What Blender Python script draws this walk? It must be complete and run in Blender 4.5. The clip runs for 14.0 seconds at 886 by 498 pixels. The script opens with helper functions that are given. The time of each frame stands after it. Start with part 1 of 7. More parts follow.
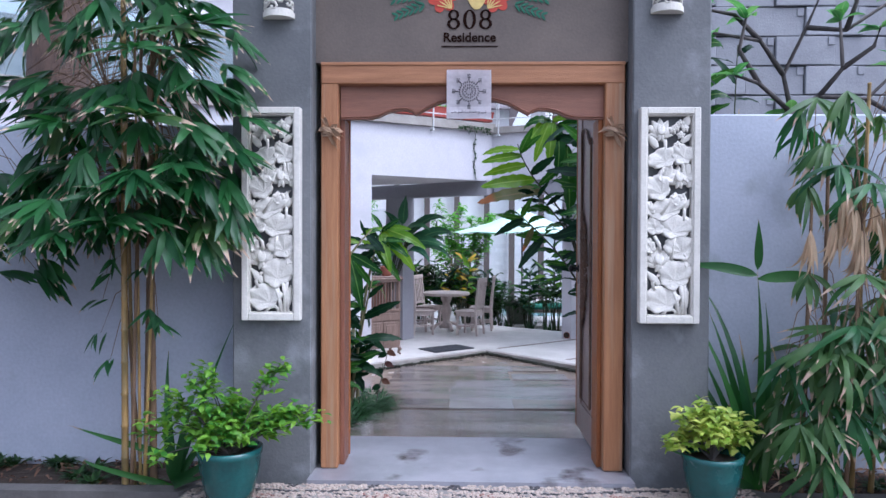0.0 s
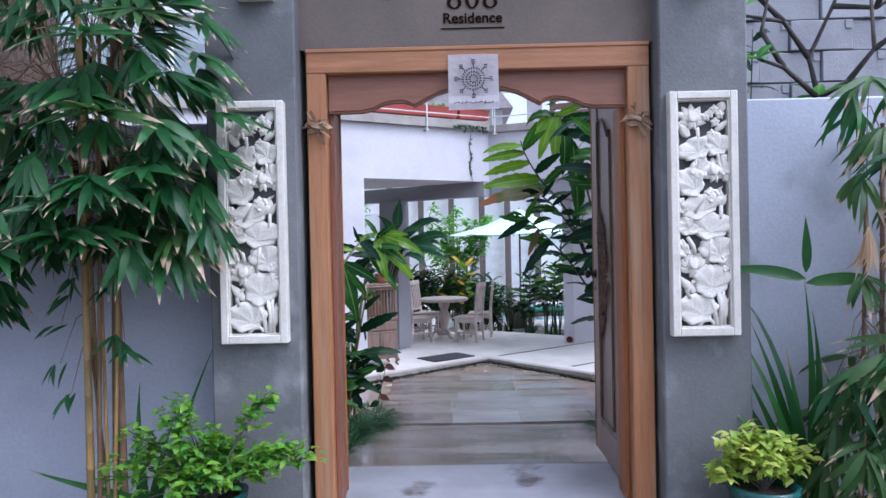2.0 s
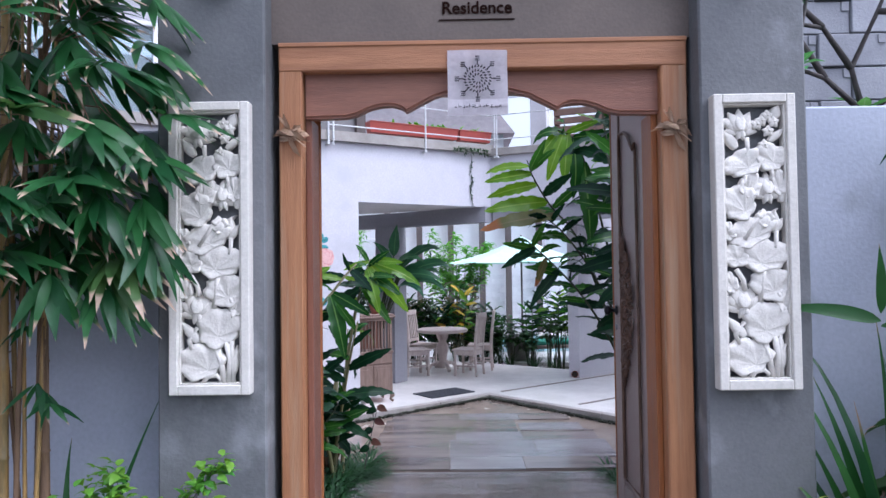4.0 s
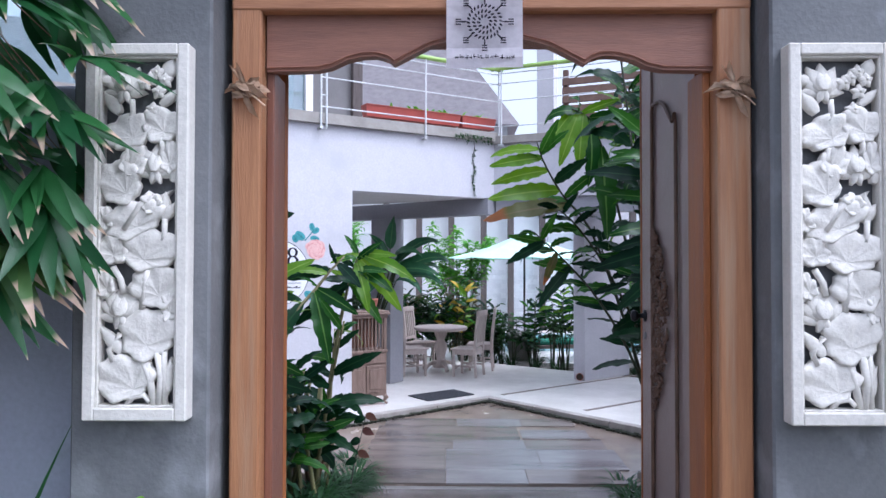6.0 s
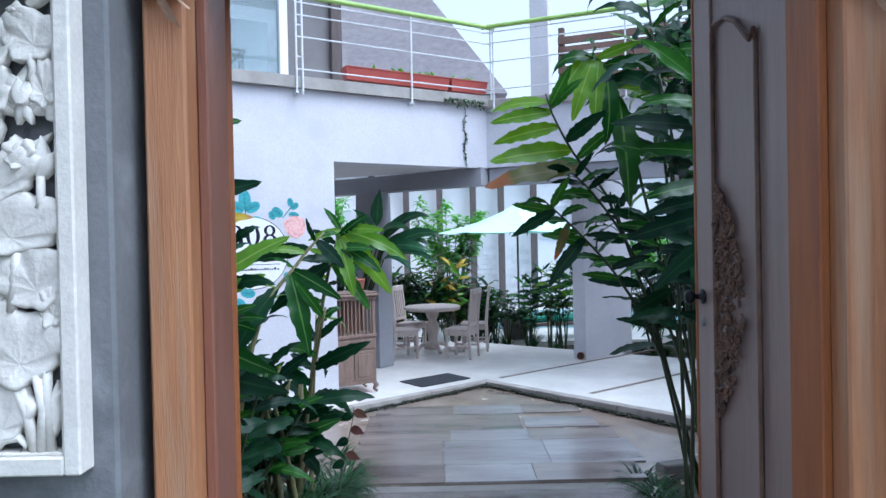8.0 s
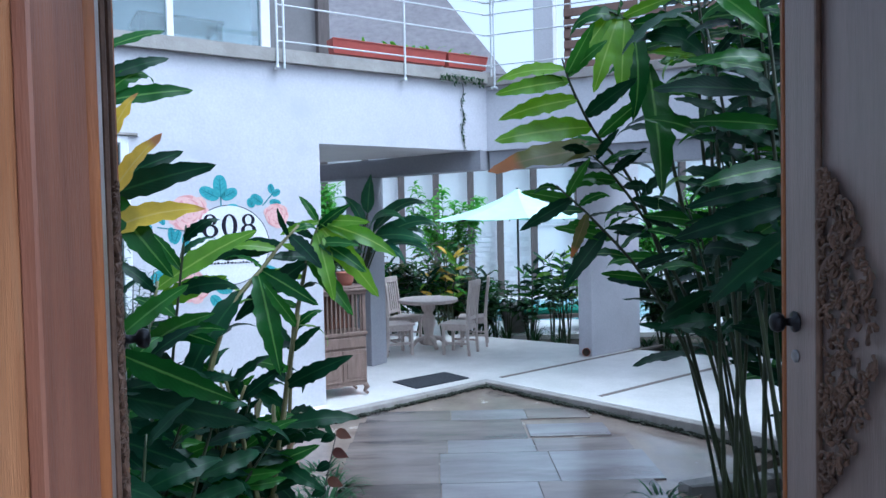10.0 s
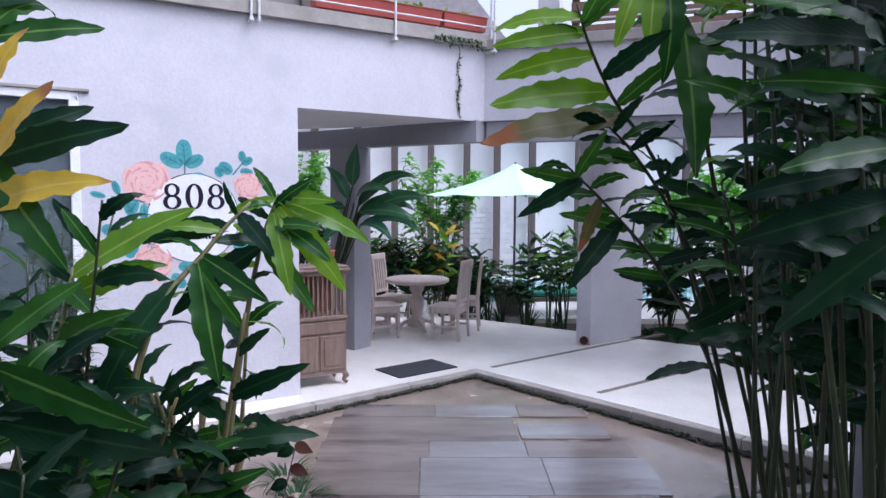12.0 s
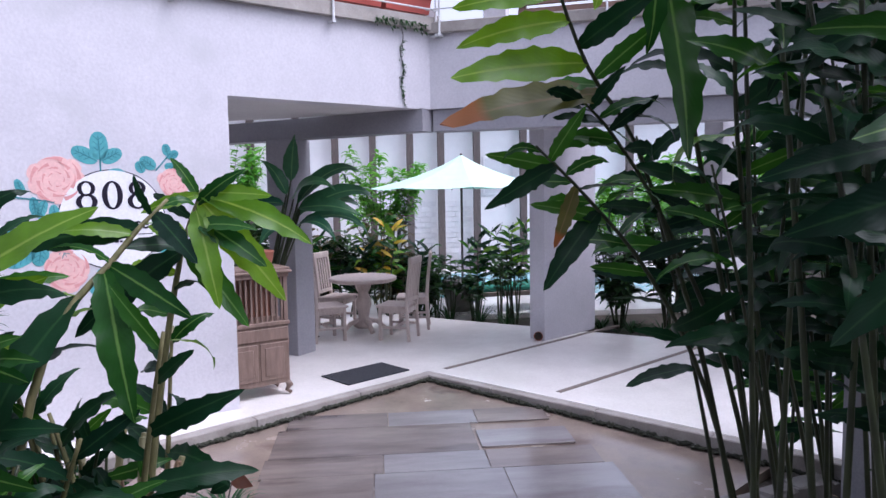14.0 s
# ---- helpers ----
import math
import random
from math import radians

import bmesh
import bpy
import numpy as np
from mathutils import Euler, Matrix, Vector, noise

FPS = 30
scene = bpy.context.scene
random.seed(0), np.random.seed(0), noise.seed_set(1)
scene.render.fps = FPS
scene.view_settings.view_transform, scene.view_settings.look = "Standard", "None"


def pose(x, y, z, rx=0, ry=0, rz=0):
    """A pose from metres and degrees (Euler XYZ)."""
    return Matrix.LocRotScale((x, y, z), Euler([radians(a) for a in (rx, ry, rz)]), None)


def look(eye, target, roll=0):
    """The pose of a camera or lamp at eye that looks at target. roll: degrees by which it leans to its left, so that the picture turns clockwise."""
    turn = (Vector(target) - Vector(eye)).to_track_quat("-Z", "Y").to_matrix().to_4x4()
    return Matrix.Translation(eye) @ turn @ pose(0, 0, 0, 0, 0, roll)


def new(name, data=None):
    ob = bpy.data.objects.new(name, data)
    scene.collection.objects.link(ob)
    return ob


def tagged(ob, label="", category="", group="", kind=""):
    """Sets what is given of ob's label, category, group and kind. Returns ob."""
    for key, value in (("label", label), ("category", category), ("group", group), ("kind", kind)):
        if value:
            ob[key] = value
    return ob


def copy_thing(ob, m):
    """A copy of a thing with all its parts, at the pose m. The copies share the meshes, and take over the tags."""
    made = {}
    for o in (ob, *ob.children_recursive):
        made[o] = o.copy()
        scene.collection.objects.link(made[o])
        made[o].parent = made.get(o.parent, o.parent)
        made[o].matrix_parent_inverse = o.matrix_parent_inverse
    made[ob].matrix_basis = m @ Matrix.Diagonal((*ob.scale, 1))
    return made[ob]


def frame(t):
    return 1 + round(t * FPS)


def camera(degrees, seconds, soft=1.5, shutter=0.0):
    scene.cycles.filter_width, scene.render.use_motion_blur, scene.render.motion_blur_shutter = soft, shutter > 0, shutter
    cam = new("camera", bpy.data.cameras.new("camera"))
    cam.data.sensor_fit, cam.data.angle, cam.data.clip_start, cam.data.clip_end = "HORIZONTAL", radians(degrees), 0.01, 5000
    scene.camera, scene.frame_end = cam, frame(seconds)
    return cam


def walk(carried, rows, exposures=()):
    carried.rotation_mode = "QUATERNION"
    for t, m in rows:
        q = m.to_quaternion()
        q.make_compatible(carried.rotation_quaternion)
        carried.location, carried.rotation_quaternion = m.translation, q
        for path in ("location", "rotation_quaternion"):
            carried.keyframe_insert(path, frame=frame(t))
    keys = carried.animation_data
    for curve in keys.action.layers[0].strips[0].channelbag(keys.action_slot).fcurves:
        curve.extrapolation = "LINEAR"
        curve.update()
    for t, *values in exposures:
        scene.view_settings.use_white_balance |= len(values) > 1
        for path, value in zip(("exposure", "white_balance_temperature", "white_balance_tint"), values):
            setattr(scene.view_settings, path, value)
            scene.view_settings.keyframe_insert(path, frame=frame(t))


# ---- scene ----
cam = camera(64.7, 14.0)
PATH = [
    (0, (0.487, 0.415, 1.308), (0.438, 2.414, 1.28), 0.2),
    (0.5, (0.491, 0.483, 1.307), (0.431, 2.482, 1.276), 0.1),
    (1, (0.454, 0.592, 1.303), (0.399, 2.591, 1.272), -0.4),
    (1.5, (0.415, 0.734, 1.326), (0.368, 2.733, 1.302), -0.9),
    (2, (0.415, 0.868, 1.33), (0.386, 2.867, 1.31), -1.2),
    (2.5, (0.448, 1.031, 1.326), (0.422, 3.03, 1.369), -0.4),
    (5, (0.4, 1.746, 1.354), (0.374, 3.745, 1.413), -1.0),
    (5.5, (0.423, 1.918, 1.335), (0.399, 3.917, 1.378), -0.6),
    (6, (0.431, 2.07, 1.343), (0.402, 4.07, 1.386), 0.1),
    (6.5, (0.423, 2.226, 1.332), (0.39, 4.226, 1.352), 0.4),
    (7, (0.389, 2.399, 1.322), (0.363, 4.398, 1.338), -1.2),
    (7.5, (0.358, 2.577, 1.338), (0.356, 4.577, 1.327), -1.4),
    (8, (0.364, 2.765, 1.33), (0.373, 4.765, 1.306), -1.2),
    (10.5, (0.38, 3.665, 1.399), (0.4, 5.664, 1.327), -1.2),
    (11, (0.423, 3.875, 1.414), (0.445, 5.873, 1.329), -0.2),
    (11.5, (0.459, 4.002, 1.422), (0.483, 5.997, 1.279), 0.2),
    (12, (0.45, 4.134, 1.428), (0.478, 6.128, 1.281), 0.3),
    (12.5, (0.418, 4.261, 1.438), (0.457, 6.257, 1.308), 0.6),
    (13, (0.384, 4.358, 1.448), (0.477, 6.35, 1.292), -1.7),
    (13.5, (0.353, 4.463, 1.433), (0.54, 6.447, 1.271), -1.3),
    (14, (0.406, 4.569, 1.414), (0.597, 6.553, 1.25), -0.9),
]
EXPOSURES = [(0.0, -0.59, 5320, 17), (5.0, -0.56, 5450, 18), (7.5, -0.55, 5170, 9), (10.5, -0.66, 4820, 4), (12.0, -0.74, 5520, 20), (14.0, -0.70, 5650, 24)]
walk(cam, [(t, look(eye, target, roll)) for t, eye, target, roll in PATH], EXPOSURES)

# ---- world and sun: a bright overcast sky ----
world = bpy.data.worlds.new("sky")
scene.world = world
world.use_nodes = True
wn, wl = world.node_tree.nodes, world.node_tree.links
sky = wn.new("ShaderNodeTexSky")
sky.sky_type = "NISHITA"
sky.sun_disc = False
sky.sun_elevation = radians(58)
sky.sun_rotation = radians(118)
sky.air_density, sky.dust_density, sky.ozone_density = 1.0, 5.0, 1.0
cloud = wn.new("ShaderNodeHueSaturation")
cloud.inputs["Saturation"].default_value, cloud.inputs["Value"].default_value = 0.25, 3.3
wl.new(sky.outputs["Color"], cloud.inputs["Color"])
wl.new(cloud.outputs["Color"], wn["Background"].inputs["Color"])
wn["Background"].inputs["Strength"].default_value = 0.15
sun = new("sun", bpy.data.lights.new("sun", "SUN"))
sun.data.energy, sun.data.angle, sun.data.color = 0.6, radians(45), (1.0, 0.99, 0.97)
sun.matrix_world = look((7.9, 4.8, 14.0), (0.0, 9.0, 0.0))


# ---- materials ----
def mat(name, c1, c2=None, rough=0.6, scale=4.0, bump=0.15, fine=60.0, metal=0.0, vary=0.0, stretch=(1, 1, 1),
        rough2=None, space="world", dirt=None, spec=0.5):
    """Two-scale procedural surface: broad stains c1..c2, fine grain in colour and relief."""
    m = bpy.data.materials.new(name)
    m.use_nodes = True
    n, l = m.node_tree.nodes, m.node_tree.links
    b = n["Principled BSDF"]
    b.inputs["Metallic"].default_value = metal
    b.inputs["Specular IOR Level"].default_value = spec
    if space == "world":
        src = n.new("ShaderNodeNewGeometry").outputs["Position"]
    else:
        src = n.new("ShaderNodeTexCoord").outputs["Object"]
    mp = n.new("ShaderNodeMapping")
    mp.inputs["Scale"].default_value = stretch
    l.new(src, mp.inputs["Vector"])
    big, small = n.new("ShaderNodeTexNoise"), n.new("ShaderNodeTexNoise")
    big.inputs["Scale"].default_value, big.inputs["Detail"].default_value, big.inputs["Roughness"].default_value = scale, 6, 0.62
    small.inputs["Scale"].default_value, small.inputs["Detail"].default_value = fine, 3
    l.new(mp.outputs["Vector"], big.inputs["Vector"])
    l.new(mp.outputs["Vector"], small.inputs["Vector"])
    c2 = c2 or tuple(v * 0.75 for v in c1)
    ramp = n.new("ShaderNodeValToRGB")
    ramp.color_ramp.elements[0].position, ramp.color_ramp.elements[1].position = 0.32, 0.68
    ramp.color_ramp.elements[0].color, ramp.color_ramp.elements[1].color = (*c2, 1), (*c1, 1)
    l.new(big.outputs["Fac"], ramp.inputs["Fac"])
    hsv = n.new("ShaderNodeHueSaturation")
    l.new(ramp.outputs["Color"], hsv.inputs["Color"])
    val = n.new("ShaderNodeMapRange")
    val.inputs["To Min"].default_value, val.inputs["To Max"].default_value = 0.86, 1.14
    l.new(small.outputs["Fac"], val.inputs["Value"])
    out_v = val.outputs["Result"]
    if vary:
        inf = n.new("ShaderNodeObjectInfo")
        r = n.new("ShaderNodeMapRange")
        r.inputs["To Min"].default_value, r.inputs["To Max"].default_value = 1 - vary, 1 + vary
        l.new(inf.outputs["Random"], r.inputs["Value"])
        mul = n.new("ShaderNodeMath")
        mul.operation = "MULTIPLY"
        l.new(r.outputs["Result"], mul.inputs[0])
        l.new(out_v, mul.inputs[1])
        out_v = mul.outputs["Value"]
    l.new(out_v, hsv.inputs["Value"])
    col = hsv.outputs["Color"]
    if dirt:
        dcol, lo, hi, dscale = dirt
        dn = n.new("ShaderNodeTexNoise")
        dn.inputs["Scale"].default_value, dn.inputs["Detail"].default_value = dscale, 8
        l.new(mp.outputs["Vector"], dn.inputs["Vector"])
        dr = n.new("ShaderNodeMapRange")
        dr.inputs["From Min"].default_value, dr.inputs["From Max"].default_value = lo, hi
        l.new(dn.outputs["Fac"], dr.inputs["Value"])
        mx = n.new("ShaderNodeMix")
        mx.data_type = "RGBA"
        mx.inputs["B"].default_value = (*dcol, 1)
        l.new(dr.outputs["Result"], mx.inputs["Factor"])
        l.new(col, mx.inputs["A"])
        col = mx.outputs["Result"]
    l.new(col, b.inputs["Base Color"])
    rr = n.new("ShaderNodeMapRange")
    rr.inputs["From Min"].default_value, rr.inputs["From Max"].default_value = 0.35, 0.65
    rr.inputs["To Min"].default_value = rough if rough2 is None else rough2
    rr.inputs["To Max"].default_value = min(1.0, rough + 0.08) if rough2 is None else rough
    l.new(big.outputs["Fac"], rr.inputs["Value"])
    l.new(rr.outputs["Result"], b.inputs["Roughness"])
    if bump:
        bp = n.new("ShaderNodeBump")
        bp.inputs["Strength"].default_value, bp.inputs["Distance"].default_value = bump, 0.01
        l.new(small.outputs["Fac"], bp.inputs["Height"])
        l.new(bp.outputs["Normal"], b.inputs["Normal"])
    return m


def leaf_mat(name, c1, c2, tip=None, tip_from=0.8, rough=0.35, glow=0.25, rib=None, vary=0.35, spec=0.3):
    """A leaf: colour by random object and island, pale midrib, side veins in relief, dry tip along its length."""
    m = bpy.data.materials.new(name)
    m.use_nodes = True
    n, l = m.node_tree.nodes, m.node_tree.links
    b = n["Principled BSDF"]
    uv = n.new("ShaderNodeUVMap")
    sep = n.new("ShaderNodeSeparateXYZ")
    l.new(uv.outputs["UV"], sep.inputs["Vector"])
    geo, inf = n.new("ShaderNodeNewGeometry"), n.new("ShaderNodeObjectInfo")
    add = n.new("ShaderNodeMath")
    add.operation = "ADD"
    l.new(geo.outputs["Random Per Island"], add.inputs[0])
    l.new(inf.outputs["Random"], add.inputs[1])
    fr = n.new("ShaderNodeMath")
    fr.operation = "FRACT"
    l.new(add.outputs["Value"], fr.inputs[0])
    mix = n.new("ShaderNodeMix")
    mix.data_type = "RGBA"
    mix.inputs["A"].default_value, mix.inputs["B"].default_value = (*c1, 1), (*c2, 1)
    l.new(fr.outputs["Value"], mix.inputs["Factor"])
    col = mix.outputs["Result"]
    nz = n.new("ShaderNodeTexNoise")
    nz.inputs["Scale"].default_value, nz.inputs["Detail"].default_value = 14, 4
    l.new(geo.outputs["Position"], nz.inputs["Vector"])
    mr = n.new("ShaderNodeMapRange")
    mr.inputs["To Min"].default_value, mr.inputs["To Max"].default_value = 1 - vary, 1 + vary
    l.new(nz.outputs["Fac"], mr.inputs["Value"])
    hsv = n.new("ShaderNodeHueSaturation")
    l.new(col, hsv.inputs["Color"])
    l.new(mr.outputs["Result"], hsv.inputs["Value"])
    col = hsv.outputs["Color"]
    off = n.new("ShaderNodeMath")
    off.operation = "SUBTRACT"
    off.inputs[1].default_value = 0.5
    l.new(sep.outputs["X"], off.inputs[0])
    ab = n.new("ShaderNodeMath")
    ab.operation = "ABSOLUTE"
    l.new(off.outputs["Value"], ab.inputs[0])
    if rib:
        rr = n.new("ShaderNodeMapRange")
        rr.inputs["From Min"].default_value, rr.inputs["From Max"].default_value = 0.02, 0.06
        rr.inputs["To Min"].default_value, rr.inputs["To Max"].default_value = 0.7, 0.0
        l.new(ab.outputs["Value"], rr.inputs["Value"])
        mx = n.new("ShaderNodeMix")
        mx.data_type = "RGBA"
        mx.inputs["B"].default_value = (*rib, 1)
        l.new(rr.outputs["Result"], mx.inputs["Factor"])
        l.new(col, mx.inputs["A"])
        col = mx.outputs["Result"]
    if tip:
        wob = n.new("ShaderNodeMath")
        wob.operation = "MULTIPLY_ADD"
        wob.inputs[1].default_value = 0.25
        l.new(fr.outputs["Value"], wob.inputs[0])
        l.new(sep.outputs["Y"], wob.inputs[2])
        tr = n.new("ShaderNodeMapRange")
        tr.inputs["From Min"].default_value, tr.inputs["From Max"].default_value = tip_from + 0.12, tip_from + 0.2
        l.new(wob.outputs["Value"], tr.inputs["Value"])
        mx = n.new("ShaderNodeMix")
        mx.data_type = "RGBA"
        mx.inputs["B"].default_value = (*tip, 1)
        l.new(tr.outputs["Result"], mx.inputs["Factor"])
        l.new(col, mx.inputs["A"])
        col = mx.outputs["Result"]
    l.new(col, b.inputs["Base Color"])
    b.inputs["Roughness"].default_value = rough
    b.inputs["Specular IOR Level"].default_value = spec
    wave = n.new("ShaderNodeMath")
    wave.operation = "MULTIPLY_ADD"
    wave.inputs[1].default_value = -0.5
    l.new(ab.outputs["Value"], wave.inputs[0])
    l.new(sep.outputs["Y"], wave.inputs[2])
    sn = n.new("ShaderNodeMath")
    sn.operation = "MULTIPLY"
    sn.inputs[1].default_value = 95.0
    l.new(wave.outputs["Value"], sn.inputs[0])
    si = n.new("ShaderNodeMath")
    si.operation = "SINE"
    l.new(sn.outputs["Value"], si.inputs[0])
    bp = n.new("ShaderNodeBump")
    bp.inputs["Strength"].default_value, bp.inputs["Distance"].default_value = 0.05, 0.004
    l.new(si.outputs["Value"], bp.inputs["Height"])
    l.new(bp.outputs["Normal"], b.inputs["Normal"])
    tl = n.new("ShaderNodeBsdfTranslucent")
    br = n.new("ShaderNodeHueSaturation")
    br.inputs["Value"].default_value, br.inputs["Saturation"].default_value, br.inputs["Hue"].default_value = 1.9, 1.1, 0.485
    l.new(col, br.inputs["Color"])
    l.new(br.outputs["Color"], tl.inputs["Color"])
    ms = n.new("ShaderNodeMixShader")
    ms.inputs["Fac"].default_value = glow
    l.new(b.outputs["BSDF"], ms.inputs[1])
    l.new(tl.outputs["BSDF"], ms.inputs[2])
    l.new(ms.outputs["Shader"], n["Material Output"].inputs["Surface"])
    return m


def glass_mat(name, tint=(0.9, 0.95, 0.95), rough=0.02):
    m = bpy.data.materials.new(name)
    m.use_nodes = True
    b = m.node_tree.nodes["Principled BSDF"]
    b.inputs["Base Color"].default_value = (*tint, 1)
    b.inputs["Roughness"].default_value = rough
    b.inputs["Transmission Weight"].default_value = 0.85
    b.inputs["IOR"].default_value = 1.45
    return m


M_PILLAR = mat("grey_cement_render", (0.17, 0.175, 0.18), (0.115, 0.12, 0.125), 0.75, 2.2, 0.25, 70, dirt=((0.24, 0.25, 0.26), 0.56, 0.72, 5.0))
M_SIGNWALL = mat("brown_grey_cement", (0.175, 0.142, 0.12), (0.12, 0.098, 0.084), 0.75, 2.2, 0.2, 70)
M_BLUEWALL = mat("pale_blue_painted_wall", (0.47, 0.50, 0.58), (0.38, 0.41, 0.49), 0.8, 1.3, 0.15, 50, dirt=((0.30, 0.32, 0.36), 0.6, 0.75, 2.4))
M_WHITEWALL = mat("pale_painted_wall", (0.63, 0.615, 0.65), (0.54, 0.53, 0.565), 0.8, 1.1, 0.12, 45, dirt=((0.52, 0.52, 0.54), 0.6, 0.78, 2.0))
M_SOFFIT = mat("off_white_soffit", (0.66, 0.64, 0.64), (0.58, 0.56, 0.57), 0.85, 1.5, 0.1, 40)
# Grey carries the shadow on beams, column and soffit under the upper floor.
M_BEAM = mat("shade_grey_beam", (0.34, 0.335, 0.36), (0.29, 0.285, 0.31), 0.8, 1.6, 0.1, 40)
M_WOOD = mat("orange_brown_teak", (0.42, 0.20, 0.088), (0.29, 0.122, 0.052), 0.5, 3.0, 0.3, 30, stretch=(11, 11, 0.6), dirt=((0.40, 0.27, 0.17), 0.52, 0.70, 1.4))
M_WOODH = mat("orange_brown_teak_along", (0.40, 0.185, 0.085), (0.27, 0.115, 0.05), 0.5, 3.0, 0.25, 30, stretch=(0.7, 9, 9))
M_LINTEL = mat("red_brown_carved_board", (0.26, 0.115, 0.07), (0.19, 0.08, 0.05), 0.45, 3.0, 0.2, 30, stretch=(0.8, 9, 9))
M_LINER = mat("dark_red_door_liner", (0.24, 0.10, 0.06), (0.16, 0.06, 0.035), 0.4, 3.0, 0.2, 30, stretch=(9, 9, 0.7))
M_DOOR = mat("grey_brown_door_wood", (0.27, 0.20, 0.175), (0.19, 0.14, 0.125), 0.3, 3.0, 0.2, 30, stretch=(9, 9, 0.6), spec=0.8)
M_CARVE = mat("dark_carved_wood", (0.17, 0.095, 0.06), (0.07, 0.035, 0.02), 0.5, 14, 0.3, 60)
M_EDGE = mat("orange_door_edge", (0.34, 0.12, 0.03), (0.22, 0.07, 0.02), 0.45, 3.0, 0.2, 30, stretch=(9, 9, 0.7))
M_STONE = mat("white_carved_limestone", (0.70, 0.67, 0.61), (0.60, 0.575, 0.52), 0.8, 9, 0.2, 90, dirt=((0.52, 0.51, 0.46), 0.62, 0.78, 12.0))
M_POT = mat("teal_glazed_ceramic", (0.018, 0.11, 0.105), (0.01, 0.065, 0.065), 0.3, 7, 0.1, 60, rough2=0.18)
M_TERRA = mat("terracotta", (0.36, 0.13, 0.085), (0.26, 0.09, 0.06), 0.75, 6, 0.2, 60)
M_REDBOX = mat("red_plastic_planter", (0.40, 0.075, 0.055), (0.32, 0.06, 0.045), 0.5, 6, 0.08, 60)
M_SOIL = mat("dark_soil", (0.06, 0.042, 0.032), (0.03, 0.021, 0.016), 0.95, 9, 1.0, 45)
M_GROUND = mat("brown_garden_ground", (0.10, 0.08, 0.062), (0.05, 0.042, 0.032), 0.9, 4, 0.8, 40)
M_CONC = mat("worn_concrete", (0.25, 0.235, 0.22), (0.17, 0.16, 0.15), 0.7, 3, 0.3, 60)
M_SLAB = mat("wet_dark_stone_slab", (0.21, 0.175, 0.155), (0.125, 0.105, 0.096), 0.24, 2.2, 0.05, 110, vary=0.25, rough2=0.05, spec=0.9, stretch=(0.5, 2.2, 1), dirt=((0.075, 0.06, 0.056), 0.53, 0.66, 1.5))
M_SLABP = mat("wet_pale_stone_slab", (0.27, 0.25, 0.25), (0.18, 0.165, 0.165), 0.12, 2.2, 0.12, 90, vary=0.2, rough2=0.04, spec=1.0, stretch=(0.5, 2.2, 1), dirt=((0.15, 0.125, 0.12), 0.55, 0.68, 1.5))
M_SLABP.node_tree.nodes["Principled BSDF"].inputs["IOR"].default_value = 2.0
M_THRESH = mat("wet_smooth_cement", (0.35, 0.35, 0.385), (0.24, 0.24, 0.27), 0.14, 2.0, 0.08, 130, rough2=0.03, spec=1.0, dirt=((0.06, 0.042, 0.04), 0.58, 0.7, 3.0))
M_APRON = mat("tan_stone_paving", (0.29, 0.23, 0.185), (0.19, 0.15, 0.125), 0.28, 2.2, 0.08, 60, rough2=0.05, spec=0.8, dirt=((0.12, 0.085, 0.07), 0.58, 0.7, 1.8))
M_TERRACE = mat("polished_cream_terrace", (0.82, 0.79, 0.75), (0.76, 0.73, 0.69), 0.26, 2.0, 0.04, 60, rough2=0.18)
M_KERBD = mat("damp_concrete_edging", (0.15, 0.14, 0.135), (0.08, 0.075, 0.07), 0.6, 5, 0.4, 60)
M_KERB = mat("weathered_kerb", (0.40, 0.37, 0.34), (0.27, 0.245, 0.22), 0.7, 4, 0.3, 60)
M_JOINT = mat("brown_pebble_strip", (0.22, 0.18, 0.15), (0.14, 0.115, 0.10), 0.8, 30, 0.5, 90)
M_GUTTER = mat("mossy_gutter", (0.045, 0.05, 0.03), (0.02, 0.02, 0.016), 0.9, 18, 0.6, 60)
M_PEBBLE = mat("cream_pebbles", (0.46, 0.38, 0.32), (0.36, 0.29, 0.25), 0.55, 30, 0.1, 90)
M_PEBBLED = mat("dark_pebbles", (0.055, 0.05, 0.055), (0.03, 0.03, 0.033), 0.45, 30, 0.1, 90)
M_PEBBLER = mat("reddish_pebbles", (0.28, 0.14, 0.11), (0.22, 0.10, 0.08), 0.5, 30, 0.1, 90)
M_PALEWOOD = mat("whitewashed_wood", (0.56, 0.48, 0.43), (0.43, 0.355, 0.315), 0.65, 4, 0.25, 50, stretch=(5, 5, 1), space="object")
M_CABWOOD = mat("brown_cabinet_wood", (0.25, 0.175, 0.14), (0.165, 0.11, 0.085), 0.5, 4, 0.2, 40, stretch=(6, 6, 1), space="object")
M_MAT = mat("charcoal_door_mat", (0.04, 0.042, 0.05), (0.028, 0.03, 0.036), 0.95, 20, 0.8, 200)
M_IRON = mat("black_wrought_iron", (0.02, 0.02, 0.022), (0.012, 0.012, 0.013), 0.45, 20, 0.1, 60, metal=0.6)
M_RAIL = mat("white_painted_steel", (0.70, 0.71, 0.72), (0.58, 0.58, 0.58), 0.4, 12, 0.05, 60)
M_BAMBOO = mat("green_bamboo_rail", (0.36, 0.52, 0.13), (0.28, 0.43, 0.10), 0.4, 6, 0.1, 40)
M_CULM = mat("yellow_bamboo_culm", (0.43, 0.26, 0.085), (0.20, 0.15, 0.065), 0.4, 5, 0.15, 40, stretch=(6, 6, 0.8))
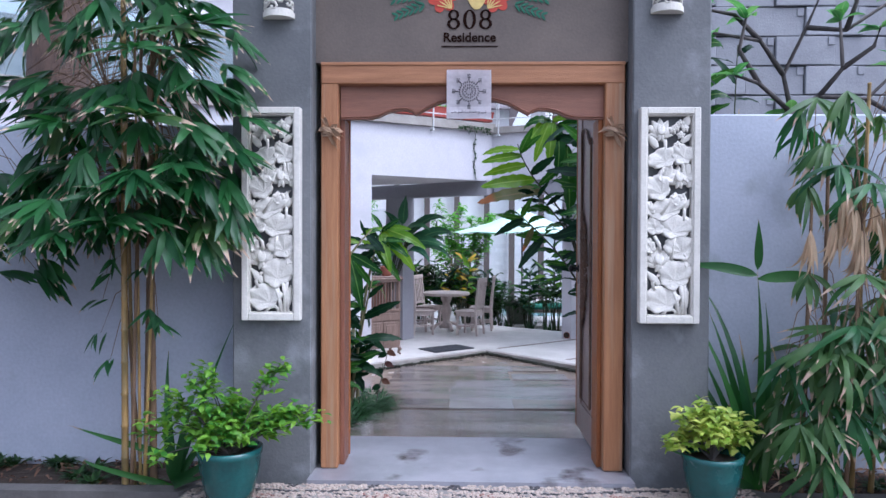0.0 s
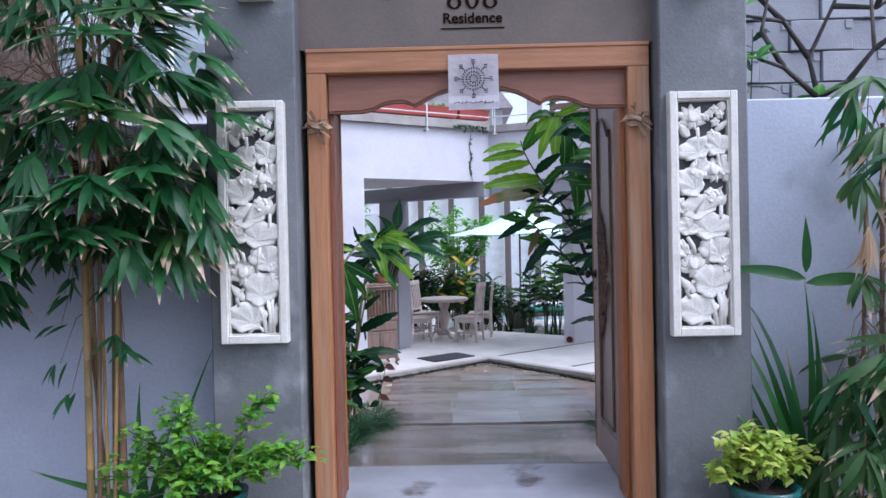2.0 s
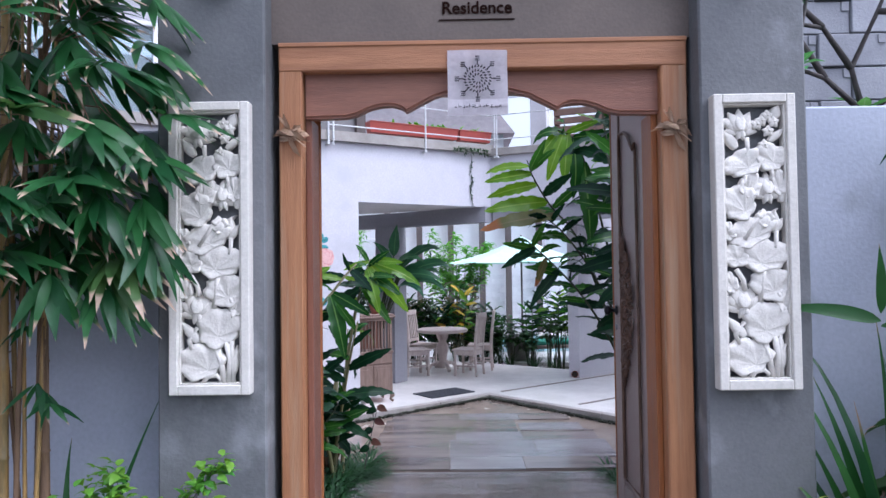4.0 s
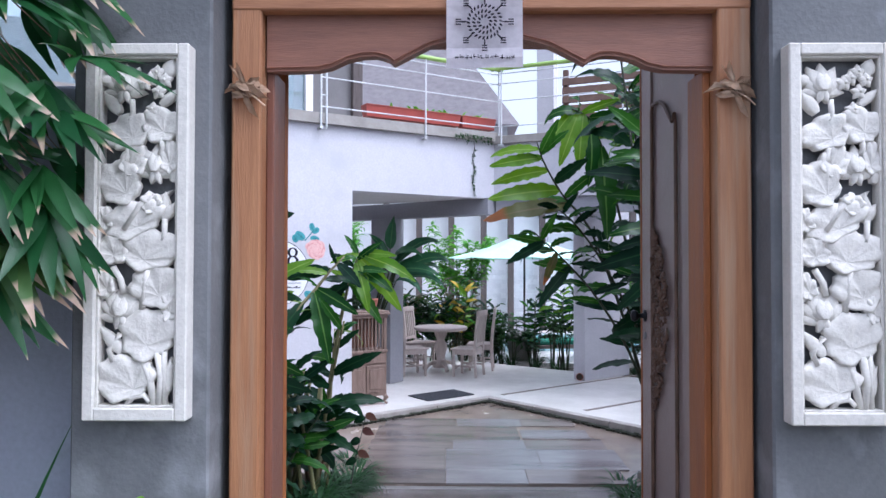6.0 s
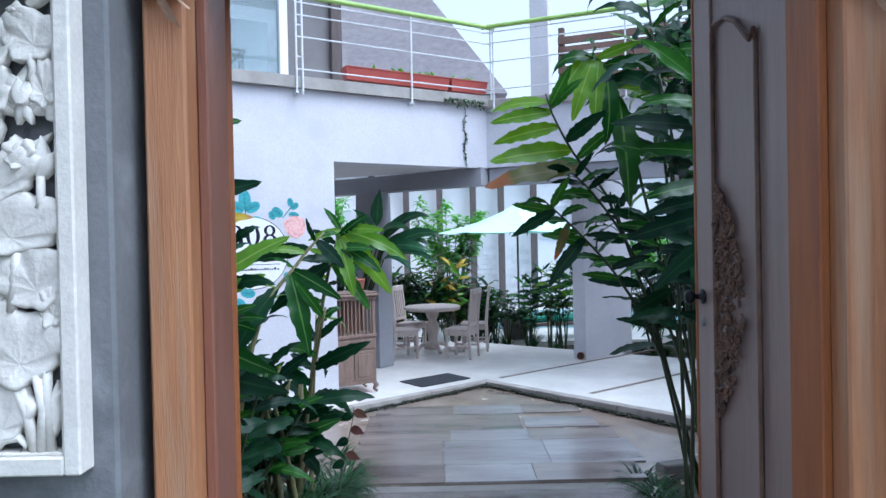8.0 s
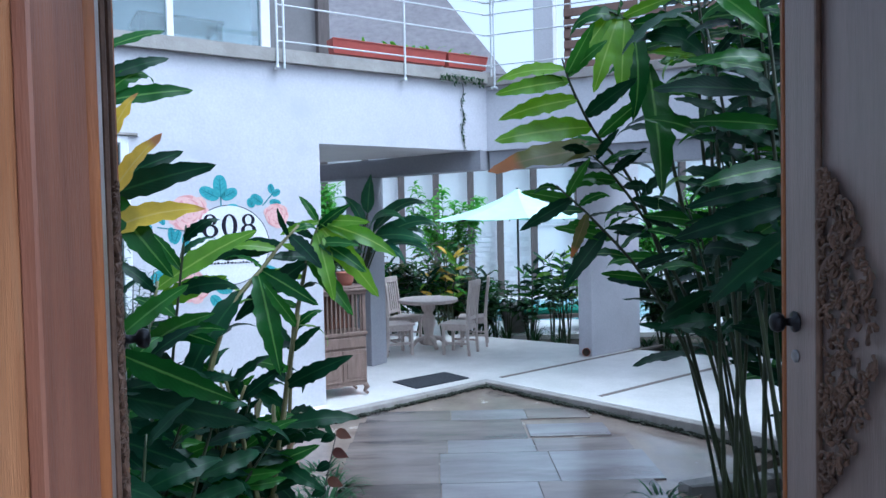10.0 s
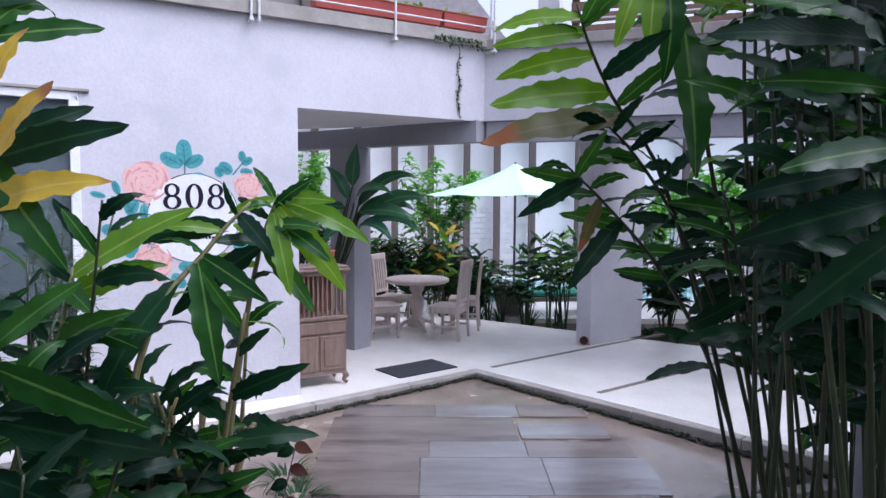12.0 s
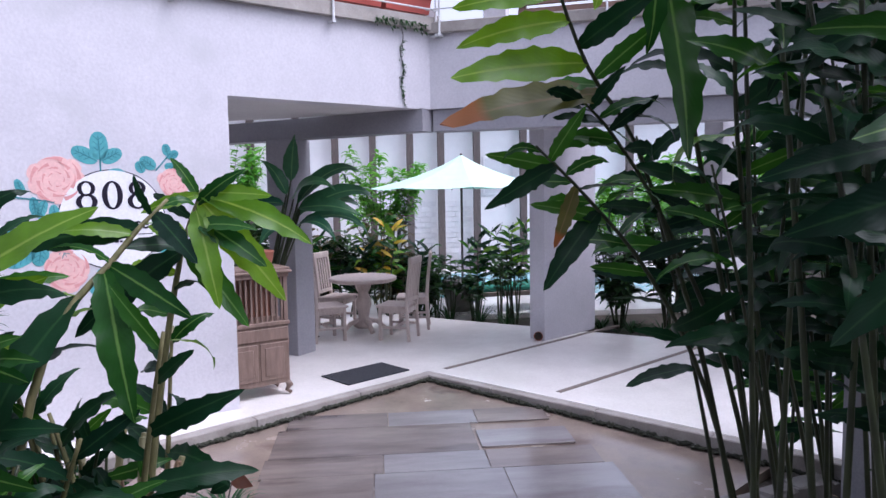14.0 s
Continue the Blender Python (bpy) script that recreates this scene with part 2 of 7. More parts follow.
M_CULMD = mat("brown_bamboo_sheath", (0.22, 0.135, 0.075), (0.12, 0.075, 0.045), 0.7, 8, 0.3, 40, stretch=(8, 8, 0.8))
M_BARK = mat("grey_frangipani_bark", (0.115, 0.10, 0.095), (0.055, 0.048, 0.045), 0.85, 12, 0.6, 50)
M_PALMBARK = mat("brown_palm_bark", (0.13, 0.085, 0.065), (0.065, 0.042, 0.034), 0.95, 9, 1.0, 40, stretch=(3, 3, 1))
M_BLOCK = mat("grey_block", (0.34, 0.345, 0.37), (0.26, 0.265, 0.29), 0.85, 3, 0.4, 50, vary=0.12)
M_PAPER = mat("white_paper", (0.78, 0.74, 0.77), (0.72, 0.68, 0.72), 0.8, 3, 0.05, 60)
M_INK = mat("dark_ink", (0.022, 0.019, 0.032), (0.018, 0.015, 0.026), 0.9, 10, 0, 60, spec=0.15)
M_BROWNINK = mat("dark_brown_lettering", (0.018, 0.007, 0.005), (0.012, 0.005, 0.004), 0.9, 10, 0, 60, spec=0.1)
M_WHITEPAINT = mat("white_paint", (0.82, 0.82, 0.84), (0.76, 0.76, 0.78), 0.7, 3, 0.08, 50)
M_TEAL = mat("teal_paint", (0.10, 0.40, 0.42), (0.06, 0.30, 0.33), 0.7, 14, 0.05, 50)
M_TEALD = mat("dark_teal_paint", (0.045, 0.24, 0.27), (0.03, 0.18, 0.21), 0.7, 14, 0.05, 50)
M_GREENPAINT = mat("green_paint", (0.03, 0.17, 0.10), (0.02, 0.11, 0.065), 0.7, 14, 0.05, 50)
M_PINK = mat("pink_paint", (0.72, 0.36, 0.34), (0.66, 0.30, 0.29), 0.7, 14, 0.05, 50)
M_PINKL = mat("pale_pink_paint", (0.80, 0.52, 0.48), (0.76, 0.46, 0.43), 0.7, 14, 0.05, 50)
M_REDPAINT = mat("coral_paint", (0.55, 0.075, 0.045), (0.45, 0.06, 0.04), 0.7, 14, 0.05, 50)
M_YELLOWPAINT = mat("yellow_paint", (0.72, 0.55, 0.20), (0.65, 0.46, 0.16), 0.7, 14, 0.05, 50)
M_STRAW = mat("dry_palm_leaf", (0.70, 0.52, 0.37), (0.50, 0.34, 0.22), 0.75, 16, 0.4, 60)
M_ROOF = mat("grey_shingle_roof", (0.36, 0.33, 0.34), (0.27, 0.25, 0.26), 0.9, 5, 0.5, 50, vary=0.15)
M_DARKWOOD = mat("dark_timber_post", (0.12, 0.095, 0.09), (0.075, 0.06, 0.055), 0.7, 5, 0.3, 40, stretch=(6, 6, 1))
M_PERGOLA = mat("brown_pergola_timber", (0.20, 0.12, 0.095), (0.13, 0.08, 0.062), 0.7, 5, 0.3, 40)
M_WHITEBRICK = mat("white_painted_brick", (0.80, 0.80, 0.82), (0.70, 0.70, 0.73), 0.8, 6, 0.4, 50, vary=0.08)
M_CANOPY = mat("pale_green_canvas", (0.55, 0.80, 0.66), (0.50, 0.75, 0.61), 0.9, 6, 0.1, 120)
M_CUSHION = mat("green_cushion_cloth", (0.045, 0.25, 0.17), (0.03, 0.19, 0.13), 0.9, 8, 0.3, 150)
M_TEAKGREY = mat("silvered_teak", (0.25, 0.21, 0.18), (0.17, 0.14, 0.12), 0.75, 6, 0.2, 50)
M_WATER = mat("pool_water", (0.16, 0.42, 0.44), (0.12, 0.36, 0.39), 0.05, 1.5, 0.12, 9)
M_METAL = mat("dark_bronze_knob", (0.03, 0.03, 0.034), (0.02, 0.02, 0.022), 0.3, 20, 0.03, 60, metal=0.9)
M_STEEL = mat("brushed_steel", (0.30, 0.30, 0.32), (0.24, 0.24, 0.25), 0.35, 20, 0.03, 60, metal=0.9)
M_GREYPANEL = mat("grey_wall_panel", (0.20, 0.19, 0.19), (0.16, 0.15, 0.15), 0.8, 3, 0.1, 50)
M_GLASS = glass_mat("window_glass", (0.55, 0.66, 0.70))
# Dark colour stands for the lack of light in the ground-floor room.
M_DARKROOM = mat("shade_dark_room_backing", (0.10, 0.11, 0.13), (0.07, 0.075, 0.09), 0.9, 3, 0.1, 50)
M_BLIND = mat("pale_window_blind", (0.66, 0.68, 0.70), (0.58, 0.60, 0.63), 0.3, 3, 0.05, 50)
M_CURTAIN = mat("grey_curtain", (0.34, 0.36, 0.40), (0.22, 0.24, 0.28), 0.9, 3, 0.1, 50, stretch=(8, 8, 0.5))

L_BAMBOO = leaf_mat("bamboo_leaf", (0.011, 0.058, 0.02), (0.03, 0.12, 0.032), (0.44, 0.33, 0.24), 0.9, 0.36, 0.22)
L_BAMBOOD = leaf_mat("dry_bamboo_leaf", (0.64, 0.50, 0.34), (0.46, 0.34, 0.22), None, 0.8, 0.7, 0.2)
L_BAMBOOR = leaf_mat("browning_bamboo_leaf", (0.03, 0.09, 0.025), (0.07, 0.14, 0.04), (0.46, 0.34, 0.25), 0.8, 0.45, 0.25)
L_LITTER = leaf_mat("damp_brown_litter", (0.11, 0.055, 0.035), (0.20, 0.12, 0.075), None, 0.8, 0.7, 0.1)
L_SHRUB = leaf_mat("bright_shrub_leaf", (0.05, 0.19, 0.03), (0.20, 0.37, 0.045), None, 0.8, 0.4, 0.3)
L_SHRUBY = leaf_mat("variegated_shrub_leaf", (0.22, 0.36, 0.05), (0.48, 0.52, 0.13), None, 0.8, 0.4, 0.3)
L_GINGER = leaf_mat("ginger_leaf", (0.011, 0.052, 0.012), (0.035, 0.125, 0.018), None, 0.8, 0.24, 0.32, rib=(0.13, 0.26, 0.06), spec=0.22)
# Ginger green taken down near black: the bed's shade is put into this colour.
L_GINGERSHADE = leaf_mat("shade_dark_ginger_leaf", (0.0045, 0.02, 0.011), (0.01, 0.042, 0.016), None, 0.8, 0.34, 0.14, rib=(0.025, 0.07, 0.025), spec=0.16)
L_GINGERY = leaf_mat("yellowing_ginger_leaf", (0.42, 0.34, 0.03), (0.58, 0.38, 0.05), (0.35, 0.17, 0.06), 0.9, 0.4, 0.3, rib=(0.55, 0.42, 0.12))
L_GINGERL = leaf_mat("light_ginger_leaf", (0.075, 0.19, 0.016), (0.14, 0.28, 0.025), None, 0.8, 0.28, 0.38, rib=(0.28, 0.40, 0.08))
L_GINGERB = leaf_mat("browning_ginger_leaf", (0.16, 0.085, 0.03), (0.10, 0.12, 0.03), (0.30, 0.12, 0.04), 0.8, 0.35, 0.25, rib=(0.2, 0.15, 0.06))
L_GRASS = leaf_mat("dark_strap_leaf", (0.008, 0.036, 0.011), (0.02, 0.072, 0.018), None, 0.8, 0.5, 0.15)
L_STRAP = leaf_mat("green_sword_leaf", (0.011, 0.055, 0.016), (0.035, 0.125, 0.024), (0.35, 0.25, 0.15), 0.92, 0.35, 0.25)
L_BIG = leaf_mat("bird_of_paradise_leaf", (0.018, 0.075, 0.045), (0.05, 0.14, 0.06), None, 0.78, 0.28, 0.25, rib=(0.12, 0.25, 0.10))
L_FRANGI = leaf_mat("frangipani_leaf", (0.06, 0.22, 0.07), (0.15, 0.36, 0.10), None, 0.8, 0.4, 0.3, rib=(0.25, 0.40, 0.18))
# Sun in L_FAR and shade in L_DARK are put into the leaf colours.
L_FAR = leaf_mat("sun_toned_foliage", (0.06, 0.23, 0.03), (0.14, 0.36, 0.05), None, 0.8, 0.45, 0.35)
L_DARK = leaf_mat("shade_toned_shrub_leaf", (0.01, 0.036, 0.012), (0.032, 0.085, 0.02), None, 0.8, 0.35, 0.2)
L_BRONZE = leaf_mat("bronze_croton_leaf", (0.025, 0.022, 0.014), (0.13, 0.11, 0.032), None, 0.8, 0.35, 0.25)


# ---- geometry helpers ----
rnd = random.Random(7)


def box(bm, x0, x1, y0, y1, z0, z1, bevel=0.0, m=None):
    v = [bm.verts.new(p) for p in ((x0, y0, z0), (x1, y0, z0), (x1, y1, z0), (x0, y1, z0), (x0, y0, z1), (x1, y0, z1), (x1, y1, z1), (x0, y1, z1))]
    f = [bm.faces.new([v[i] for i in q]) for q in ((3, 2, 1, 0), (4, 5, 6, 7), (0, 1, 5, 4), (1, 2, 6, 5), (2, 3, 7, 6), (3, 0, 4, 7))]
    vs = v
    if bevel:
        edges = list({e for q in f for e in q.edges})
        r = bmesh.ops.bevel(bm, geom=edges, offset=bevel, segments=1, affect="EDGES", profile=0.5)
        vs = list({x for q in r["faces"] for x in q.verts})
    if m is not None:
        for x in vs:
            x.co = m @ x.co
    return bm


def tube(bm, pts, radii, seg=8, caps=True):
    pts = [Vector(p) for p in pts]
    if not isinstance(radii, (list, tuple)):
        radii = [radii] * len(pts)
    rings = []
    ref = Vector((0.31, 0.17, 0.93)).normalized()
    for i, p in enumerate(pts):
        d = (pts[min(i + 1, len(pts) - 1)] - pts[max(i - 1, 0)]).normalized()
        a = d.cross(ref)
        if a.length < 0.2:
            a = d.cross(Vector((1, 0, 0)))
        a.normalize()
        b = d.cross(a)
        rings.append([bm.verts.new(p + radii[i] * (math.cos(2 * math.pi * k / seg) * a + math.sin(2 * math.pi * k / seg) * b)) for k in range(seg)])
    for r0, r1 in zip(rings, rings[1:]):
        for k in range(seg):
            bm.faces.new((r0[k], r0[(k + 1) % seg], r1[(k + 1) % seg], r1[k]))
    if caps:
        bm.faces.new(rings[0][::-1])
        bm.faces.new(rings[-1])
    return bm


def lathe(bm, profile, seg=24, at=(0, 0, 0)):
    rings = []
    for r, z in profile:
        rings.append([bm.verts.new((at[0] + r * math.cos(2 * math.pi * k / seg), at[1] + r * math.sin(2 * math.pi * k / seg), at[2] + z)) for k in range(seg)])
    for r0, r1 in zip(rings, rings[1:]):
        for k in range(seg):
            bm.faces.new((r0[k], r0[(k + 1) % seg], r1[(k + 1) % seg], r1[k]))
    bm.faces.new(rings[0][::-1])
    bm.faces.new(rings[-1])
    return bm


def prism(bm, outline, axis, a, b):
    """A flat outline, thickened from a to b along axis 'x', 'y' or 'z'. The outline gives the other two coordinates."""
    def put(p, c):
        return {"x": (c, p[0], p[1]), "y": (p[0], c, p[1]), "z": (p[0], p[1], c)}[axis]
    lo = [bm.verts.new(put(p, a)) for p in outline]
    hi = [bm.verts.new(put(p, b)) for p in outline]
    n = len(outline)
    bm.faces.new(lo[::-1])
    bm.faces.new(hi)
    for i in range(n):
        bm.faces.new((lo[i], lo[(i + 1) % n], hi[(i + 1) % n], hi[i]))
    return bm


def blade(bm, m, length, width, droop=0.3, fold=0.25, nseg=6, wave=0.0, taper=0.55, twist=0.0, phase=0.0, full=1.0, sag=0.0):
    """A leaf along +Y of m, bending down along its length, folded at the midrib, with u across and v along."""
    uv = bm.loops.layers.uv.verify()
    rows = []
    y = z = 0.0
    step = length / nseg
    for i in range(nseg + 1):
        s = i / nseg
        w = width * max(0.03, math.sin(math.pi * min(1.0, s ** taper * 0.97 + 0.03)) ** full) * 0.5
        w *= 1 + (1.6 * wave * math.sin(i * 2.4 + phase * 3) if 0 < i < nseg else 0)
        a = droop * s * s * 2.2
        if i:
            y += step * math.cos(a)
            z -= step * math.sin(a)
        tw = twist * s
        lift = fold * w
        wv = wave * width * (math.sin(s * 15 + phase) + 0.8 * math.sin(s * 31 + 2 * phase))
        row = []
        for u, side in ((0.0, -1), (0.5, 0), (1.0, 1)):
            px, pz = side * w, (lift + wv * (0.6 + 0.4 * side)) * abs(side)
            px, pz = px * math.cos(tw) - pz * math.sin(tw), px * math.sin(tw) + pz * math.cos(tw)
            row.append((bm.verts.new(m @ Vector((px + sag * length * s * s, y, z + pz))), u, s))
        rows.append(row)
    for r0, r1 in zip(rows, rows[1:]):
        for k in (0, 1):
            q = (r0[k], r0[k + 1], r1[k + 1], r1[k])
            f = bm.faces.new([c[0] for c in q])
            f.smooth = True
            for lp, c in zip(f.loops, q):
                lp[uv].uv = (c[1], c[2])
    return bm


def mesh_of(name, bm, material, smooth=False):
    bmesh.ops.recalc_face_normals(bm, faces=bm.faces) if len(bm.faces) < 20000 else None
    me = bpy.data.meshes.new(name)
    if smooth:
        for f in bm.faces:
            f.smooth = True
    bm.to_mesh(me)
    bm.free()
    me.materials.append(material)
    return me


def leaf_mesh(name, bm, material):
    me = bpy.data.meshes.new(name)
    bm.to_mesh(me)
    bm.free()
    me.materials.append(material)
    return me


def part(name, bm, material, parent, label="", smooth=False, leafy=False):
    me = leaf_mesh(name, bm, material) if leafy else mesh_of(name, bm, material, smooth)
    ob = new(name, me)
    ob.parent = parent
    if label:
        ob["label"] = label
    return ob


def thing(name, label, category, m=None, group="", kind=""):
    ob = new(name)
    ob.empty_display_size = 0.1
    ob.matrix_basis = m if m is not None else Matrix()
    return tagged(ob, label, category, group, kind)


def solid(name, bm, material, label, category, kind="structure", smooth=False, m=None, group=""):
    ob = new(name, mesh_of(name, bm, material, smooth))
    if m is not None:
        ob.matrix_basis = m
    return tagged(ob, label, category, group, kind)


def frame_along(p, direction, roll=0.0):
    """A matrix at p whose +Y runs along direction and whose +Z is as much up as it can be."""
    y = Vector(direction).normalized()
    x = y.cross(Vector((0, 0, 1)))
    if x.length < 1e-3:
        x = Vector((1, 0, 0))
    x.normalize()
    z = x.cross(y)
    m = Matrix((x, y, z)).transposed().to_4x4()
    m.translation = p
    return m @ Matrix.Rotation(roll, 4, "Y")


def figures_bm(size):
    """The house number in heavy, stressed figures: rings with thick flanks and thin tops."""
    h = size * 0.70
    bm = bmesh.new()

    def ring(cx, cy, ax, ay, bx, by, n=40):
        for z, flip in ((0.0015, False), (-0.0015, True)):
            o = [bm.verts.new((cx + ax * math.cos(6.2832 * k / n), cy + ay * math.sin(6.2832 * k / n), z)) for k in range(n)]
            i = [bm.verts.new((cx + bx * math.cos(6.2832 * k / n), cy + by * math.sin(6.2832 * k / n), z)) for k in range(n)]
            for k in range(n):
                q = (o[k], o[(k + 1) % n], i[(k + 1) % n], i[k])
                bm.faces.new(q[::-1] if flip else q)
    for x in (-0.84 * h, 0.84 * h):
        ring(x, 0.745 * h, 0.29 * h, 0.265 * h, 0.145 * h, 0.205 * h)
        ring(x, 0.275 * h, 0.345 * h, 0.285 * h, 0.175 * h, 0.22 * h)
    ring(0, 0.5 * h, 0.345 * h, 0.51 * h, 0.165 * h, 0.445 * h)
    return bm


def text_bm(body, size, bold=0.0):
    if body == "808":
        return figures_bm(size * 1.05)
    c = bpy.data.curves.new("lettering", "FONT")
    c.body, c.size, c.align_x, c.offset, c.extrude, c.resolution_u = body, size, "CENTER", bold, 0.0015, 6
    ob = bpy.data.objects.new("lettering", c)
    scene.collection.objects.link(ob)
    me = bpy.data.meshes.new_from_object(ob.evaluated_get(bpy.context.evaluated_depsgraph_get()))
    bm = bmesh.new()
    bm.from_mesh(me)
    bpy.data.objects.remove(ob)
    bpy.data.curves.remove(c)
    bpy.data.meshes.remove(me)
    return bm


def pierced(bm, xs, zs, holes, y0, y1):
    """One wall with openings: cells (i, j) of the grid xs by zs that are in holes stay open."""
    def solid_cell(i, j):
        return 0 <= i < len(xs) - 1 and 0 <= j < len(zs) - 1 and (i, j) not in holes
    vs = {}

    def v(i, j, y):
        if (i, j, y) not in vs:
            vs[(i, j, y)] = bm.verts.new((xs[i], y, zs[j]))
        return vs[(i, j, y)]
    for i in range(len(xs) - 1):
        for j in range(len(zs) - 1):
            if not solid_cell(i, j):
                continue
            bm.faces.new((v(i, j, y0), v(i + 1, j, y0), v(i + 1, j + 1, y0), v(i, j + 1, y0)))
            bm.faces.new((v(i, j, y1), v(i, j + 1, y1), v(i + 1, j + 1, y1), v(i + 1, j, y1)))
            for ni, nj, a, b in ((i - 1, j, (i, j), (i, j + 1)), (i + 1, j, (i + 1, j + 1), (i + 1, j)), (i, j - 1, (i + 1, j), (i, j)), (i, j + 1, (i, j + 1), (i + 1, j + 1))):
                if not solid_cell(ni, nj):
                    bm.faces.new((v(*a, y0), v(*b, y0), v(*b, y1), v(*a, y1)))
    return bm


def gz(y):
    """Height of the yard's ramp, which falls from the gate to a level stretch before the terrace."""
    if y < 5.02:
        return 0.0
    return -0.185 * (y - 5.02) if y < 8.4 else -0.625 + 0.0275 * (min(y, 11.85) - 8.4)


# ---- ground ----
bm = bmesh.new()
xs = (-220.0, -20.0, -3.0, 4.0, 20.0, 220.0)
ys = (-220.0, -10.0, 3.0, 5.02, 6.7, 8.4, 11.85, 30.0, 220.0)
grid = [[bm.verts.new((x, y, gz(y) - 0.09)) for x in xs] for y in ys]
for j in range(len(ys) - 1):
    for i in range(len(xs) - 1):
        bm.faces.new((grid[j][i], grid[j][i + 1], grid[j + 1][i + 1], grid[j + 1][i]))
solid("ground", bm, M_GROUND, "dark brown garden soil with leaf litter", "ground")

# ---- the gate ----
GATE_TOP = 3.3
for nm, x0, x1 in (("wall_gate_west", -0.775, -0.335), ("wall_gate_east", 1.425, 1.85)):
    bm = bmesh.new()
    box(bm, x0, x1, 4.265, 4.80, -0.12, GATE_TOP, 0.008)
    solid(nm, bm, M_PILLAR, "grey cement-rendered gate pillar", "wall")
bm = bmesh.new()
box(bm, -0.335, 1.425, 4.375, 4.72, 2.305, GATE_TOP)
solid("wall_gate_lintel", bm, M_SIGNWALL, "brown-grey cement wall over the gate with painted sign", "wall")
bm = bmesh.new()
box(bm, -1.0, 2.1, 4.05, 5.0, GATE_TOP, GATE_TOP + 0.14, 0.01)
solid("roof_gate", bm, M_PILLAR, "flat grey cement cap over the gate", "roof")

for nm, x0, x1, z1 in (("wall_front_west", -9.0, -0.775, 1.99), ("wall_front_east", 1.85, 9.0, 2.05)):
    bm = bmesh.new()
    box(bm, x0, x1, 4.58, 4.74, -0.12, z1, 0.01)
    solid(nm, bm, M_BLUEWALL, "pale blue painted garden wall with damp stains", "wall")

# threshold and front paving
bm = bmesh.new()
box(bm, -0.34, 1.43, 4.17, 5.02, -0.1, 0.0)
solid("floor_threshold", bm, M_THRESH, "wet smooth grey cement threshold", "floor")
bm = bmesh.new()
box(bm, -0.95, 2.05, -6.0, 4.166, -0.12, -0.022)
solid("pavement_front", bm, M_CONC, "mortar bed of the pebble mosaic", "pavement")

# ---- terrace ----
A, U = Vector((0.93, 11.88, 0)), Vector((0.80, 0.60, 0))
KL, KR = Vector((-0.785, -0.62, 0)).normalized(), Vector((0.683, -0.73, 0)).normalized()
TZ = -0.49
BACK = [(3.9, 13.12), (1.05, 15.15), (-2.6, 17.4), (-5.0, 14.0)]
outline = [tuple((A + KR * 5.2)[:2]), (6.6, 10.2), (5.4, 12.6), *BACK, tuple((A + KL * 5.0)[:2]), tuple(A[:2])]
bm = bmesh.new()
prism(bm, outline, "z", TZ - 0.22, TZ)
solid("floor_terrace", bm, M_TERRACE, "polished cream cement terrace floor", "floor")
# kerb stones along both edges, and the mossy gutter at their foot
for nm, d, n in (("kerb_west", KL, 5.0), ("kerb_east", KR, 5.0)):
    side = Vector((d.y, -d.x, 0))
    if side.y > 0:
        side = -side
    bm = bmesh.new()
    k = 0.0
    while k < n:
        ln = 0.9 + 0.3 * rnd.random()
        mm = frame_along(A + d * k + Vector((0, 0, TZ)), d)
        w = (mm.inverted().to_3x3() @ side).x
        x0, x1 = sorted((0.02 * (1 if w > 0 else -1), 0.13 * (1 if w > 0 else -1)))
        box(bm, x0, x1, 0.0, ln - 0.006, -0.2, 0.004 + 0.004 * rnd.random(), 0.008, mm)
        k += ln
    solid(nm, bm, M_KERB, "weathered cream stone kerb along the terrace", "kerb")
    bm = bmesh.new()
    for k in range(300):
        p = A + d * (k / 300 * n) + side * (0.128 + 0.04 * rnd.random() ** 2)
        p.z = gz(p.y) + 0.014 * rnd.random()
        mm = Matrix.Translation(p) @ Matrix.Rotation(rnd.random() * 3, 4, "Z") @ Matrix.Diagonal((0.035, 0.02, 0.012 + 0.012 * rnd.random(), 1))
        bmesh.ops.create_icosphere(bm, subdivisions=1, radius=1.0, matrix=mm)
    solid("gutter_" + nm[5:], bm, M_GUTTER, "dark mossy gutter with litter along the kerb", "gutter", kind="stuff")
# two pebble strips across the terrace
for nm, p, q in (("trim_strip_1", (1.12, 11.94), (3.75, 13.95)), ("trim_strip_2", (2.09, 10.90), (4.9, 12.98))):
    bm = bmesh.new()
    d = Vector((q[0] - p[0], q[1] - p[1], 0))
    box(bm, -0.03, 0.03, 0, d.length, TZ - 0.02, TZ + 0.004, 0, frame_along(Vector((*p, 0)), d))
    solid(nm, bm, M_JOINT, "narrow brown pebble strip in the terrace", "trim")

# ---- left wing: wall with mural, upper ledge ----
WL = Matrix.Translation((-0.834, 10.82, 0)) @ Matrix.Rotation(math.atan2(0.515, 0.857), 4, "Z")   # x along the wall, y into the building
CORNER = 2.17
bm = pierced(bmesh.new(), (-7.0, -3.42, -1.84, 0.0, CORNER), (-0.8, 0.35, 2.265, 3.06), {(1, 1), (3, 0), (3, 1)}, 0.0, 0.2)
solid("wall_wing_west", bm, M_WHITEWALL, "pale painted house wall with a mural", "wall", m=WL)
bm = bmesh.new()
prism(bm, [(-7.0, -0.07), (CORNER + 0.07, -0.07), (CORNER, 0.25), (-1.5, 6.0), (-7.0, 6.0)], "z", 3.06, 3.19)
solid("ceiling_ledge_west", bm, M_KERB, "weathered cement ledge of the roof terrace", "ledge", m=WL)
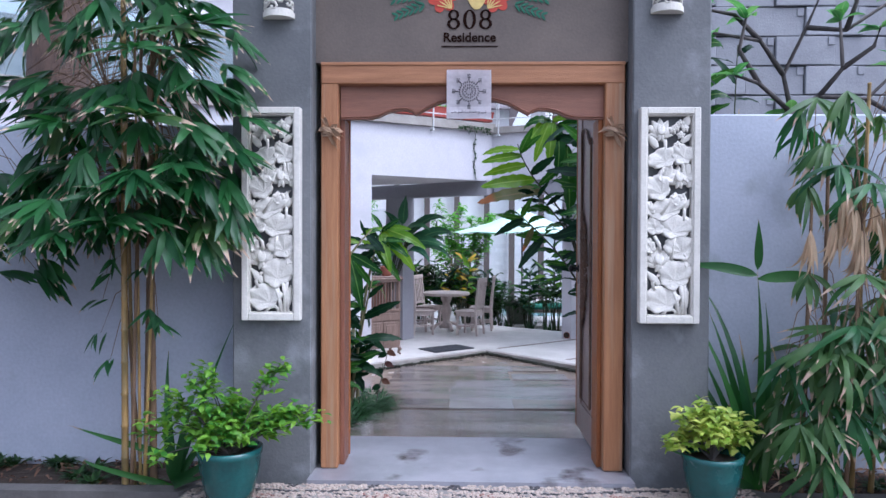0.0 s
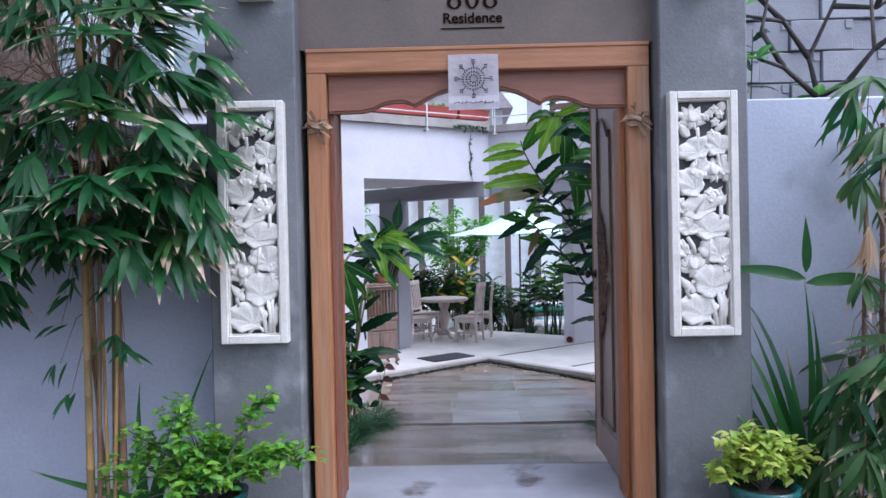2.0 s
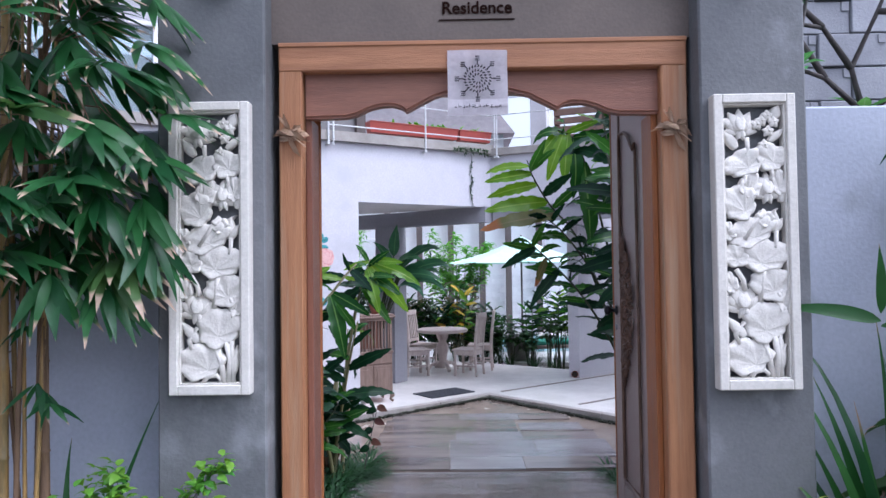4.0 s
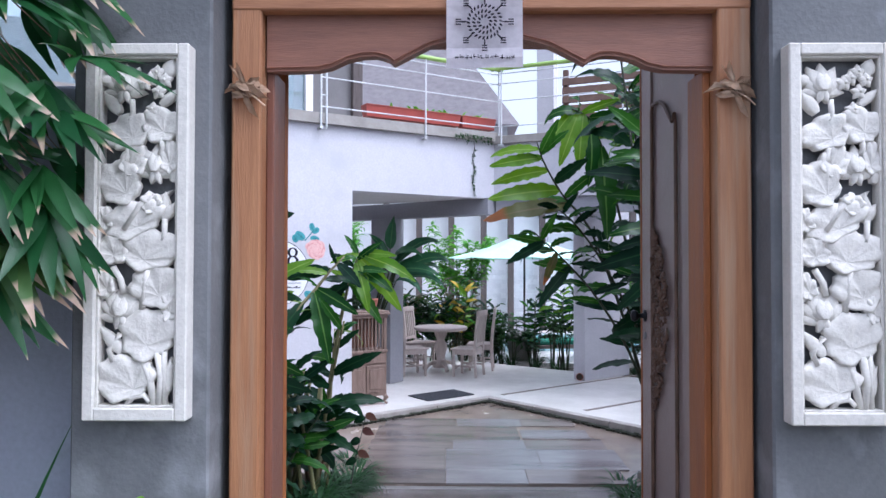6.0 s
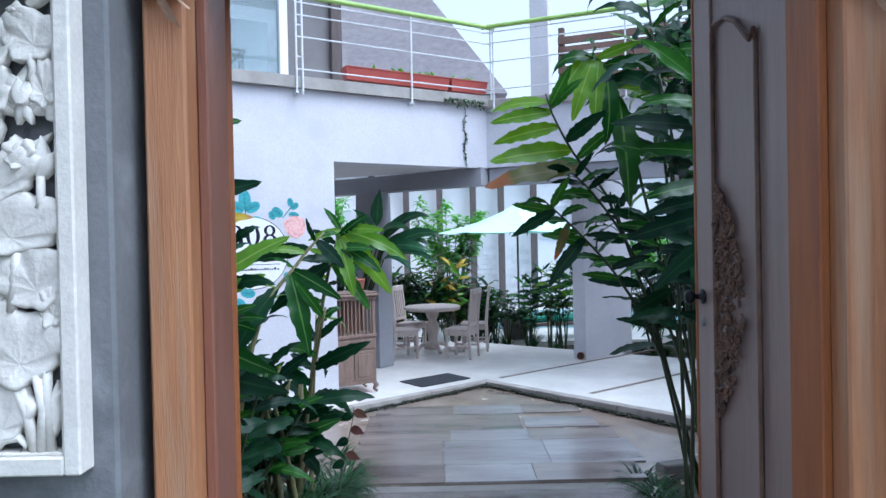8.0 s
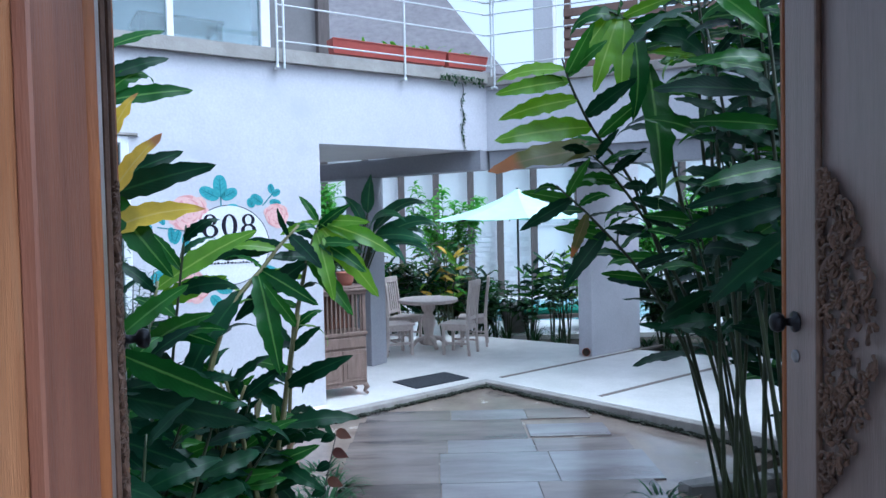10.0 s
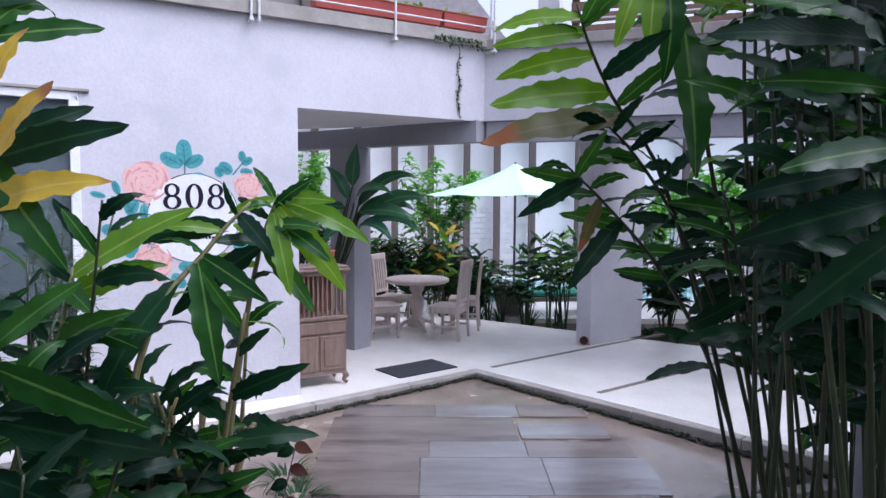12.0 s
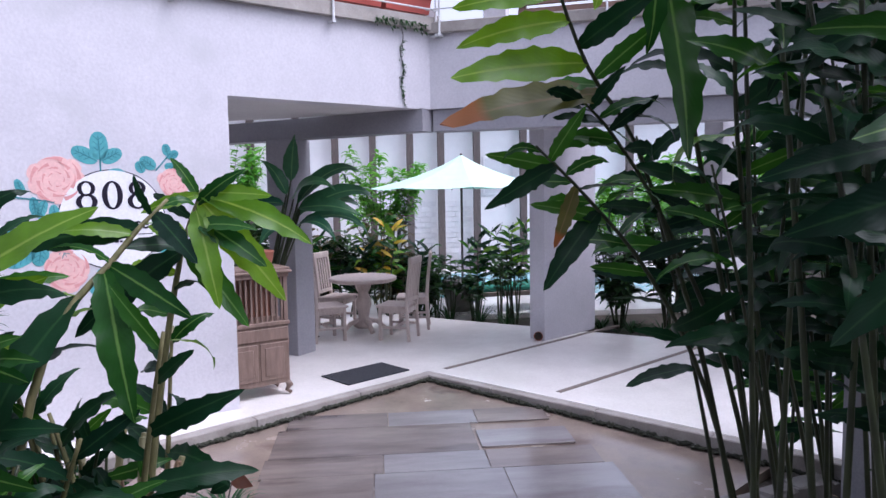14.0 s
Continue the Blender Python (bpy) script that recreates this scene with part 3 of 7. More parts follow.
# soffit over the passage
bm = bmesh.new()
prism(bm, [(0.0, 0.2), (CORNER, 0.2), (-0.2, 3.4), (-2.6, 3.4), (-2.6, 0.2)], "z", 2.27, 2.45)
solid("ceiling_passage", bm, M_SOFFIT, "smooth off-white soffit over the passage", "ceiling", m=WL)
bm = bmesh.new()
d = Vector((-0.82, 0.57, 0))
box(bm, -0.12, 0.12, 0.02, 3.9, 2.04, 2.269, 0, frame_along(Vector((1.0, 11.92, 0)), d))
solid("wall_beam_passage", bm, M_BEAM, "beam across the passage with its shade put into the grey", "beam")
bm = bmesh.new()
box(bm, -0.16, 0.16, 1.75, 2.15, TZ, 2.04, 0.006, frame_along(Vector((1.0, 11.92, 0)), d))
solid("wall_column_passage", bm, M_BEAM, "column under the passage beam with its shade put into the grey", "column")

# ---- right wing: upper wall and its pier ----
WR = Matrix.Translation((1.02, 11.92, 0)) @ Matrix.Rotation(math.atan2(-0.375, 0.927), 4, "Z")
bm = bmesh.new()
box(bm, -0.04, 6.0, 0, 0.2, 2.27, 3.03)
solid("wall_wing_east", bm, M_WHITEWALL, "pale painted upper wall under the railing", "wall", m=WR)
bm = bmesh.new()
prism(bm, [(-0.02, 0.2), (6.0, 0.2), (6.0, 2.1), (0.0, 2.1), (-1.6, 1.1)], "z", 2.268, 2.42)
solid("ceiling_wing_east", bm, M_BEAM, "soffit of the upper wing with its shade put into the grey", "ceiling", m=WR)
bm = bmesh.new()
box(bm, 0.0, 6.0, 0.04, 0.3, 2.045, 2.266)
solid("wall_beam_east", bm, M_BEAM, "beam under the upper wall with its shade put into the grey", "beam", m=WR)
bm = bmesh.new()
box(bm, -0.08, 6.0, -0.06, 2.1, 3.03, 3.14, 0.006)
solid("ceiling_ledge_east", bm, M_KERB, "weathered cement ledge of the roof terrace", "ledge", m=WR)
bm = bmesh.new()
pm = frame_along(Vector((2.50, 13.12, 0)), Vector((0.80, 0.60, 0)))
box(bm, -0.24, 0.0, 0, 1.08, TZ, 2.268, 0.006, pm)
solid("wall_pier_east", bm, M_WHITEWALL, "pale painted free-standing pier on the terrace", "pier")
bm = bmesh.new()
pm = frame_along(Vector((4.62, 12.75, 0)), Vector((0.80, 0.60, 0)))
box(bm, -0.24, 0.0, 0, 1.0, TZ - 0.1, 2.268, 0.006, pm)
solid("wall_pier_far_east", bm, M_WHITEWALL, "pale painted pier at the terrace edge", "pier")


# ---- gate woodwork ----
gate_frame = thing("door_frame", "orange-brown teak door frame with a scalloped red-brown head board", "door frame", kind="structure")
for x0, x1 in ((-0.303, -0.205), (1.297, 1.407)):
    bm = bmesh.new()
    box(bm, x0, x1, 4.362, 4.47, 0.002, 2.302, 0.006)
    part("stile", bm, M_WOOD, gate_frame)
bm = bmesh.new()
box(bm, -0.303, 1.407, 4.358, 4.47, 2.182, 2.304, 0.006)
part("head_rail", bm, M_WOODH, gate_frame)
bm = bmesh.new()
box(bm, -0.303, 1.407, 4.352, 4.40, 2.285, 2.304, 0.003)
part("drip_moulding", bm, M_WOODH, gate_frame)
half = [(0.0, 2.108), (0.1, 2.102), (0.2, 2.076), (0.27, 2.040), (0.32, 2.014), (0.34, 2.03), (0.38, 2.042), (0.43, 2.04), (0.48, 2.028), (0.53, 2.004), (0.58, 1.993), (0.75, 1.99)]
low = [(0.552 - a, z) for a, z in half[::-1]] + [(0.552 + a, z) for a, z in half[1:]]
bm = bmesh.new()
prism(bm, low + [(1.302, 2.184), (-0.198, 2.184)], "y", 4.405, 4.45)
part("lintel_board", bm, M_LINTEL, gate_frame, "red-brown scalloped board")
bm = bmesh.new()
for (a, z), (b, w) in zip(low, low[1:]):
    tube(bm, [(a, 4.402, z + 0.012), (b, 4.402, w + 0.012)], 0.004, 5)
part("lintel_bead", bm, M_LINER, gate_frame)
for x0, x1 in ((-0.205, -0.178), (1.272, 1.297)):
    bm = bmesh.new()
    box(bm, x0, x1, 4.43, 4.585, 0.002, 2.0, 0.004)
    part("jamb_liner", bm, M_LINER if x0 < 0 else M_EDGE, gate_frame, "dark red liner" if x0 < 0 else "orange-stained liner")
bm = bmesh.new()
box(bm, -0.205, 1.297, 4.46, 4.585, 2.118, 2.184)
part("head_liner", bm, M_LINER, gate_frame)


def door_leaf(name, m, face, label):
    d = thing(name, label, "door", m, kind="structure")
    w, h = 0.715, 2.38
    y0, y1 = (-0.02, 0.02)
    bm = bmesh.new()
    for a, b, c, e in ((0.0, 0.15, 0.01, h), (w - 0.15, w, 0.01, h), (0.15, w - 0.15, 0.01, 0.2), (0.15, w - 0.15, h - 0.16, h)):
        box(bm, a, b, y0, y1, c, e, 0.004)
    part("leaf_frame", bm, M_DOOR, d)
    bm = bmesh.new()
    box(bm, 0.15, w - 0.15, y0 + 0.01, y1 - 0.01, 0.2, h - 0.16)
    part("panel", bm, M_DOOR, d)
    f = y1 if face > 0 else y0
    # scrolled moulding round the panel
    pts = [(0.22, f, 0.24), (0.22, f, 1.90), (0.235, f, 1.94), (0.265, f, 1.915), (0.29, f, 1.935), (0.36, f, 2.0), (0.44, f, 2.035), (0.53, f, 2.04), (0.55, f, 2.01), (0.55, f, 0.24), (0.22, f, 0.24)]
    bm = bmesh.new()
    tube(bm, pts, 0.008, 6)
    part("moulding", bm, M_CARVE, d)
    # carved half-lens of scrolls against the far stile
    bm = bmesh.new()
    r = random.Random(3)
    for k in range(230):
        t = r.uniform(-1, 1)
        z = 1.11 + 0.39 * t
        reach = 0.22 * (1 - t * t) ** 0.8
        x = 0.535 - r.random() * reach
        rad = 0.007 + 0.011 * r.random()
        a = r.random() * 6.3
        c = [(x + rad * (1 - q / 9) * math.cos(a + q * 0.9), f + face * (0.004 + 0.005 * math.sin(q)), z + rad * 1.4 * (1 - q / 9) * math.sin(a + q * 0.9)) for q in range(7)]
        tube(bm, c, [0.0045] * 3 + [0.006] * 2 + [0.004] * 2, 5)
    part("carving", bm, M_CARVE, d, "pierced foliage carving")
    bm = bmesh.new()
    box(bm, -0.012, 0.0, y0 - 0.002, y1 + 0.002, 0.01, h, 0.002)
    part("leaf_edge", bm, M_EDGE, d, "orange-stained edge")
    bm = bmesh.new()
    box(bm, w, w + 0.016, y0 - 0.004, y1 + 0.004, 0.01, h, 0.003)
    part("meeting_strip", bm, M_EDGE, d, "orange-stained meeting edge")
    bm = bmesh.new()
    knob_m = Matrix.Translation((w - 0.055, f, 1.11)) @ Matrix.Rotation(radians(-90 * face), 4, "X")
    lathe(bm, [(0.026, 0.0), (0.028, 0.006), (0.012, 0.01), (0.010, 0.03), (0.022, 0.038), (0.027, 0.05), (0.022, 0.062), (0.008, 0.067)], 18)
    bmesh.ops.transform(bm, matrix=knob_m, verts=bm.verts)
    part("knob", bm, M_METAL, d, "dark bronze knob", smooth=True)
    bm = bmesh.new()
    lathe(bm, [(0.017, 0.0), (0.017, 0.004), (0.012, 0.008), (0.004, 0.008)], 16)
    bmesh.ops.transform(bm, matrix=Matrix.Translation((w - 0.055, f, 1.02)) @ Matrix.Rotation(radians(-90 * face), 4, "X"), verts=bm.verts)
    part("lock_plate", bm, M_STEEL, d, smooth=True)
    return d


door_leaf("door_1", Matrix.Translation((1.325, 4.605, 0)) @ Matrix.Rotation(radians(90), 4, "Z"), 1, "open grey-brown carved door leaf with a bronze knob")
door_leaf("door_2", Matrix.Translation((-0.195, 4.605, 0)) @ Matrix.Rotation(math.atan2(0.66, -0.27), 4, "Z"), -1, "open grey-brown carved door leaf beside the planting")


# ---- carved limestone panels ----
def petal(bm, m, length, width, thick):
    """A pointed, cupped petal along +Y of m, bulging to +Z."""
    rows = []
    n = 6
    for i in range(n + 1):
        s = i / n
        w = width * 0.5 * math.sin(math.pi * (0.12 + 0.88 * s) ** 0.85) if i < n else 0.0
        row = []
        for k in range(5):
            u = (k - 2) / 2
            row.append(bm.verts.new(m @ Vector((u * max(w, 0.001), s * length, thick * (math.sin(math.pi * s * 0.9) * 0.7 + 0.3) * (1 - 0.5 * u * u)))))
        rows.append(row)
    for r0, r1 in zip(rows, rows[1:]):
        for k in range(4):
            bm.faces.new((r0[k], r0[k + 1], r1[k + 1], r1[k]))
    rim = [r[0] for r in rows] + [r[4] for r in rows[::-1]]
    back = [bm.verts.new(v.co + m.to_3x3() @ Vector((0, 0, -thick * 1.6))) for v in rim]
    for i in range(len(rim)):
        j = (i + 1) % len(rim)
        bm.faces.new((rim[i], rim[j], back[j], back[i]))


def pad(bm, cx, cz, rx, rz, tilt, seed, depth=0.016):
    """A lily pad: a ruffled, veined disc in relief with a thick rim."""
    r = random.Random(seed)
    seg, rings = 48, 6
    ph = r.random() * 6
    ox, oz = r.uniform(-0.3, 0.3), r.uniform(-0.6, -0.3)
    c, s = math.cos(tilt), math.sin(tilt)
    loops = []
    for q in range(rings + 1):
        f = q / rings
        loop = []
        for k in range(seg):
            a = 2 * math.pi * k / seg
            ruff = 1 + (0.06 * math.sin(3 * a + ph) + 0.05 * math.sin(7 * a + 2 * ph) + 0.035 * math.sin(13 * a + ph)) * f
            x, z = rx * (f * ruff * math.cos(a) + ox * (1 - f)), rz * (f * ruff * math.sin(a) + oz * (1 - f))
            lip = math.exp(-((z / rz - 0.25 - 0.22 * math.sin(2.2 * x / rx + ph)) / 0.14) ** 2) * (1 - f ** 6)
            y = -depth * (0.6 + 0.4 * f * f) - 0.003 * f * math.sin(3 * a + ph) - 0.0035 * f ** 3 * math.sin(7 * a + 2 * ph) - 0.0022 * (1 - abs(math.sin(3.5 * a + ph))) ** 3 * math.sin(math.pi * f) - 0.0035 * lip + 0.003 * (z / rz) * f
            if q == rings:
                y += 0.004
            loop.append(bm.verts.new((cx + x * c - z * s, y, cz + x * s + z * c)))
        loops.append(loop)
    for l0, l1 in zip(loops, loops[1:]):
        for k in range(seg):
            bm.faces.new((l0[k], l0[(k + 1) % seg], l1[(k + 1) % seg], l1[k]))
    back = [bm.verts.new((v.co.x, 0.012, v.co.z)) for v in loops[-1]]
    for k in range(seg):
        bm.faces.new((loops[-1][k], loops[-1][(k + 1) % seg], back[(k + 1) % seg], back[k]))


def face_m(x, z, angle, y=0.0, lean=0.0):
    """A matrix in the panel's face: +Y turns to angle (from straight up, clockwise), +Z out of the panel."""
    return Matrix.Translation((x, y, z)) @ Matrix.Rotation(angle, 4, "Y") @ Matrix.Rotation(radians(90) - lean, 4, "X")


def carved_panel(m, label):
    p = thing("carved_stone_panel", label, "wall panel", m, "carved panels on the gate pillars")
    W, H = 0.322, 1.165
    bm = bmesh.new()
    for a, b, c, e in ((0, 0.036, 0, H), (W - 0.036, W, 0, H), (0.036, W - 0.036, 0, 0.04), (0.036, W - 0.036, H - 0.036, H)):
        box(bm, a, b, -0.03, 0.03, c, e, 0.004)
    for a, b, c, e in ((0.036, 0.044, 0.04, H - 0.036), (W - 0.044, W - 0.036, 0.04, H - 0.036), (0.044, W - 0.044, 0.04, 0.047), (0.044, W - 0.044, H - 0.044, H - 0.036)):
        box(bm, a, b, -0.018, 0.026, c, e, 0.002)
    part("frame", bm, M_STONE, p)

    def at(cx, cy):
        return (cx - 62) / 1190, (1450 - cy) / 1207
    for i, (cx, cy, w, h, t) in enumerate(((205, 372, 170, 112, 20), (335, 345, 132, 118, -12), (178, 560, 150, 150, 10), (235, 700, 210, 120, 22), (300, 815, 205, 135, 4),
                                          (155, 815, 110, 100, 0), (318, 952, 160, 145, 0), (295, 1130, 195, 165, 25), (205, 1292, 200, 150, 8), (235, 480, 90, 110, -20), (368, 470, 60, 110, 0), (128, 700, 60, 80, 0), (132, 945, 60, 90, 10), (372, 1030, 55, 90, 0), (300, 640, 70, 70, 0))):
        bm = bmesh.new()
        x, z = at(cx, cy)
        pad(bm, x, z, w / 2120, h / 2120, radians(t), i)
        part("lily_pad", bm, M_STONE, p, smooth=True)
    for cx, cy, sz in ((195, 215, 150), (315, 520, 150), (190, 1060, 165)):
        bm = bmesh.new()
        x, z = at(cx, cy)
        for a, ln, lean, y in ((-95, 0.8, 0.1, -0.004), (95, 0.8, 0.1, -0.004), (-60, 0.9, 0.15, -0.008), (60, 0.9, 0.15, -0.008), (160, 0.5, 0.2, -0.012), (-160, 0.5, 0.2, -0.012),
                               (-30, 1.0, 0.2, -0.012), (30, 1.0, 0.2, -0.012), (0, 1.05, 0.3, -0.016), (-12, 0.75, 0.35, -0.022), (14, 0.7, 0.35, -0.022)):
            ln *= sz / 1190 * 0.70
            petal(bm, face_m(x, z, radians(a), y, lean), ln, ln * 0.55, 0.009)
        part("lotus_flower", bm, M_STONE, p, smooth=True)
    for cx, cy in ((320, 148), (294, 172), (350, 178), (325, 222), (305, 288), (272, 190)):
        bm = bmesh.new()
        x, z = at(cx, cy)
        for k in range(5):
            petal(bm, face_m(x, z, radians(72 * k), -0.012, 0.25), 0.026, 0.02, 0.006)
        bmesh.ops.create_icosphere(bm, subdivisions=1, radius=0.006, matrix=Matrix.Translation((x, -0.022, z)))
        part("blossom", bm, M_STONE, p, smooth=True)
    for cx, cy, a, ln, w in ((352, 160, 20, 0.06, 0.045), (330, 270, 50, 0.085, 0.03), (175, 300, -35, 0.085, 0.04), (200, 735, 50, 0.19, 0.045), (350, 705, 0, 0.09, 0.036), (350, 700, 30, 0.06, 0.03),
                            (195, 1200, -42, 0.11, 0.04), (355, 1360, 8, 0.12, 0.035), (335, 1330, 30, 0.09, 0.03), (145, 180, -80, 0.04, 0.035), (120, 1000, -20, 0.05, 0.03), (378, 560, 15, 0.06, 0.03)):
        x, z = at(cx, cy)
        bm = bmesh.new()
        petal(bm, face_m(x, z, radians(a), -0.006, 0.1), ln, w, 0.011)
        part("carved_leaf", bm, M_STONE, p, smooth=True)
    for pts, r in ((((225, 250), (228, 300), (215, 330)), 0.009), (((335, 395), (340, 430), (330, 460)), 0.009), (((352, 700), (350, 760), (345, 780)), 0.009), (((165, 1235), (150, 1190), (190, 1130)), 0.010),
                   (((330, 1200), (345, 1290), (335, 1395)), 0.012), (((265, 1200), (300, 1290), (320, 1395)), 0.012), (((355, 1190), (352, 1260), (360, 1395)), 0.010),
                   (((215, 1395), (240, 1365), (280, 1358), (300, 1378), (290, 1396)), 0.009), (((300, 600), (250, 660), (200, 740)), 0.010), (((160, 880), (190, 930), (200, 980)), 0.010),
                   (((290, 890), (280, 930), (270, 1040)), 0.010), (((215, 430), (210, 480), (190, 500)), 0.010)):
        bm = bmesh.new()
        tube(bm, [(at(*q)[0], -0.006, at(*q)[1]) for q in pts], r, 8)
        part("carved_stem", bm, M_STONE, p, smooth=True)
    return p


carved_panel(Matrix.Translation((-0.708, 4.235, 0.860)), "white carved limestone lotus panel on the gate pillar")
carved_panel(Matrix.Translation((1.455, 4.235, 0.856)), "white carved limestone lotus panel beside potted shrub")


def sconce(m):
    s = thing("wall_sconce", "white carved stone half-round lantern on the gate pillar", "wall lamp", m, "stone lanterns on the gate")
    for z0, z1, r in ((0.0, 0.03, 0.088), (0.032, 0.045, 0.08), (0.36, 0.40, 0.088)):
        bm = bmesh.new()
        pts = [(r * math.cos(math.pi * k / 14), -r * 0.9 * math.sin(math.pi * k / 14)) for k in range(15)]
        prism(bm, pts, "z", z0, z1)
        part("rim", bm, M_STONE, s)
    bm = bmesh.new()
    r = random.Random(5)
    for k in range(46):
        a, z = r.uniform(0.1, math.pi - 0.1), r.uniform(0.05, 0.36)
        tw = r.random() * 6
        pts = []
        for q in range(7):
            rr = 0.026 * (1 - q / 9)
            b = a + rr / 0.075 * math.cos(tw + q * 0.9)
            pts.append((0.076 * math.cos(b), -0.069 * math.sin(b), min(0.365, max(0.04, z + rr * math.sin(tw + q * 0.9)))))
        tube(bm, pts, [0.009, 0.008, 0.008, 0.007, 0.007, 0.006, 0.008], 6)
    part("openwork", bm, M_STONE, s, smooth=True)
    return s


sc = sconce(Matrix.Translation((-0.515, 4.262, 2.515)))
copy_thing(sc, Matrix.Translation((1.605, 4.262, 2.535)))


# ---- painted sign over the gate ----
def oval(bm, cx, cz, a, ln, w, y, n=14, tipped=1.0):
    """A flat painted leaf from (cx, cz) towards angle a (clockwise from up)."""
    out = []
    for k in range(n):
        t = k / n * 2 * math.pi
        s = 0.5 - 0.5 * math.cos(t)
        x = math.copysign(1, math.sin(t)) * abs(math.sin(t)) ** tipped * w / 2
        out.append((cx + (s * ln) * math.sin(a) + x * math.cos(a), cz + (s * ln) * math.cos(a) - x * math.sin(a)))
    prism(bm, out, "y", y, y + 0.002)


sign = thing("gate_sign", "painted 808 house sign with a flower wreath on grey cement", "sign")
for body, size, z, bold in (("808", 0.145, 2.492, 0.004), ("Residence", 0.073, 2.421, 0.0014)):
    bm = text_bm(body, size, bold)
    bmesh.ops.transform(bm, matrix=Matrix.Translation((0.535, 4.371, z)) @ Matrix.Rotation(radians(90), 4, "X"), verts=bm.verts)
    part("lettering", bm, M_BROWNINK, sign, "dark brown letters")
bm = bmesh.new()
box(bm, 0.375, 0.695, 4.370, 4.3735, 2.392, 2.397)
part("underline", bm, M_BROWNINK, sign)
for side in (-1, 1):
    bm = bmesh.new()
    x0, z0 = 0.535 + side * 0.20, 2.60
    for f in range(3):
        fx, fz, fa, fl = 0.535 + side * (0.23 + 0.012 * f), 2.755 - 0.062 * f, radians(92 + 10 * f), 0.20 - 0.02 * f
        for k in range(6):
            t = k / 5
            x, z = fx + side * fl * t * math.sin(fa), fz + fl * t * math.cos(fa)
            for q, a in enumerate((-38, 34)):
                oval(bm, x, z, side * (fa + radians(a)), 0.054 - 0.015 * t, 0.0145, 4.370 - 0.0004 * (4 * q + f + k % 2))
    part("painted_leaves", bm, M_GREENPAINT, sign)
    bm = bmesh.new()
    for k in range(5):
        oval(bm, 0.535 + side * 0.10, 2.605, side * radians(5 + 18 * k), 0.085, 0.007, 4.3675 - 0.0004 * k)
    part("painted_twigs", bm, M_YELLOWPAINT, sign)
    bm = bmesh.new()
    for k in range(6):
        oval(bm, 0.535 + side * 0.15, 2.665, radians(60 * k + 20), 0.085, 0.06, 4.3712 - 0.0005 * k)
    part("painted_blossom", bm, M_REDPAINT, sign)
bm = bmesh.new()
for q, a in enumerate((-25, 25, 0)):
    oval(bm, 0.575, 2.60, radians(a), 0.12, 0.045, 4.3685 - 0.0006 * q)
part("painted_bud", bm, M_YELLOWPAINT, sign)

# paper notice pinned to the head of the frame
notice = thing("paper_notice", "white paper notice with a round emblem pinned to the door frame", "notice")
bm = bmesh.new()
rows = []
for i in range(9):
    z = 2.258 - 0.275 * i / 8
    rows.append([bm.verts.new((0.408 + 0.25 * j / 4, 4.350 - 0.006 * math.sin(j * 1.1 + i * 0.5) - (0.010 if i > 6 else 0.0), z)) for j in range(5)])
for r0, r1 in zip(rows, rows[1:]):
    for j in range(4):
        bm.faces.new((r0[j], r0[j + 1], r1[j + 1], r1[j]))
back = bmesh.ops.solidify(bm, geom=bm.faces[:], thickness=0.0012)
part("sheet", bm, M_PAPER, notice)
bm = bmesh.new()
cx, cz, y = 0.533, 2.135, 4.3395
for r0, n in ((0.048, 26), (0.030, 18), (0.014, 10)):
    for k in range(n):
        a = 2 * math.pi * k / n
        oval(bm, cx + r0 * math.sin(a), cz + r0 * math.cos(a), a + 0.6, 0.013, 0.006, y, 8)
for k in range(8):
    a = 2 * math.pi * k / 8
    oval(bm, cx + 0.055 * math.sin(a), cz + 0.055 * math.cos(a), a, 0.028, 0.005, y, 8)
    for q in (-1, 0, 1):
        box(bm, cx + 0.086 * math.sin(a) - 0.009, cx + 0.086 * math.sin(a) + 0.009, y, y + 0.002, cz + 0.086 * math.cos(a) + 0.008 * q - 0.0018, cz + 0.086 * math.cos(a) + 0.008 * q + 0.0018)
part("emblem", bm, M_INK, notice, "dark round emblem")
bm = bmesh.new()
x = 0.435
r = random.Random(9)
while x < 0.63:
    w = 0.008 + 0.012 * r.random()
    z = 2.012 + 0.006 * r.random()
    box(bm, x, x + w, y - 0.008, y - 0.006, z, z + 0.0022)
    for q in range(2):
        u = x + w * r.random()
        box(bm, u, u + 0.0018, y - 0.008, y - 0.006, z - 0.004 * r.random(), z + 0.004 + 0.008 * r.random())
    x += w + 0.003
part("script_line", bm, M_INK, notice)["kind"] = "stuff"


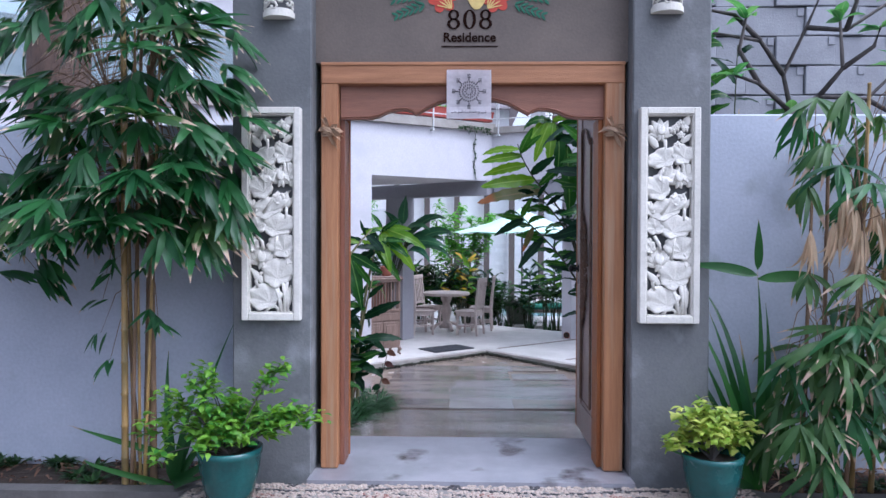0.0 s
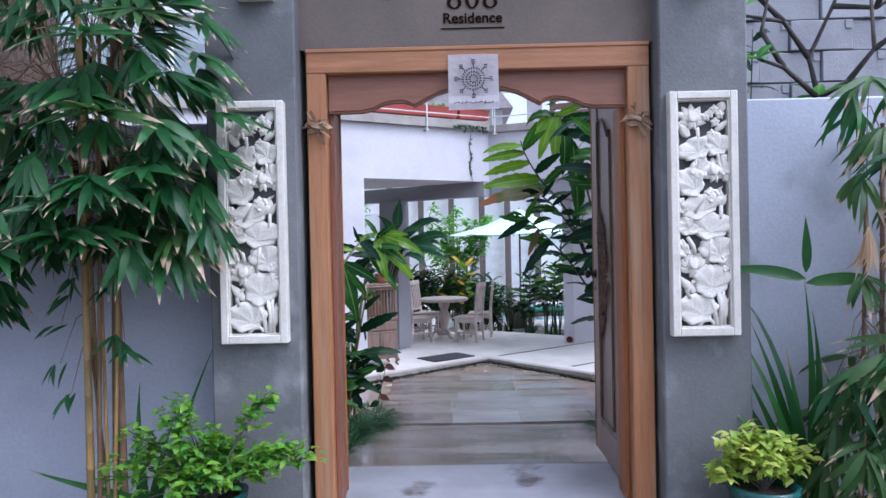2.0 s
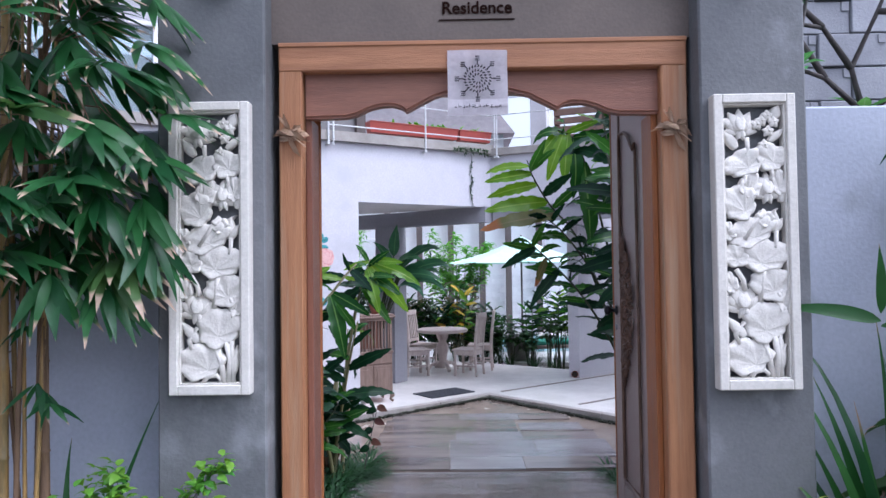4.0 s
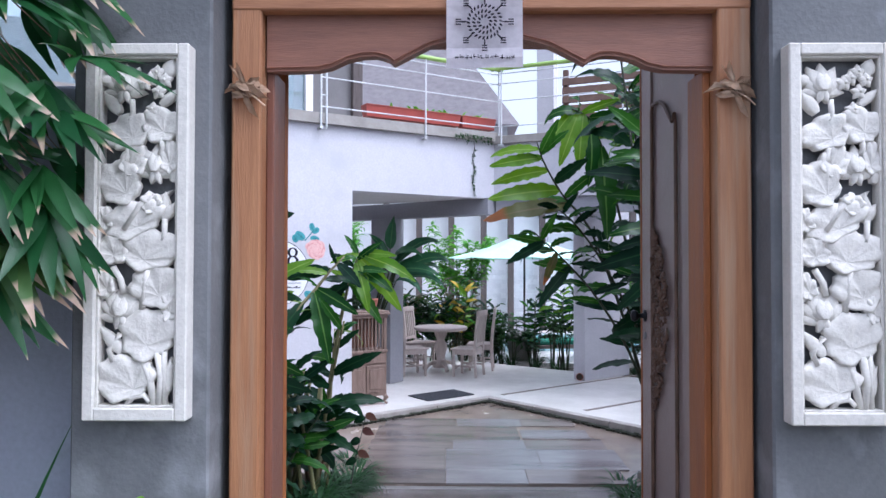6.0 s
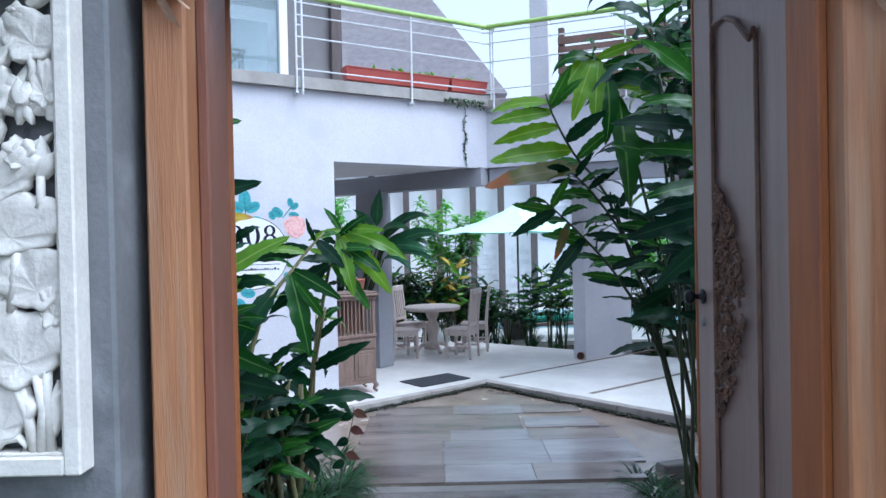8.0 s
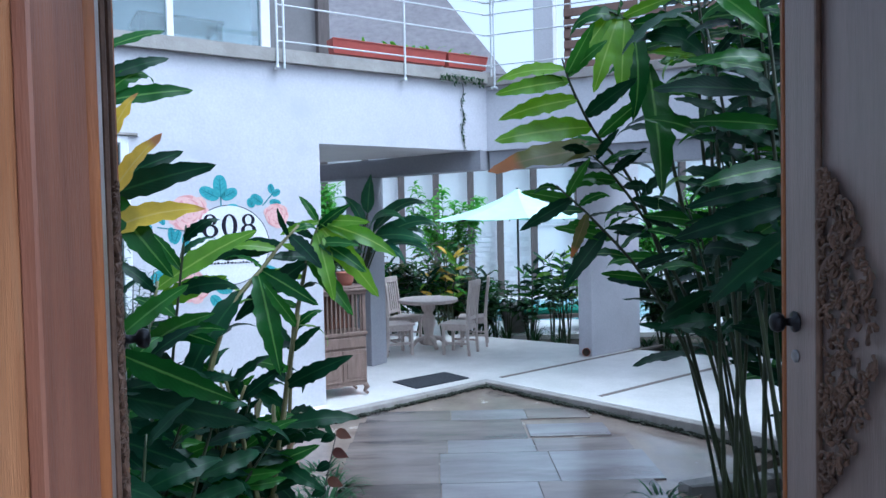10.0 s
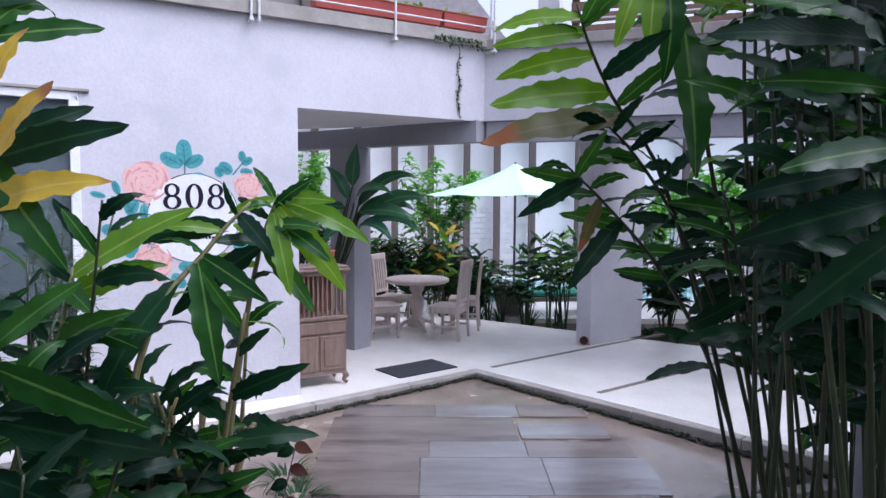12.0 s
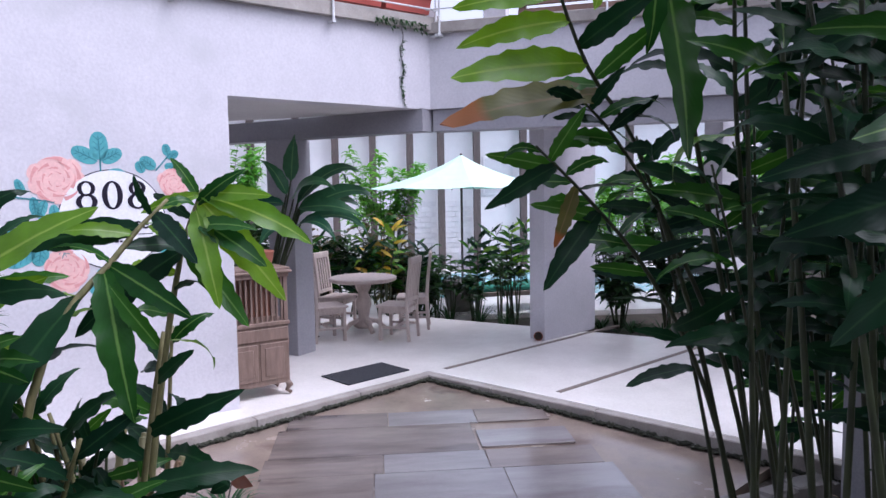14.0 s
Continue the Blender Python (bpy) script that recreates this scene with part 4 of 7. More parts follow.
# dry palm-leaf offerings tied to both stiles
def offering(m):
    o = thing("palm_leaf_offering", "dry folded palm-leaf offering tied to the door frame", "ornament", m, "offerings on the door frame")
    r = random.Random(4)
    for k in range(13):
        bm = bmesh.new()
        a = r.uniform(-2.6, 2.6)
        mm = Matrix.Translation((r.uniform(-0.015, 0.015), -0.012 - 0.016 * r.random(), r.uniform(-0.02, 0.03))) @ Matrix.Rotation(a, 4, "Y") @ Matrix.Rotation(radians(80), 4, "X")
        blade(bm, mm, r.uniform(0.06, 0.11), r.uniform(0.02, 0.034), r.uniform(-0.5, 0.6), r.uniform(0.5, 1.2), 5, 0.1, 0.8, r.uniform(-1.5, 1.5))
        bmesh.ops.solidify(bm, geom=bm.faces[:], thickness=0.002)
        part("folded_strip", bm, M_STRAW, o)
    bm = bmesh.new()
    tube(bm, [(0, -0.012, 0.0), (0.03, -0.02, -0.02), (0.06, -0.015, -0.045)], 0.0025, 5)
    part("tie", bm, M_STRAW, o)
    return o


of = offering(Matrix.Translation((-0.245, 4.355, 1.905)))
copy_thing(of, Matrix.Translation((1.35, 4.355, 1.905)) @ Matrix.Rotation(radians(0), 4, "Z"))


# ---- upper terrace: railing, planters, house front ----
def railing(name, m, x0, x1, posts, doubles=()):
    r = thing(name, "white steel railing with a green bamboo handrail", "railing", m)
    for x in posts:
        bm = bmesh.new()
        tube(bm, [(x, -0.085, 2.99), (x, -0.085, 4.05)], 0.012, 8)
        box(bm, x - 0.02, x + 0.02, -0.10, 0.0, 2.99, 3.015, 0.003)
        if x in doubles:
            tube(bm, [(x + 0.07, -0.085, 2.99), (x + 0.07, -0.085, 4.05)], 0.012, 8)
            for z in (3.4, 3.75):
                tube(bm, [(x, -0.085, z), (x + 0.07, -0.085, z)], 0.008, 6)
        part("post", bm, M_RAIL, r)
    for z in (3.26, 3.62, 3.86, 4.0):
        bm = bmesh.new()
        tube(bm, [(x0, -0.085, z), (x1, -0.085, z)], 0.009, 8)
        part("rail", bm, M_RAIL, r)
    bm = bmesh.new()
    n = int((x1 - x0) / 0.3)
    pts, rad = [], []
    for k in range(n + 1):
        x = x0 + (x1 - x0) * k / n
        pts += [(x - 0.01, -0.085, 4.075), (x, -0.085, 4.075), (x + 0.01, -0.085, 4.075)]
        rad += [0.030, 0.034, 0.030]
    tube(bm, pts, rad, 12)
    part("handrail", bm, M_BAMBOO, r, "green bamboo handrail", smooth=True)
    return r


railing("railing", WL, -0.45, CORNER + 0.05, (-0.45, 1.0, 2.17), (-0.45,))
railing("railing", WR, -0.02, 5.5, (0.12, 1.78, 3.4, 5.0))


def planter(m, length, label):
    p = thing("planter_box", label, "planter", m, "red planters on the roof ledge")
    bm = bmesh.new()
    lo, hi = 0.06, 0.085
    for (a0, b0, z0), (a1, b1, z1) in (((lo, 0.0, 0.0), (hi, 0.0, 0.15)),):
        pts = [(-0.0, -lo, 0), (length, -lo, 0), (length, lo, 0), (0, lo, 0)]
        bot = [bm.verts.new(q) for q in pts]
        top = [bm.verts.new((x + (0.02 if x else -0.02), math.copysign(hi, yy), 0.15)) for x, yy, z in pts]
        inn = [bm.verts.new((x + (0.0 if x else 0.0), math.copysign(hi - 0.018, yy), 0.15)) for x, yy, z in pts]
        dp = [bm.verts.new((v.co.x, v.co.y, 0.12)) for v in inn]
        bm.faces.new(bot[::-1])
        bm.faces.new(dp)
        for k in range(4):
            j = (k + 1) % 4
            bm.faces.new((bot[k], bot[j], top[j], top[k]))
            bm.faces.new((top[k], top[j], inn[j], inn[k]))
            bm.faces.new((inn[k], inn[j], dp[j], dp[k]))
    part("trough", bm, M_REDBOX, p)
    bm = bmesh.new()
    tube(bm, [(-0.02, -hi, 0.148), (length + 0.02, -hi, 0.148)], 0.008, 6)
    part("rim", bm, M_REDBOX, p)
    bm = bmesh.new()
    r = random.Random(int(length * 100))
    for k in range(int(26 * length)):
        x = length * (0.45 + 0.5 * r.random()) if r.random() < 0.8 else length * r.random()
        blade(bm, frame_along((x, 0, 0.12), (r.uniform(-1, 1), r.uniform(-1, 1), r.uniform(0.6, 2)), r.random()), r.uniform(0.09, 0.2), 0.045, 0.6, 0.2, 4)
    part("herbs", bm, L_FAR, p, "bright green herbs", leafy=True)["kind"] = "stuff"
    return p


planter(WL @ Matrix.Translation((0.2, 0.08, 3.235)), 1.38, "long red plastic planter box with small green herbs")
planter(WL @ Matrix.Translation((1.64, 0.08, 3.235)), 0.52, "short red plastic planter box on the roof ledge")

# upper house front beside the railing
bm = bmesh.new()
box(bm, -7.0, -0.08, 1.25, 1.4, 3.19, 3.30)
box(bm, -7.0, -0.08, 1.25, 1.4, 4.7, 5.6)
box(bm, -7.0, -5.5, 1.25, 1.4, 3.30, 4.7)
solid("wall_upper_west", bm, M_WHITEWALL, "pale painted upper house wall", "wall", m=WL)
bm = bmesh.new()
box(bm, -0.08, 0.49, 1.25, 1.36, 3.19, 5.6)
solid("wall_upper_panel", bm, M_GREYPANEL, "dark grey upper wall panel", "wall", m=WL)
bm = bmesh.new()
box(bm, -7.0, 1.0, 0.7, 5.0, 5.6, 5.75)
solid("roof_upper_west", bm, M_GREYPANEL, "flat roof over the upper room", "roof", m=WL)
bm = bmesh.new()
box(bm, 0.49, 0.64, 1.16, 1.32, 3.19, 5.6, 0.006)
solid("wall_upper_post", bm, M_DARKWOOD, "dark brown timber post on the roof terrace", "post", m=WL)
uw = thing("window_upper", "white-framed upper window reflecting trees", "window", WL, kind="structure")
bm = bmesh.new()
for a, b in ((-5.5, -5.42), (-3.9, -3.82), (-2.4, -2.32), (-1.24, -1.17), (-0.19, -0.082)):
    box(bm, a, b, 1.24, 1.38, 3.30, 4.7, 0.004)
box(bm, -5.5, -0.082, 1.24, 1.38, 3.302, 3.36, 0.004)
box(bm, -5.5, -0.082, 1.24, 1.38, 4.64, 4.698, 0.004)
part("window_frame", bm, M_WHITEPAINT, uw)
for a, b in ((-5.42, -3.9), (-3.82, -2.4), (-2.32, -1.24), (-1.17, -0.19)):
    bm = bmesh.new()
    box(bm, a, b, 1.30, 1.308, 3.36, 4.64)
    part("pane", bm, M_GLASS, uw).visible_shadow = False
bm = bmesh.new()
box(bm, -5.5, 0.4, 3.6, 3.7, 3.2, 4.9)
solid("wall_upper_room", bm, M_BLIND, "pale inner wall of the upper room", "wall", m=WL)
hat = thing("dining_table", "dark table standing inside the upper room", "table", WL @ Matrix.Translation((-0.95, 2.2, 3.19)))
bm = bmesh.new()
box(bm, -0.5, 0.5, -0.35, 0.35, 0.72, 0.76, 0.005)
part("tabletop", bm, M_DARKWOOD, hat)
for sx in (-0.44, 0.44):
    for sy in (-0.3, 0.3):
        bm = bmesh.new()
        box(bm, sx - 0.03, sx + 0.03, sy - 0.03, sy + 0.03, 0, 0.72, 0.004)
        part("leg", bm, M_DARKWOOD, hat)

# ground-floor window in the mural wall
gw = thing("window_lower", "white-framed ground-floor window with grey curtains", "window", WL, kind="structure")
bm = bmesh.new()
for a, b, c, e in ((-3.42, -3.35, 0.35, 2.26), (-2.66, -2.60, 0.35, 2.26), (-1.91, -1.84, 0.35, 2.26), (-3.42, -1.84, 0.35, 0.42), (-3.42, -1.84, 2.19, 2.26)):
    box(bm, a, b, -0.012, 0.09, c, e, 0.004)
part("window_frame", bm, M_WHITEPAINT, gw)
for a, b in ((-3.35, -2.66), (-2.60, -1.91)):
    bm = bmesh.new()
    box(bm, a, b, 0.04, 0.047, 0.42, 2.19)
    part("pane", bm, M_GLASS, gw)
bm = bmesh.new()
box(bm, -3.5, -1.76, -0.03, 0.10, 2.26, 2.285, 0.003)
part("head_trim", bm, M_KERB, gw)
bm = bmesh.new()
fold = [(-3.36 + 0.5 * k / 40, 0.15 + 0.012 * math.sin(k * 0.9)) for k in range(41)]
prism(bm, fold + [(x, y + 0.006) for x, y in fold[::-1]], "z", 0.37, 2.2)
part("curtain", bm, M_CURTAIN, gw, "grey hanging curtain")
# added backing close behind the glass; the room's dimness is in its colour
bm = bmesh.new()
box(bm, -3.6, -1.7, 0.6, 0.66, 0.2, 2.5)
solid("wall_room_west", bm, M_DARKROOM, "added backing behind the ground-floor window, coloured dark for the unlit room", "wall", m=WL)

# mural
mural = thing("wall_mural", "mural of pink roses and teal leaves around an 808 roundel", "mural", WL)
CX, CZ, CR = -0.955, 1.235, 0.385
bm = bmesh.new()
prism(bm, [(CX + (CR + 0.008) * math.cos(2 * math.pi * k / 64), CZ + (CR + 0.008) * math.sin(2 * math.pi * k / 64)) for k in range(64)], "y", -0.003, 0.0)
part("roundel_outline", bm, M_INK, mural)
bm = bmesh.new()
prism(bm, [(CX + CR * math.cos(2 * math.pi * k / 64), CZ + CR * math.sin(2 * math.pi * k / 64)) for k in range(64)], "y", -0.006, -0.003)
part("roundel", bm, M_WHITEPAINT, mural, "white painted disc")
for body, size, z, bold in (("808", 0.30, 1.315, 0.008), ("Residence", 0.128, 1.155, 0.002)):
    bm = text_bm(body, size, bold)
    bmesh.ops.transform(bm, matrix=Matrix.Translation((CX, -0.008, z)) @ Matrix.Rotation(radians(90), 4, "X"), verts=bm.verts)
    part("lettering", bm, M_INK, mural, "dark letters")
bm = bmesh.new()
box(bm, CX - 0.29, CX + 0.29, -0.008, -0.006, 1.108, 1.114)
part("underline", bm, M_INK, mural)
bm = bmesh.new()
x = CX - 0.26
r = random.Random(2)
while x < CX + 0.26:
    w = 0.012 + 0.02 * r.random()
    box(bm, x, x + w, -0.008, -0.006, 1.05, 1.062 + 0.014 * r.random())
    x += w + 0.008
part("script_line", bm, M_INK, mural)


def rose(cx, cz, rad, seed):
    r = random.Random(seed)
    bm = bmesh.new()
    for k in range(9):
        oval(bm, cx, cz, 2 * math.pi * k / 9 + 0.2, rad * r.uniform(0.9, 1.1), rad * 0.8, -0.0035 - 0.0001 * k, 16, 0.7)
    part("rose_petals", bm, M_PINKL, mural, "pale pink petals")
    bm = bmesh.new()
    for q in range(4):
        rr = rad * (0.9 - 0.2 * q)
        for k in range(5):
            a0 = 2 * math.pi * k / 5 + q * 0.7
            out = [(cx + rr * math.cos(a0 + s * 0.18), cz + rr * math.sin(a0 + s * 0.18)) for s in range(6)]
            out += [(cx + rr * (0.80 + 0.04 * s) * math.cos(a0 + s * 0.18), cz + rr * (0.80 + 0.04 * s) * math.sin(a0 + s * 0.18)) for s in range(5, -1, -1)]
            prism(bm, out, "y", -0.0062 - 0.0002 * q, -0.0045)
    part("rose_folds", bm, M_PINK, mural, "deeper pink folds")


rose(-1.34, 1.55, 0.19, 1)
rose(-1.30, 0.86, 0.17, 2)
rose(-0.48, 1.52, 0.13, 3)
bm, bd = bmesh.new(), bmesh.new()
for cx, cz, a, ln, w in ((-1.03, 1.70, -2, 0.22, 0.135), (-1.05, 1.69, -62, 0.20, 0.12), (-1.02, 1.69, 60, 0.17, 0.11), (-1.0, 1.58, 85, 0.15, 0.10),
                         (-0.62, 1.64, -55, 0.14, 0.10), (-0.52, 1.74, -10, 0.10, 0.07), (-0.52, 1.72, 55, 0.10, 0.07), (-0.55, 1.66, 100, 0.12, 0.07), (-0.72, 1.60, -20, 0.10, 0.08),
                         (-1.50, 1.42, 175, 0.15, 0.07), (-1.42, 1.40, 200, 0.15, 0.07), (-1.56, 1.44, -20, 0.12, 0.06), (-1.66, 1.42, -75, 0.12, 0.05), (-1.52, 1.10, -70, 0.19, 0.11), (-1.46, 1.08, 190, 0.18, 0.12),
                         (-1.50, 1.02, -118, 0.22, 0.12), (-1.37, 1.36, 175, 0.16, 0.08), (-1.38, 1.10, 150, 0.18, 0.11), (-1.1, 0.82, 100, 0.16, 0.10), (-1.15, 0.75, 140, 0.16, 0.10), (-0.62, 1.0, 120, 0.18, 0.1)):
    oval(bm, cx, cz, radians(a), ln, w, -0.0032, 18, 0.9)
    oval(bd, cx, cz, radians(a), ln * 0.92, 0.010, -0.0052, 8)
    for q in (0.3, 0.5, 0.7):
        for sgn in (-1, 1):
            oval(bd, cx + ln * q * math.sin(radians(a)), cz + ln * q * math.cos(radians(a)), radians(a + sgn * 48), w * 0.42, 0.006, -0.0052, 6)
part("painted_leaves", bm, M_TEAL, mural, "teal leaves")
for p0, p1 in (((-1.62, 1.42), (-1.36, 1.38)), ((-1.46, 1.12), (-1.34, 1.02)), ((-0.62, 1.62), (-0.5, 1.76)), ((-1.03, 1.60), (-1.03, 1.72))):
    d = Vector((p1[0] - p0[0], p1[1] - p0[1]))
    nn = Vector((-d.y, d.x)).normalized() * 0.006
    prism(bd, [(p0[0] - nn.x, p0[1] - nn.y), (p1[0] - nn.x, p1[1] - nn.y), (p1[0] + nn.x, p1[1] + nn.y), (p0[0] + nn.x, p0[1] + nn.y)], "y", -0.0052, -0.003)
part("vein_work", bd, M_TEALD, mural, "dark teal veins")["kind"] = "stuff"

# creeper on the wall under the planters
vine = thing("wall_creeper", "thin dark creeper hanging down the pale wall", "climbing plant", WL)
bm, bl = bmesh.new(), bmesh.new()
r = random.Random(11)
pts = [(1.80 + 0.02 * math.sin(k * 1.3), -0.008, 3.05 - 0.065 * k) for k in range(12)]
tube(bm, pts, 0.0035, 5)
for k in range(60):
    q = r.choice(pts[2:])
    blade(bl, frame_along((q[0], -0.012, q[2] + r.uniform(-0.05, 0.05)), (r.uniform(-1, 1), -0.35, r.uniform(-1, 0.4)), r.random()), r.uniform(0.025, 0.06), 0.022, 0.4, 0.2, 3)
for k in range(120):
    x = 1.45 + 0.6 * r.random()
    blade(bl, frame_along((x, -0.075, 3.12 - 0.12 * r.random() * r.random()), (r.uniform(-1, 1), -0.5, r.uniform(-1.2, 0.5)), r.random()), r.uniform(0.03, 0.06), 0.022, 0.4, 0.2, 3)
part("stem", bm, M_BARK, vine)
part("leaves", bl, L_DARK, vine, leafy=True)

# timber screen and white parapet on the right-hand roof
scr = thing("timber_screen", "weathered brown slatted timber screen on the roof terrace", "screen", WR)
for k in range(7):
    bm = bmesh.new()
    box(bm, 0.75, 3.6, 0.9, 0.94, 3.2 + 0.135 * k, 3.30 + 0.135 * k, 0.003, Matrix.Rotation(radians(0), 4, "X"))
    part("board", bm, M_PERGOLA, scr)
for x in (0.75, 2.1, 3.5):
    bm = bmesh.new()
    box(bm, x, x + 0.08, 0.94, 1.02, 3.14, 4.25, 0.004)
    part("post", bm, M_PERGOLA, scr)
bm = bmesh.new()
box(bm, 0.28, 0.55, 1.2, 1.45, 3.14, 4.9, 0.006)
solid("wall_roof_pier", bm, M_WHITEWALL, "white pier on the roof terrace", "pier", m=WR)


# ---- terrace furniture ----
def chair(m, label):
    c = thing("dining_chair", label, "chair", m, "chairs round the terrace table")
    for x in (-0.19, 0.19):
        bm = bmesh.new()
        box(bm, x - 0.02, x + 0.02, -0.20, -0.16, 0, 0.43, 0.004)
        part("leg", bm, M_PALEWOOD, c)
        bm = bmesh.new()
        pts = [(x, 0.21, 0), (x, 0.19, 0.22), (x, 0.185, 0.45), (x, 0.21, 0.75), (x, 0.25, 1.06)]
        for a, b in zip(pts, pts[1:]):
            box(bm, -0.019, 0.019, 0, (Vector(b) - Vector(a)).length + 0.004, -0.019, 0.019, 0.003, frame_along(a, Vector(b) - Vector(a)))
        part("leg", bm, M_PALEWOOD, c, "back leg running up into the backrest")
    bm = bmesh.new()
    box(bm, -0.225, 0.225, -0.23, 0.18, 0.43, 0.46, 0.006)
    part("seat", bm, M_PALEWOOD, c)
    bm = bmesh.new()
    for a, b, e, f in ((-0.19, 0.19, -0.195, -0.165), (-0.19, 0.19, 0.165, 0.19)):
        box(bm, a, b, e, f, 0.36, 0.43)
    part("seat_rail", bm, M_PALEWOOD, c)
    for x in (-0.19, 0.19):
        bm = bmesh.new()
        box(bm, x - 0.014, x + 0.014, -0.16, 0.18, 0.36, 0.43)
        part("side_rail", bm, M_PALEWOOD, c)
        bm = bmesh.new()
        box(bm, x - 0.012, x + 0.012, -0.16, 0.19, 0.16, 0.19)
        part("stretcher", bm, M_PALEWOOD, c)
    bm = bmesh.new()
    box(bm, -0.178, 0.178, -0.012, 0.012, 0.16, 0.19)
    part("stretcher", bm, M_PALEWOOD, c)
    bm = bmesh.new()
    box(bm, -0.215, 0.215, 0.225, 0.265, 0.99, 1.075, 0.006)
    part("top_rail", bm, M_PALEWOOD, c)
    bm = bmesh.new()
    box(bm, -0.18, 0.18, 0.175, 0.20, 0.50, 0.55, 0.003)
    part("lower_rail", bm, M_PALEWOOD, c)
    for k in range(5):
        bm = bmesh.new()
        x = -0.13 + 0.065 * k
        a, b = Vector((x, 0.19, 0.55)), Vector((x, 0.245, 0.99))
        box(bm, -0.017, 0.017, 0, (b - a).length, -0.007, 0.007, 0.002, frame_along(a, b - a))
        part("slat", bm, M_PALEWOOD, c)
    return c


TABLE = Vector((0.22, 14.12, TZ))


def seat_pose(x, y, dx, dy):
    d = Vector((dx, dy, 0))
    return Matrix.Translation((x, y, TZ)) @ Matrix.Rotation(math.atan2(d.x, -d.y), 4, "Z")


ch = chair(seat_pose(-0.26, 13.68, 0.92, 0.4), "whitewashed wooden chair with a tall slatted back at the round table")
for x, y, dx, dy in ((-0.16, 14.5, 0.8, -0.35), (0.68, 13.62, -0.92, 0.38), (0.92, 14.32, -0.95, 0.1)):
    copy_thing(ch, seat_pose(x, y, dx, dy))

tb = thing("round_table", "round whitewashed pedestal table on the terrace", "table", Matrix.Translation(TABLE))
bm = bmesh.new()
lathe(bm, [(0.42, 0.70), (0.455, 0.715), (0.46, 0.75), (0.445, 0.762)], 40)
part("tabletop", bm, M_PALEWOOD, tb)
bm = bmesh.new()
lathe(bm, [(0.10, 0.06), (0.12, 0.12), (0.07, 0.20), (0.085, 0.30), (0.11, 0.38), (0.10, 0.46), (0.065, 0.54), (0.10, 0.60), (0.11, 0.66), (0.16, 0.70)], 24)
part("pedestal", bm, M_PALEWOOD, tb, smooth=True)
for k in range(4):
    bm = bmesh.new()
    a = math.pi / 2 * k + 0.4
    pts = [(0.08 * math.cos(a), 0.08 * math.sin(a), 0.16), (0.2 * math.cos(a), 0.2 * math.sin(a), 0.13), (0.3 * math.cos(a), 0.3 * math.sin(a), 0.035)]
    tube(bm, pts, [0.035, 0.032, 0.034], 8)
    part("foot", bm, M_PALEWOOD, tb)

# slatted cabinet beside the opening
cab = thing("slatted_cabinet", "brown wooden cabinet with a slatted gallery and curved feet", "cabinet",
            Matrix.Translation((-0.78, 11.22, TZ)) @ Matrix.Rotation(math.atan2(0.515, 0.857), 4, "Z"))
CW, CD = 0.30, 0.17
bm = bmesh.new()
box(bm, -CW, CW, -CD, CD, 0.12, 0.68, 0.005)
part("body", bm, M_CABWOOD, cab)
for x in (-0.29, 0.01):
    dr = bmesh.new()
    box(dr, x, x + 0.275, -CD - 0.014, -CD, 0.17, 0.52, 0.004)
    door = part("door", dr, M_CABWOOD, cab)
    bm = bmesh.new()
    box(bm, x + 0.04, x + 0.235, -CD - 0.022, -CD - 0.0135, 0.21, 0.48, 0.006)
    part("raised_panel", bm, M_CABWOOD, door)
bm = bmesh.new()
box(bm, -0.285, 0.285, -CD - 0.014, -CD, 0.545, 0.66, 0.004)
part("drawer", bm, M_CABWOOD, cab)
for z0, z1 in ((0.68, 0.72), (1.13, 1.17)):
    bm = bmesh.new()
    box(bm, -CW - 0.01, CW + 0.01, -CD - 0.015, CD, z0, z1, 0.005)
    part("rail", bm, M_CABWOOD, cab)
bm = bmesh.new()
box(bm, -CW - 0.035, CW + 0.035, -CD - 0.04, CD + 0.01, 1.17, 1.20, 0.008)
box(bm, -CW - 0.02, CW + 0.02, -CD - 0.028, CD, 1.20, 1.225, 0.006)
part("cornice", bm, M_CABWOOD, cab)
for x in (-CW + 0.02, CW - 0.02):
    for yy in (-CD + 0.02, CD - 0.02):
        bm = bmesh.new()
        box(bm, x - 0.02, x + 0.02, yy - 0.02, yy + 0.02, 0.72, 1.13, 0.003)
        part("corner_post", bm, M_CABWOOD, cab)
        bm = bmesh.new()
        sx = 1 if x > 0 else -1
        tube(bm, [(x, yy, 0.13), (x + 0.02 * sx, yy - 0.01, 0.09), (x - 0.005 * sx, yy, 0.045), (x + 0.03 * sx, yy - 0.012, 0.016)], [0.03, 0.034, 0.02, 0.018], 8)
        part("foot", bm, M_CABWOOD, cab, "curved foot", smooth=True)
for k in range(11):
    bm = bmesh.new()
    x = -0.245 + 0.049 * k
    box(bm, x - 0.009, x + 0.009, -CD + 0.01, -CD + 0.03, 0.72, 1.13, 0.002)
    part("slat", bm, M_CABWOOD, cab)
bm = bmesh.new()
box(bm, -CW + 0.02, CW - 0.02, CD - 0.02, CD - 0.005, 0.72, 1.13)
part("back_panel", bm, M_LINER, cab)

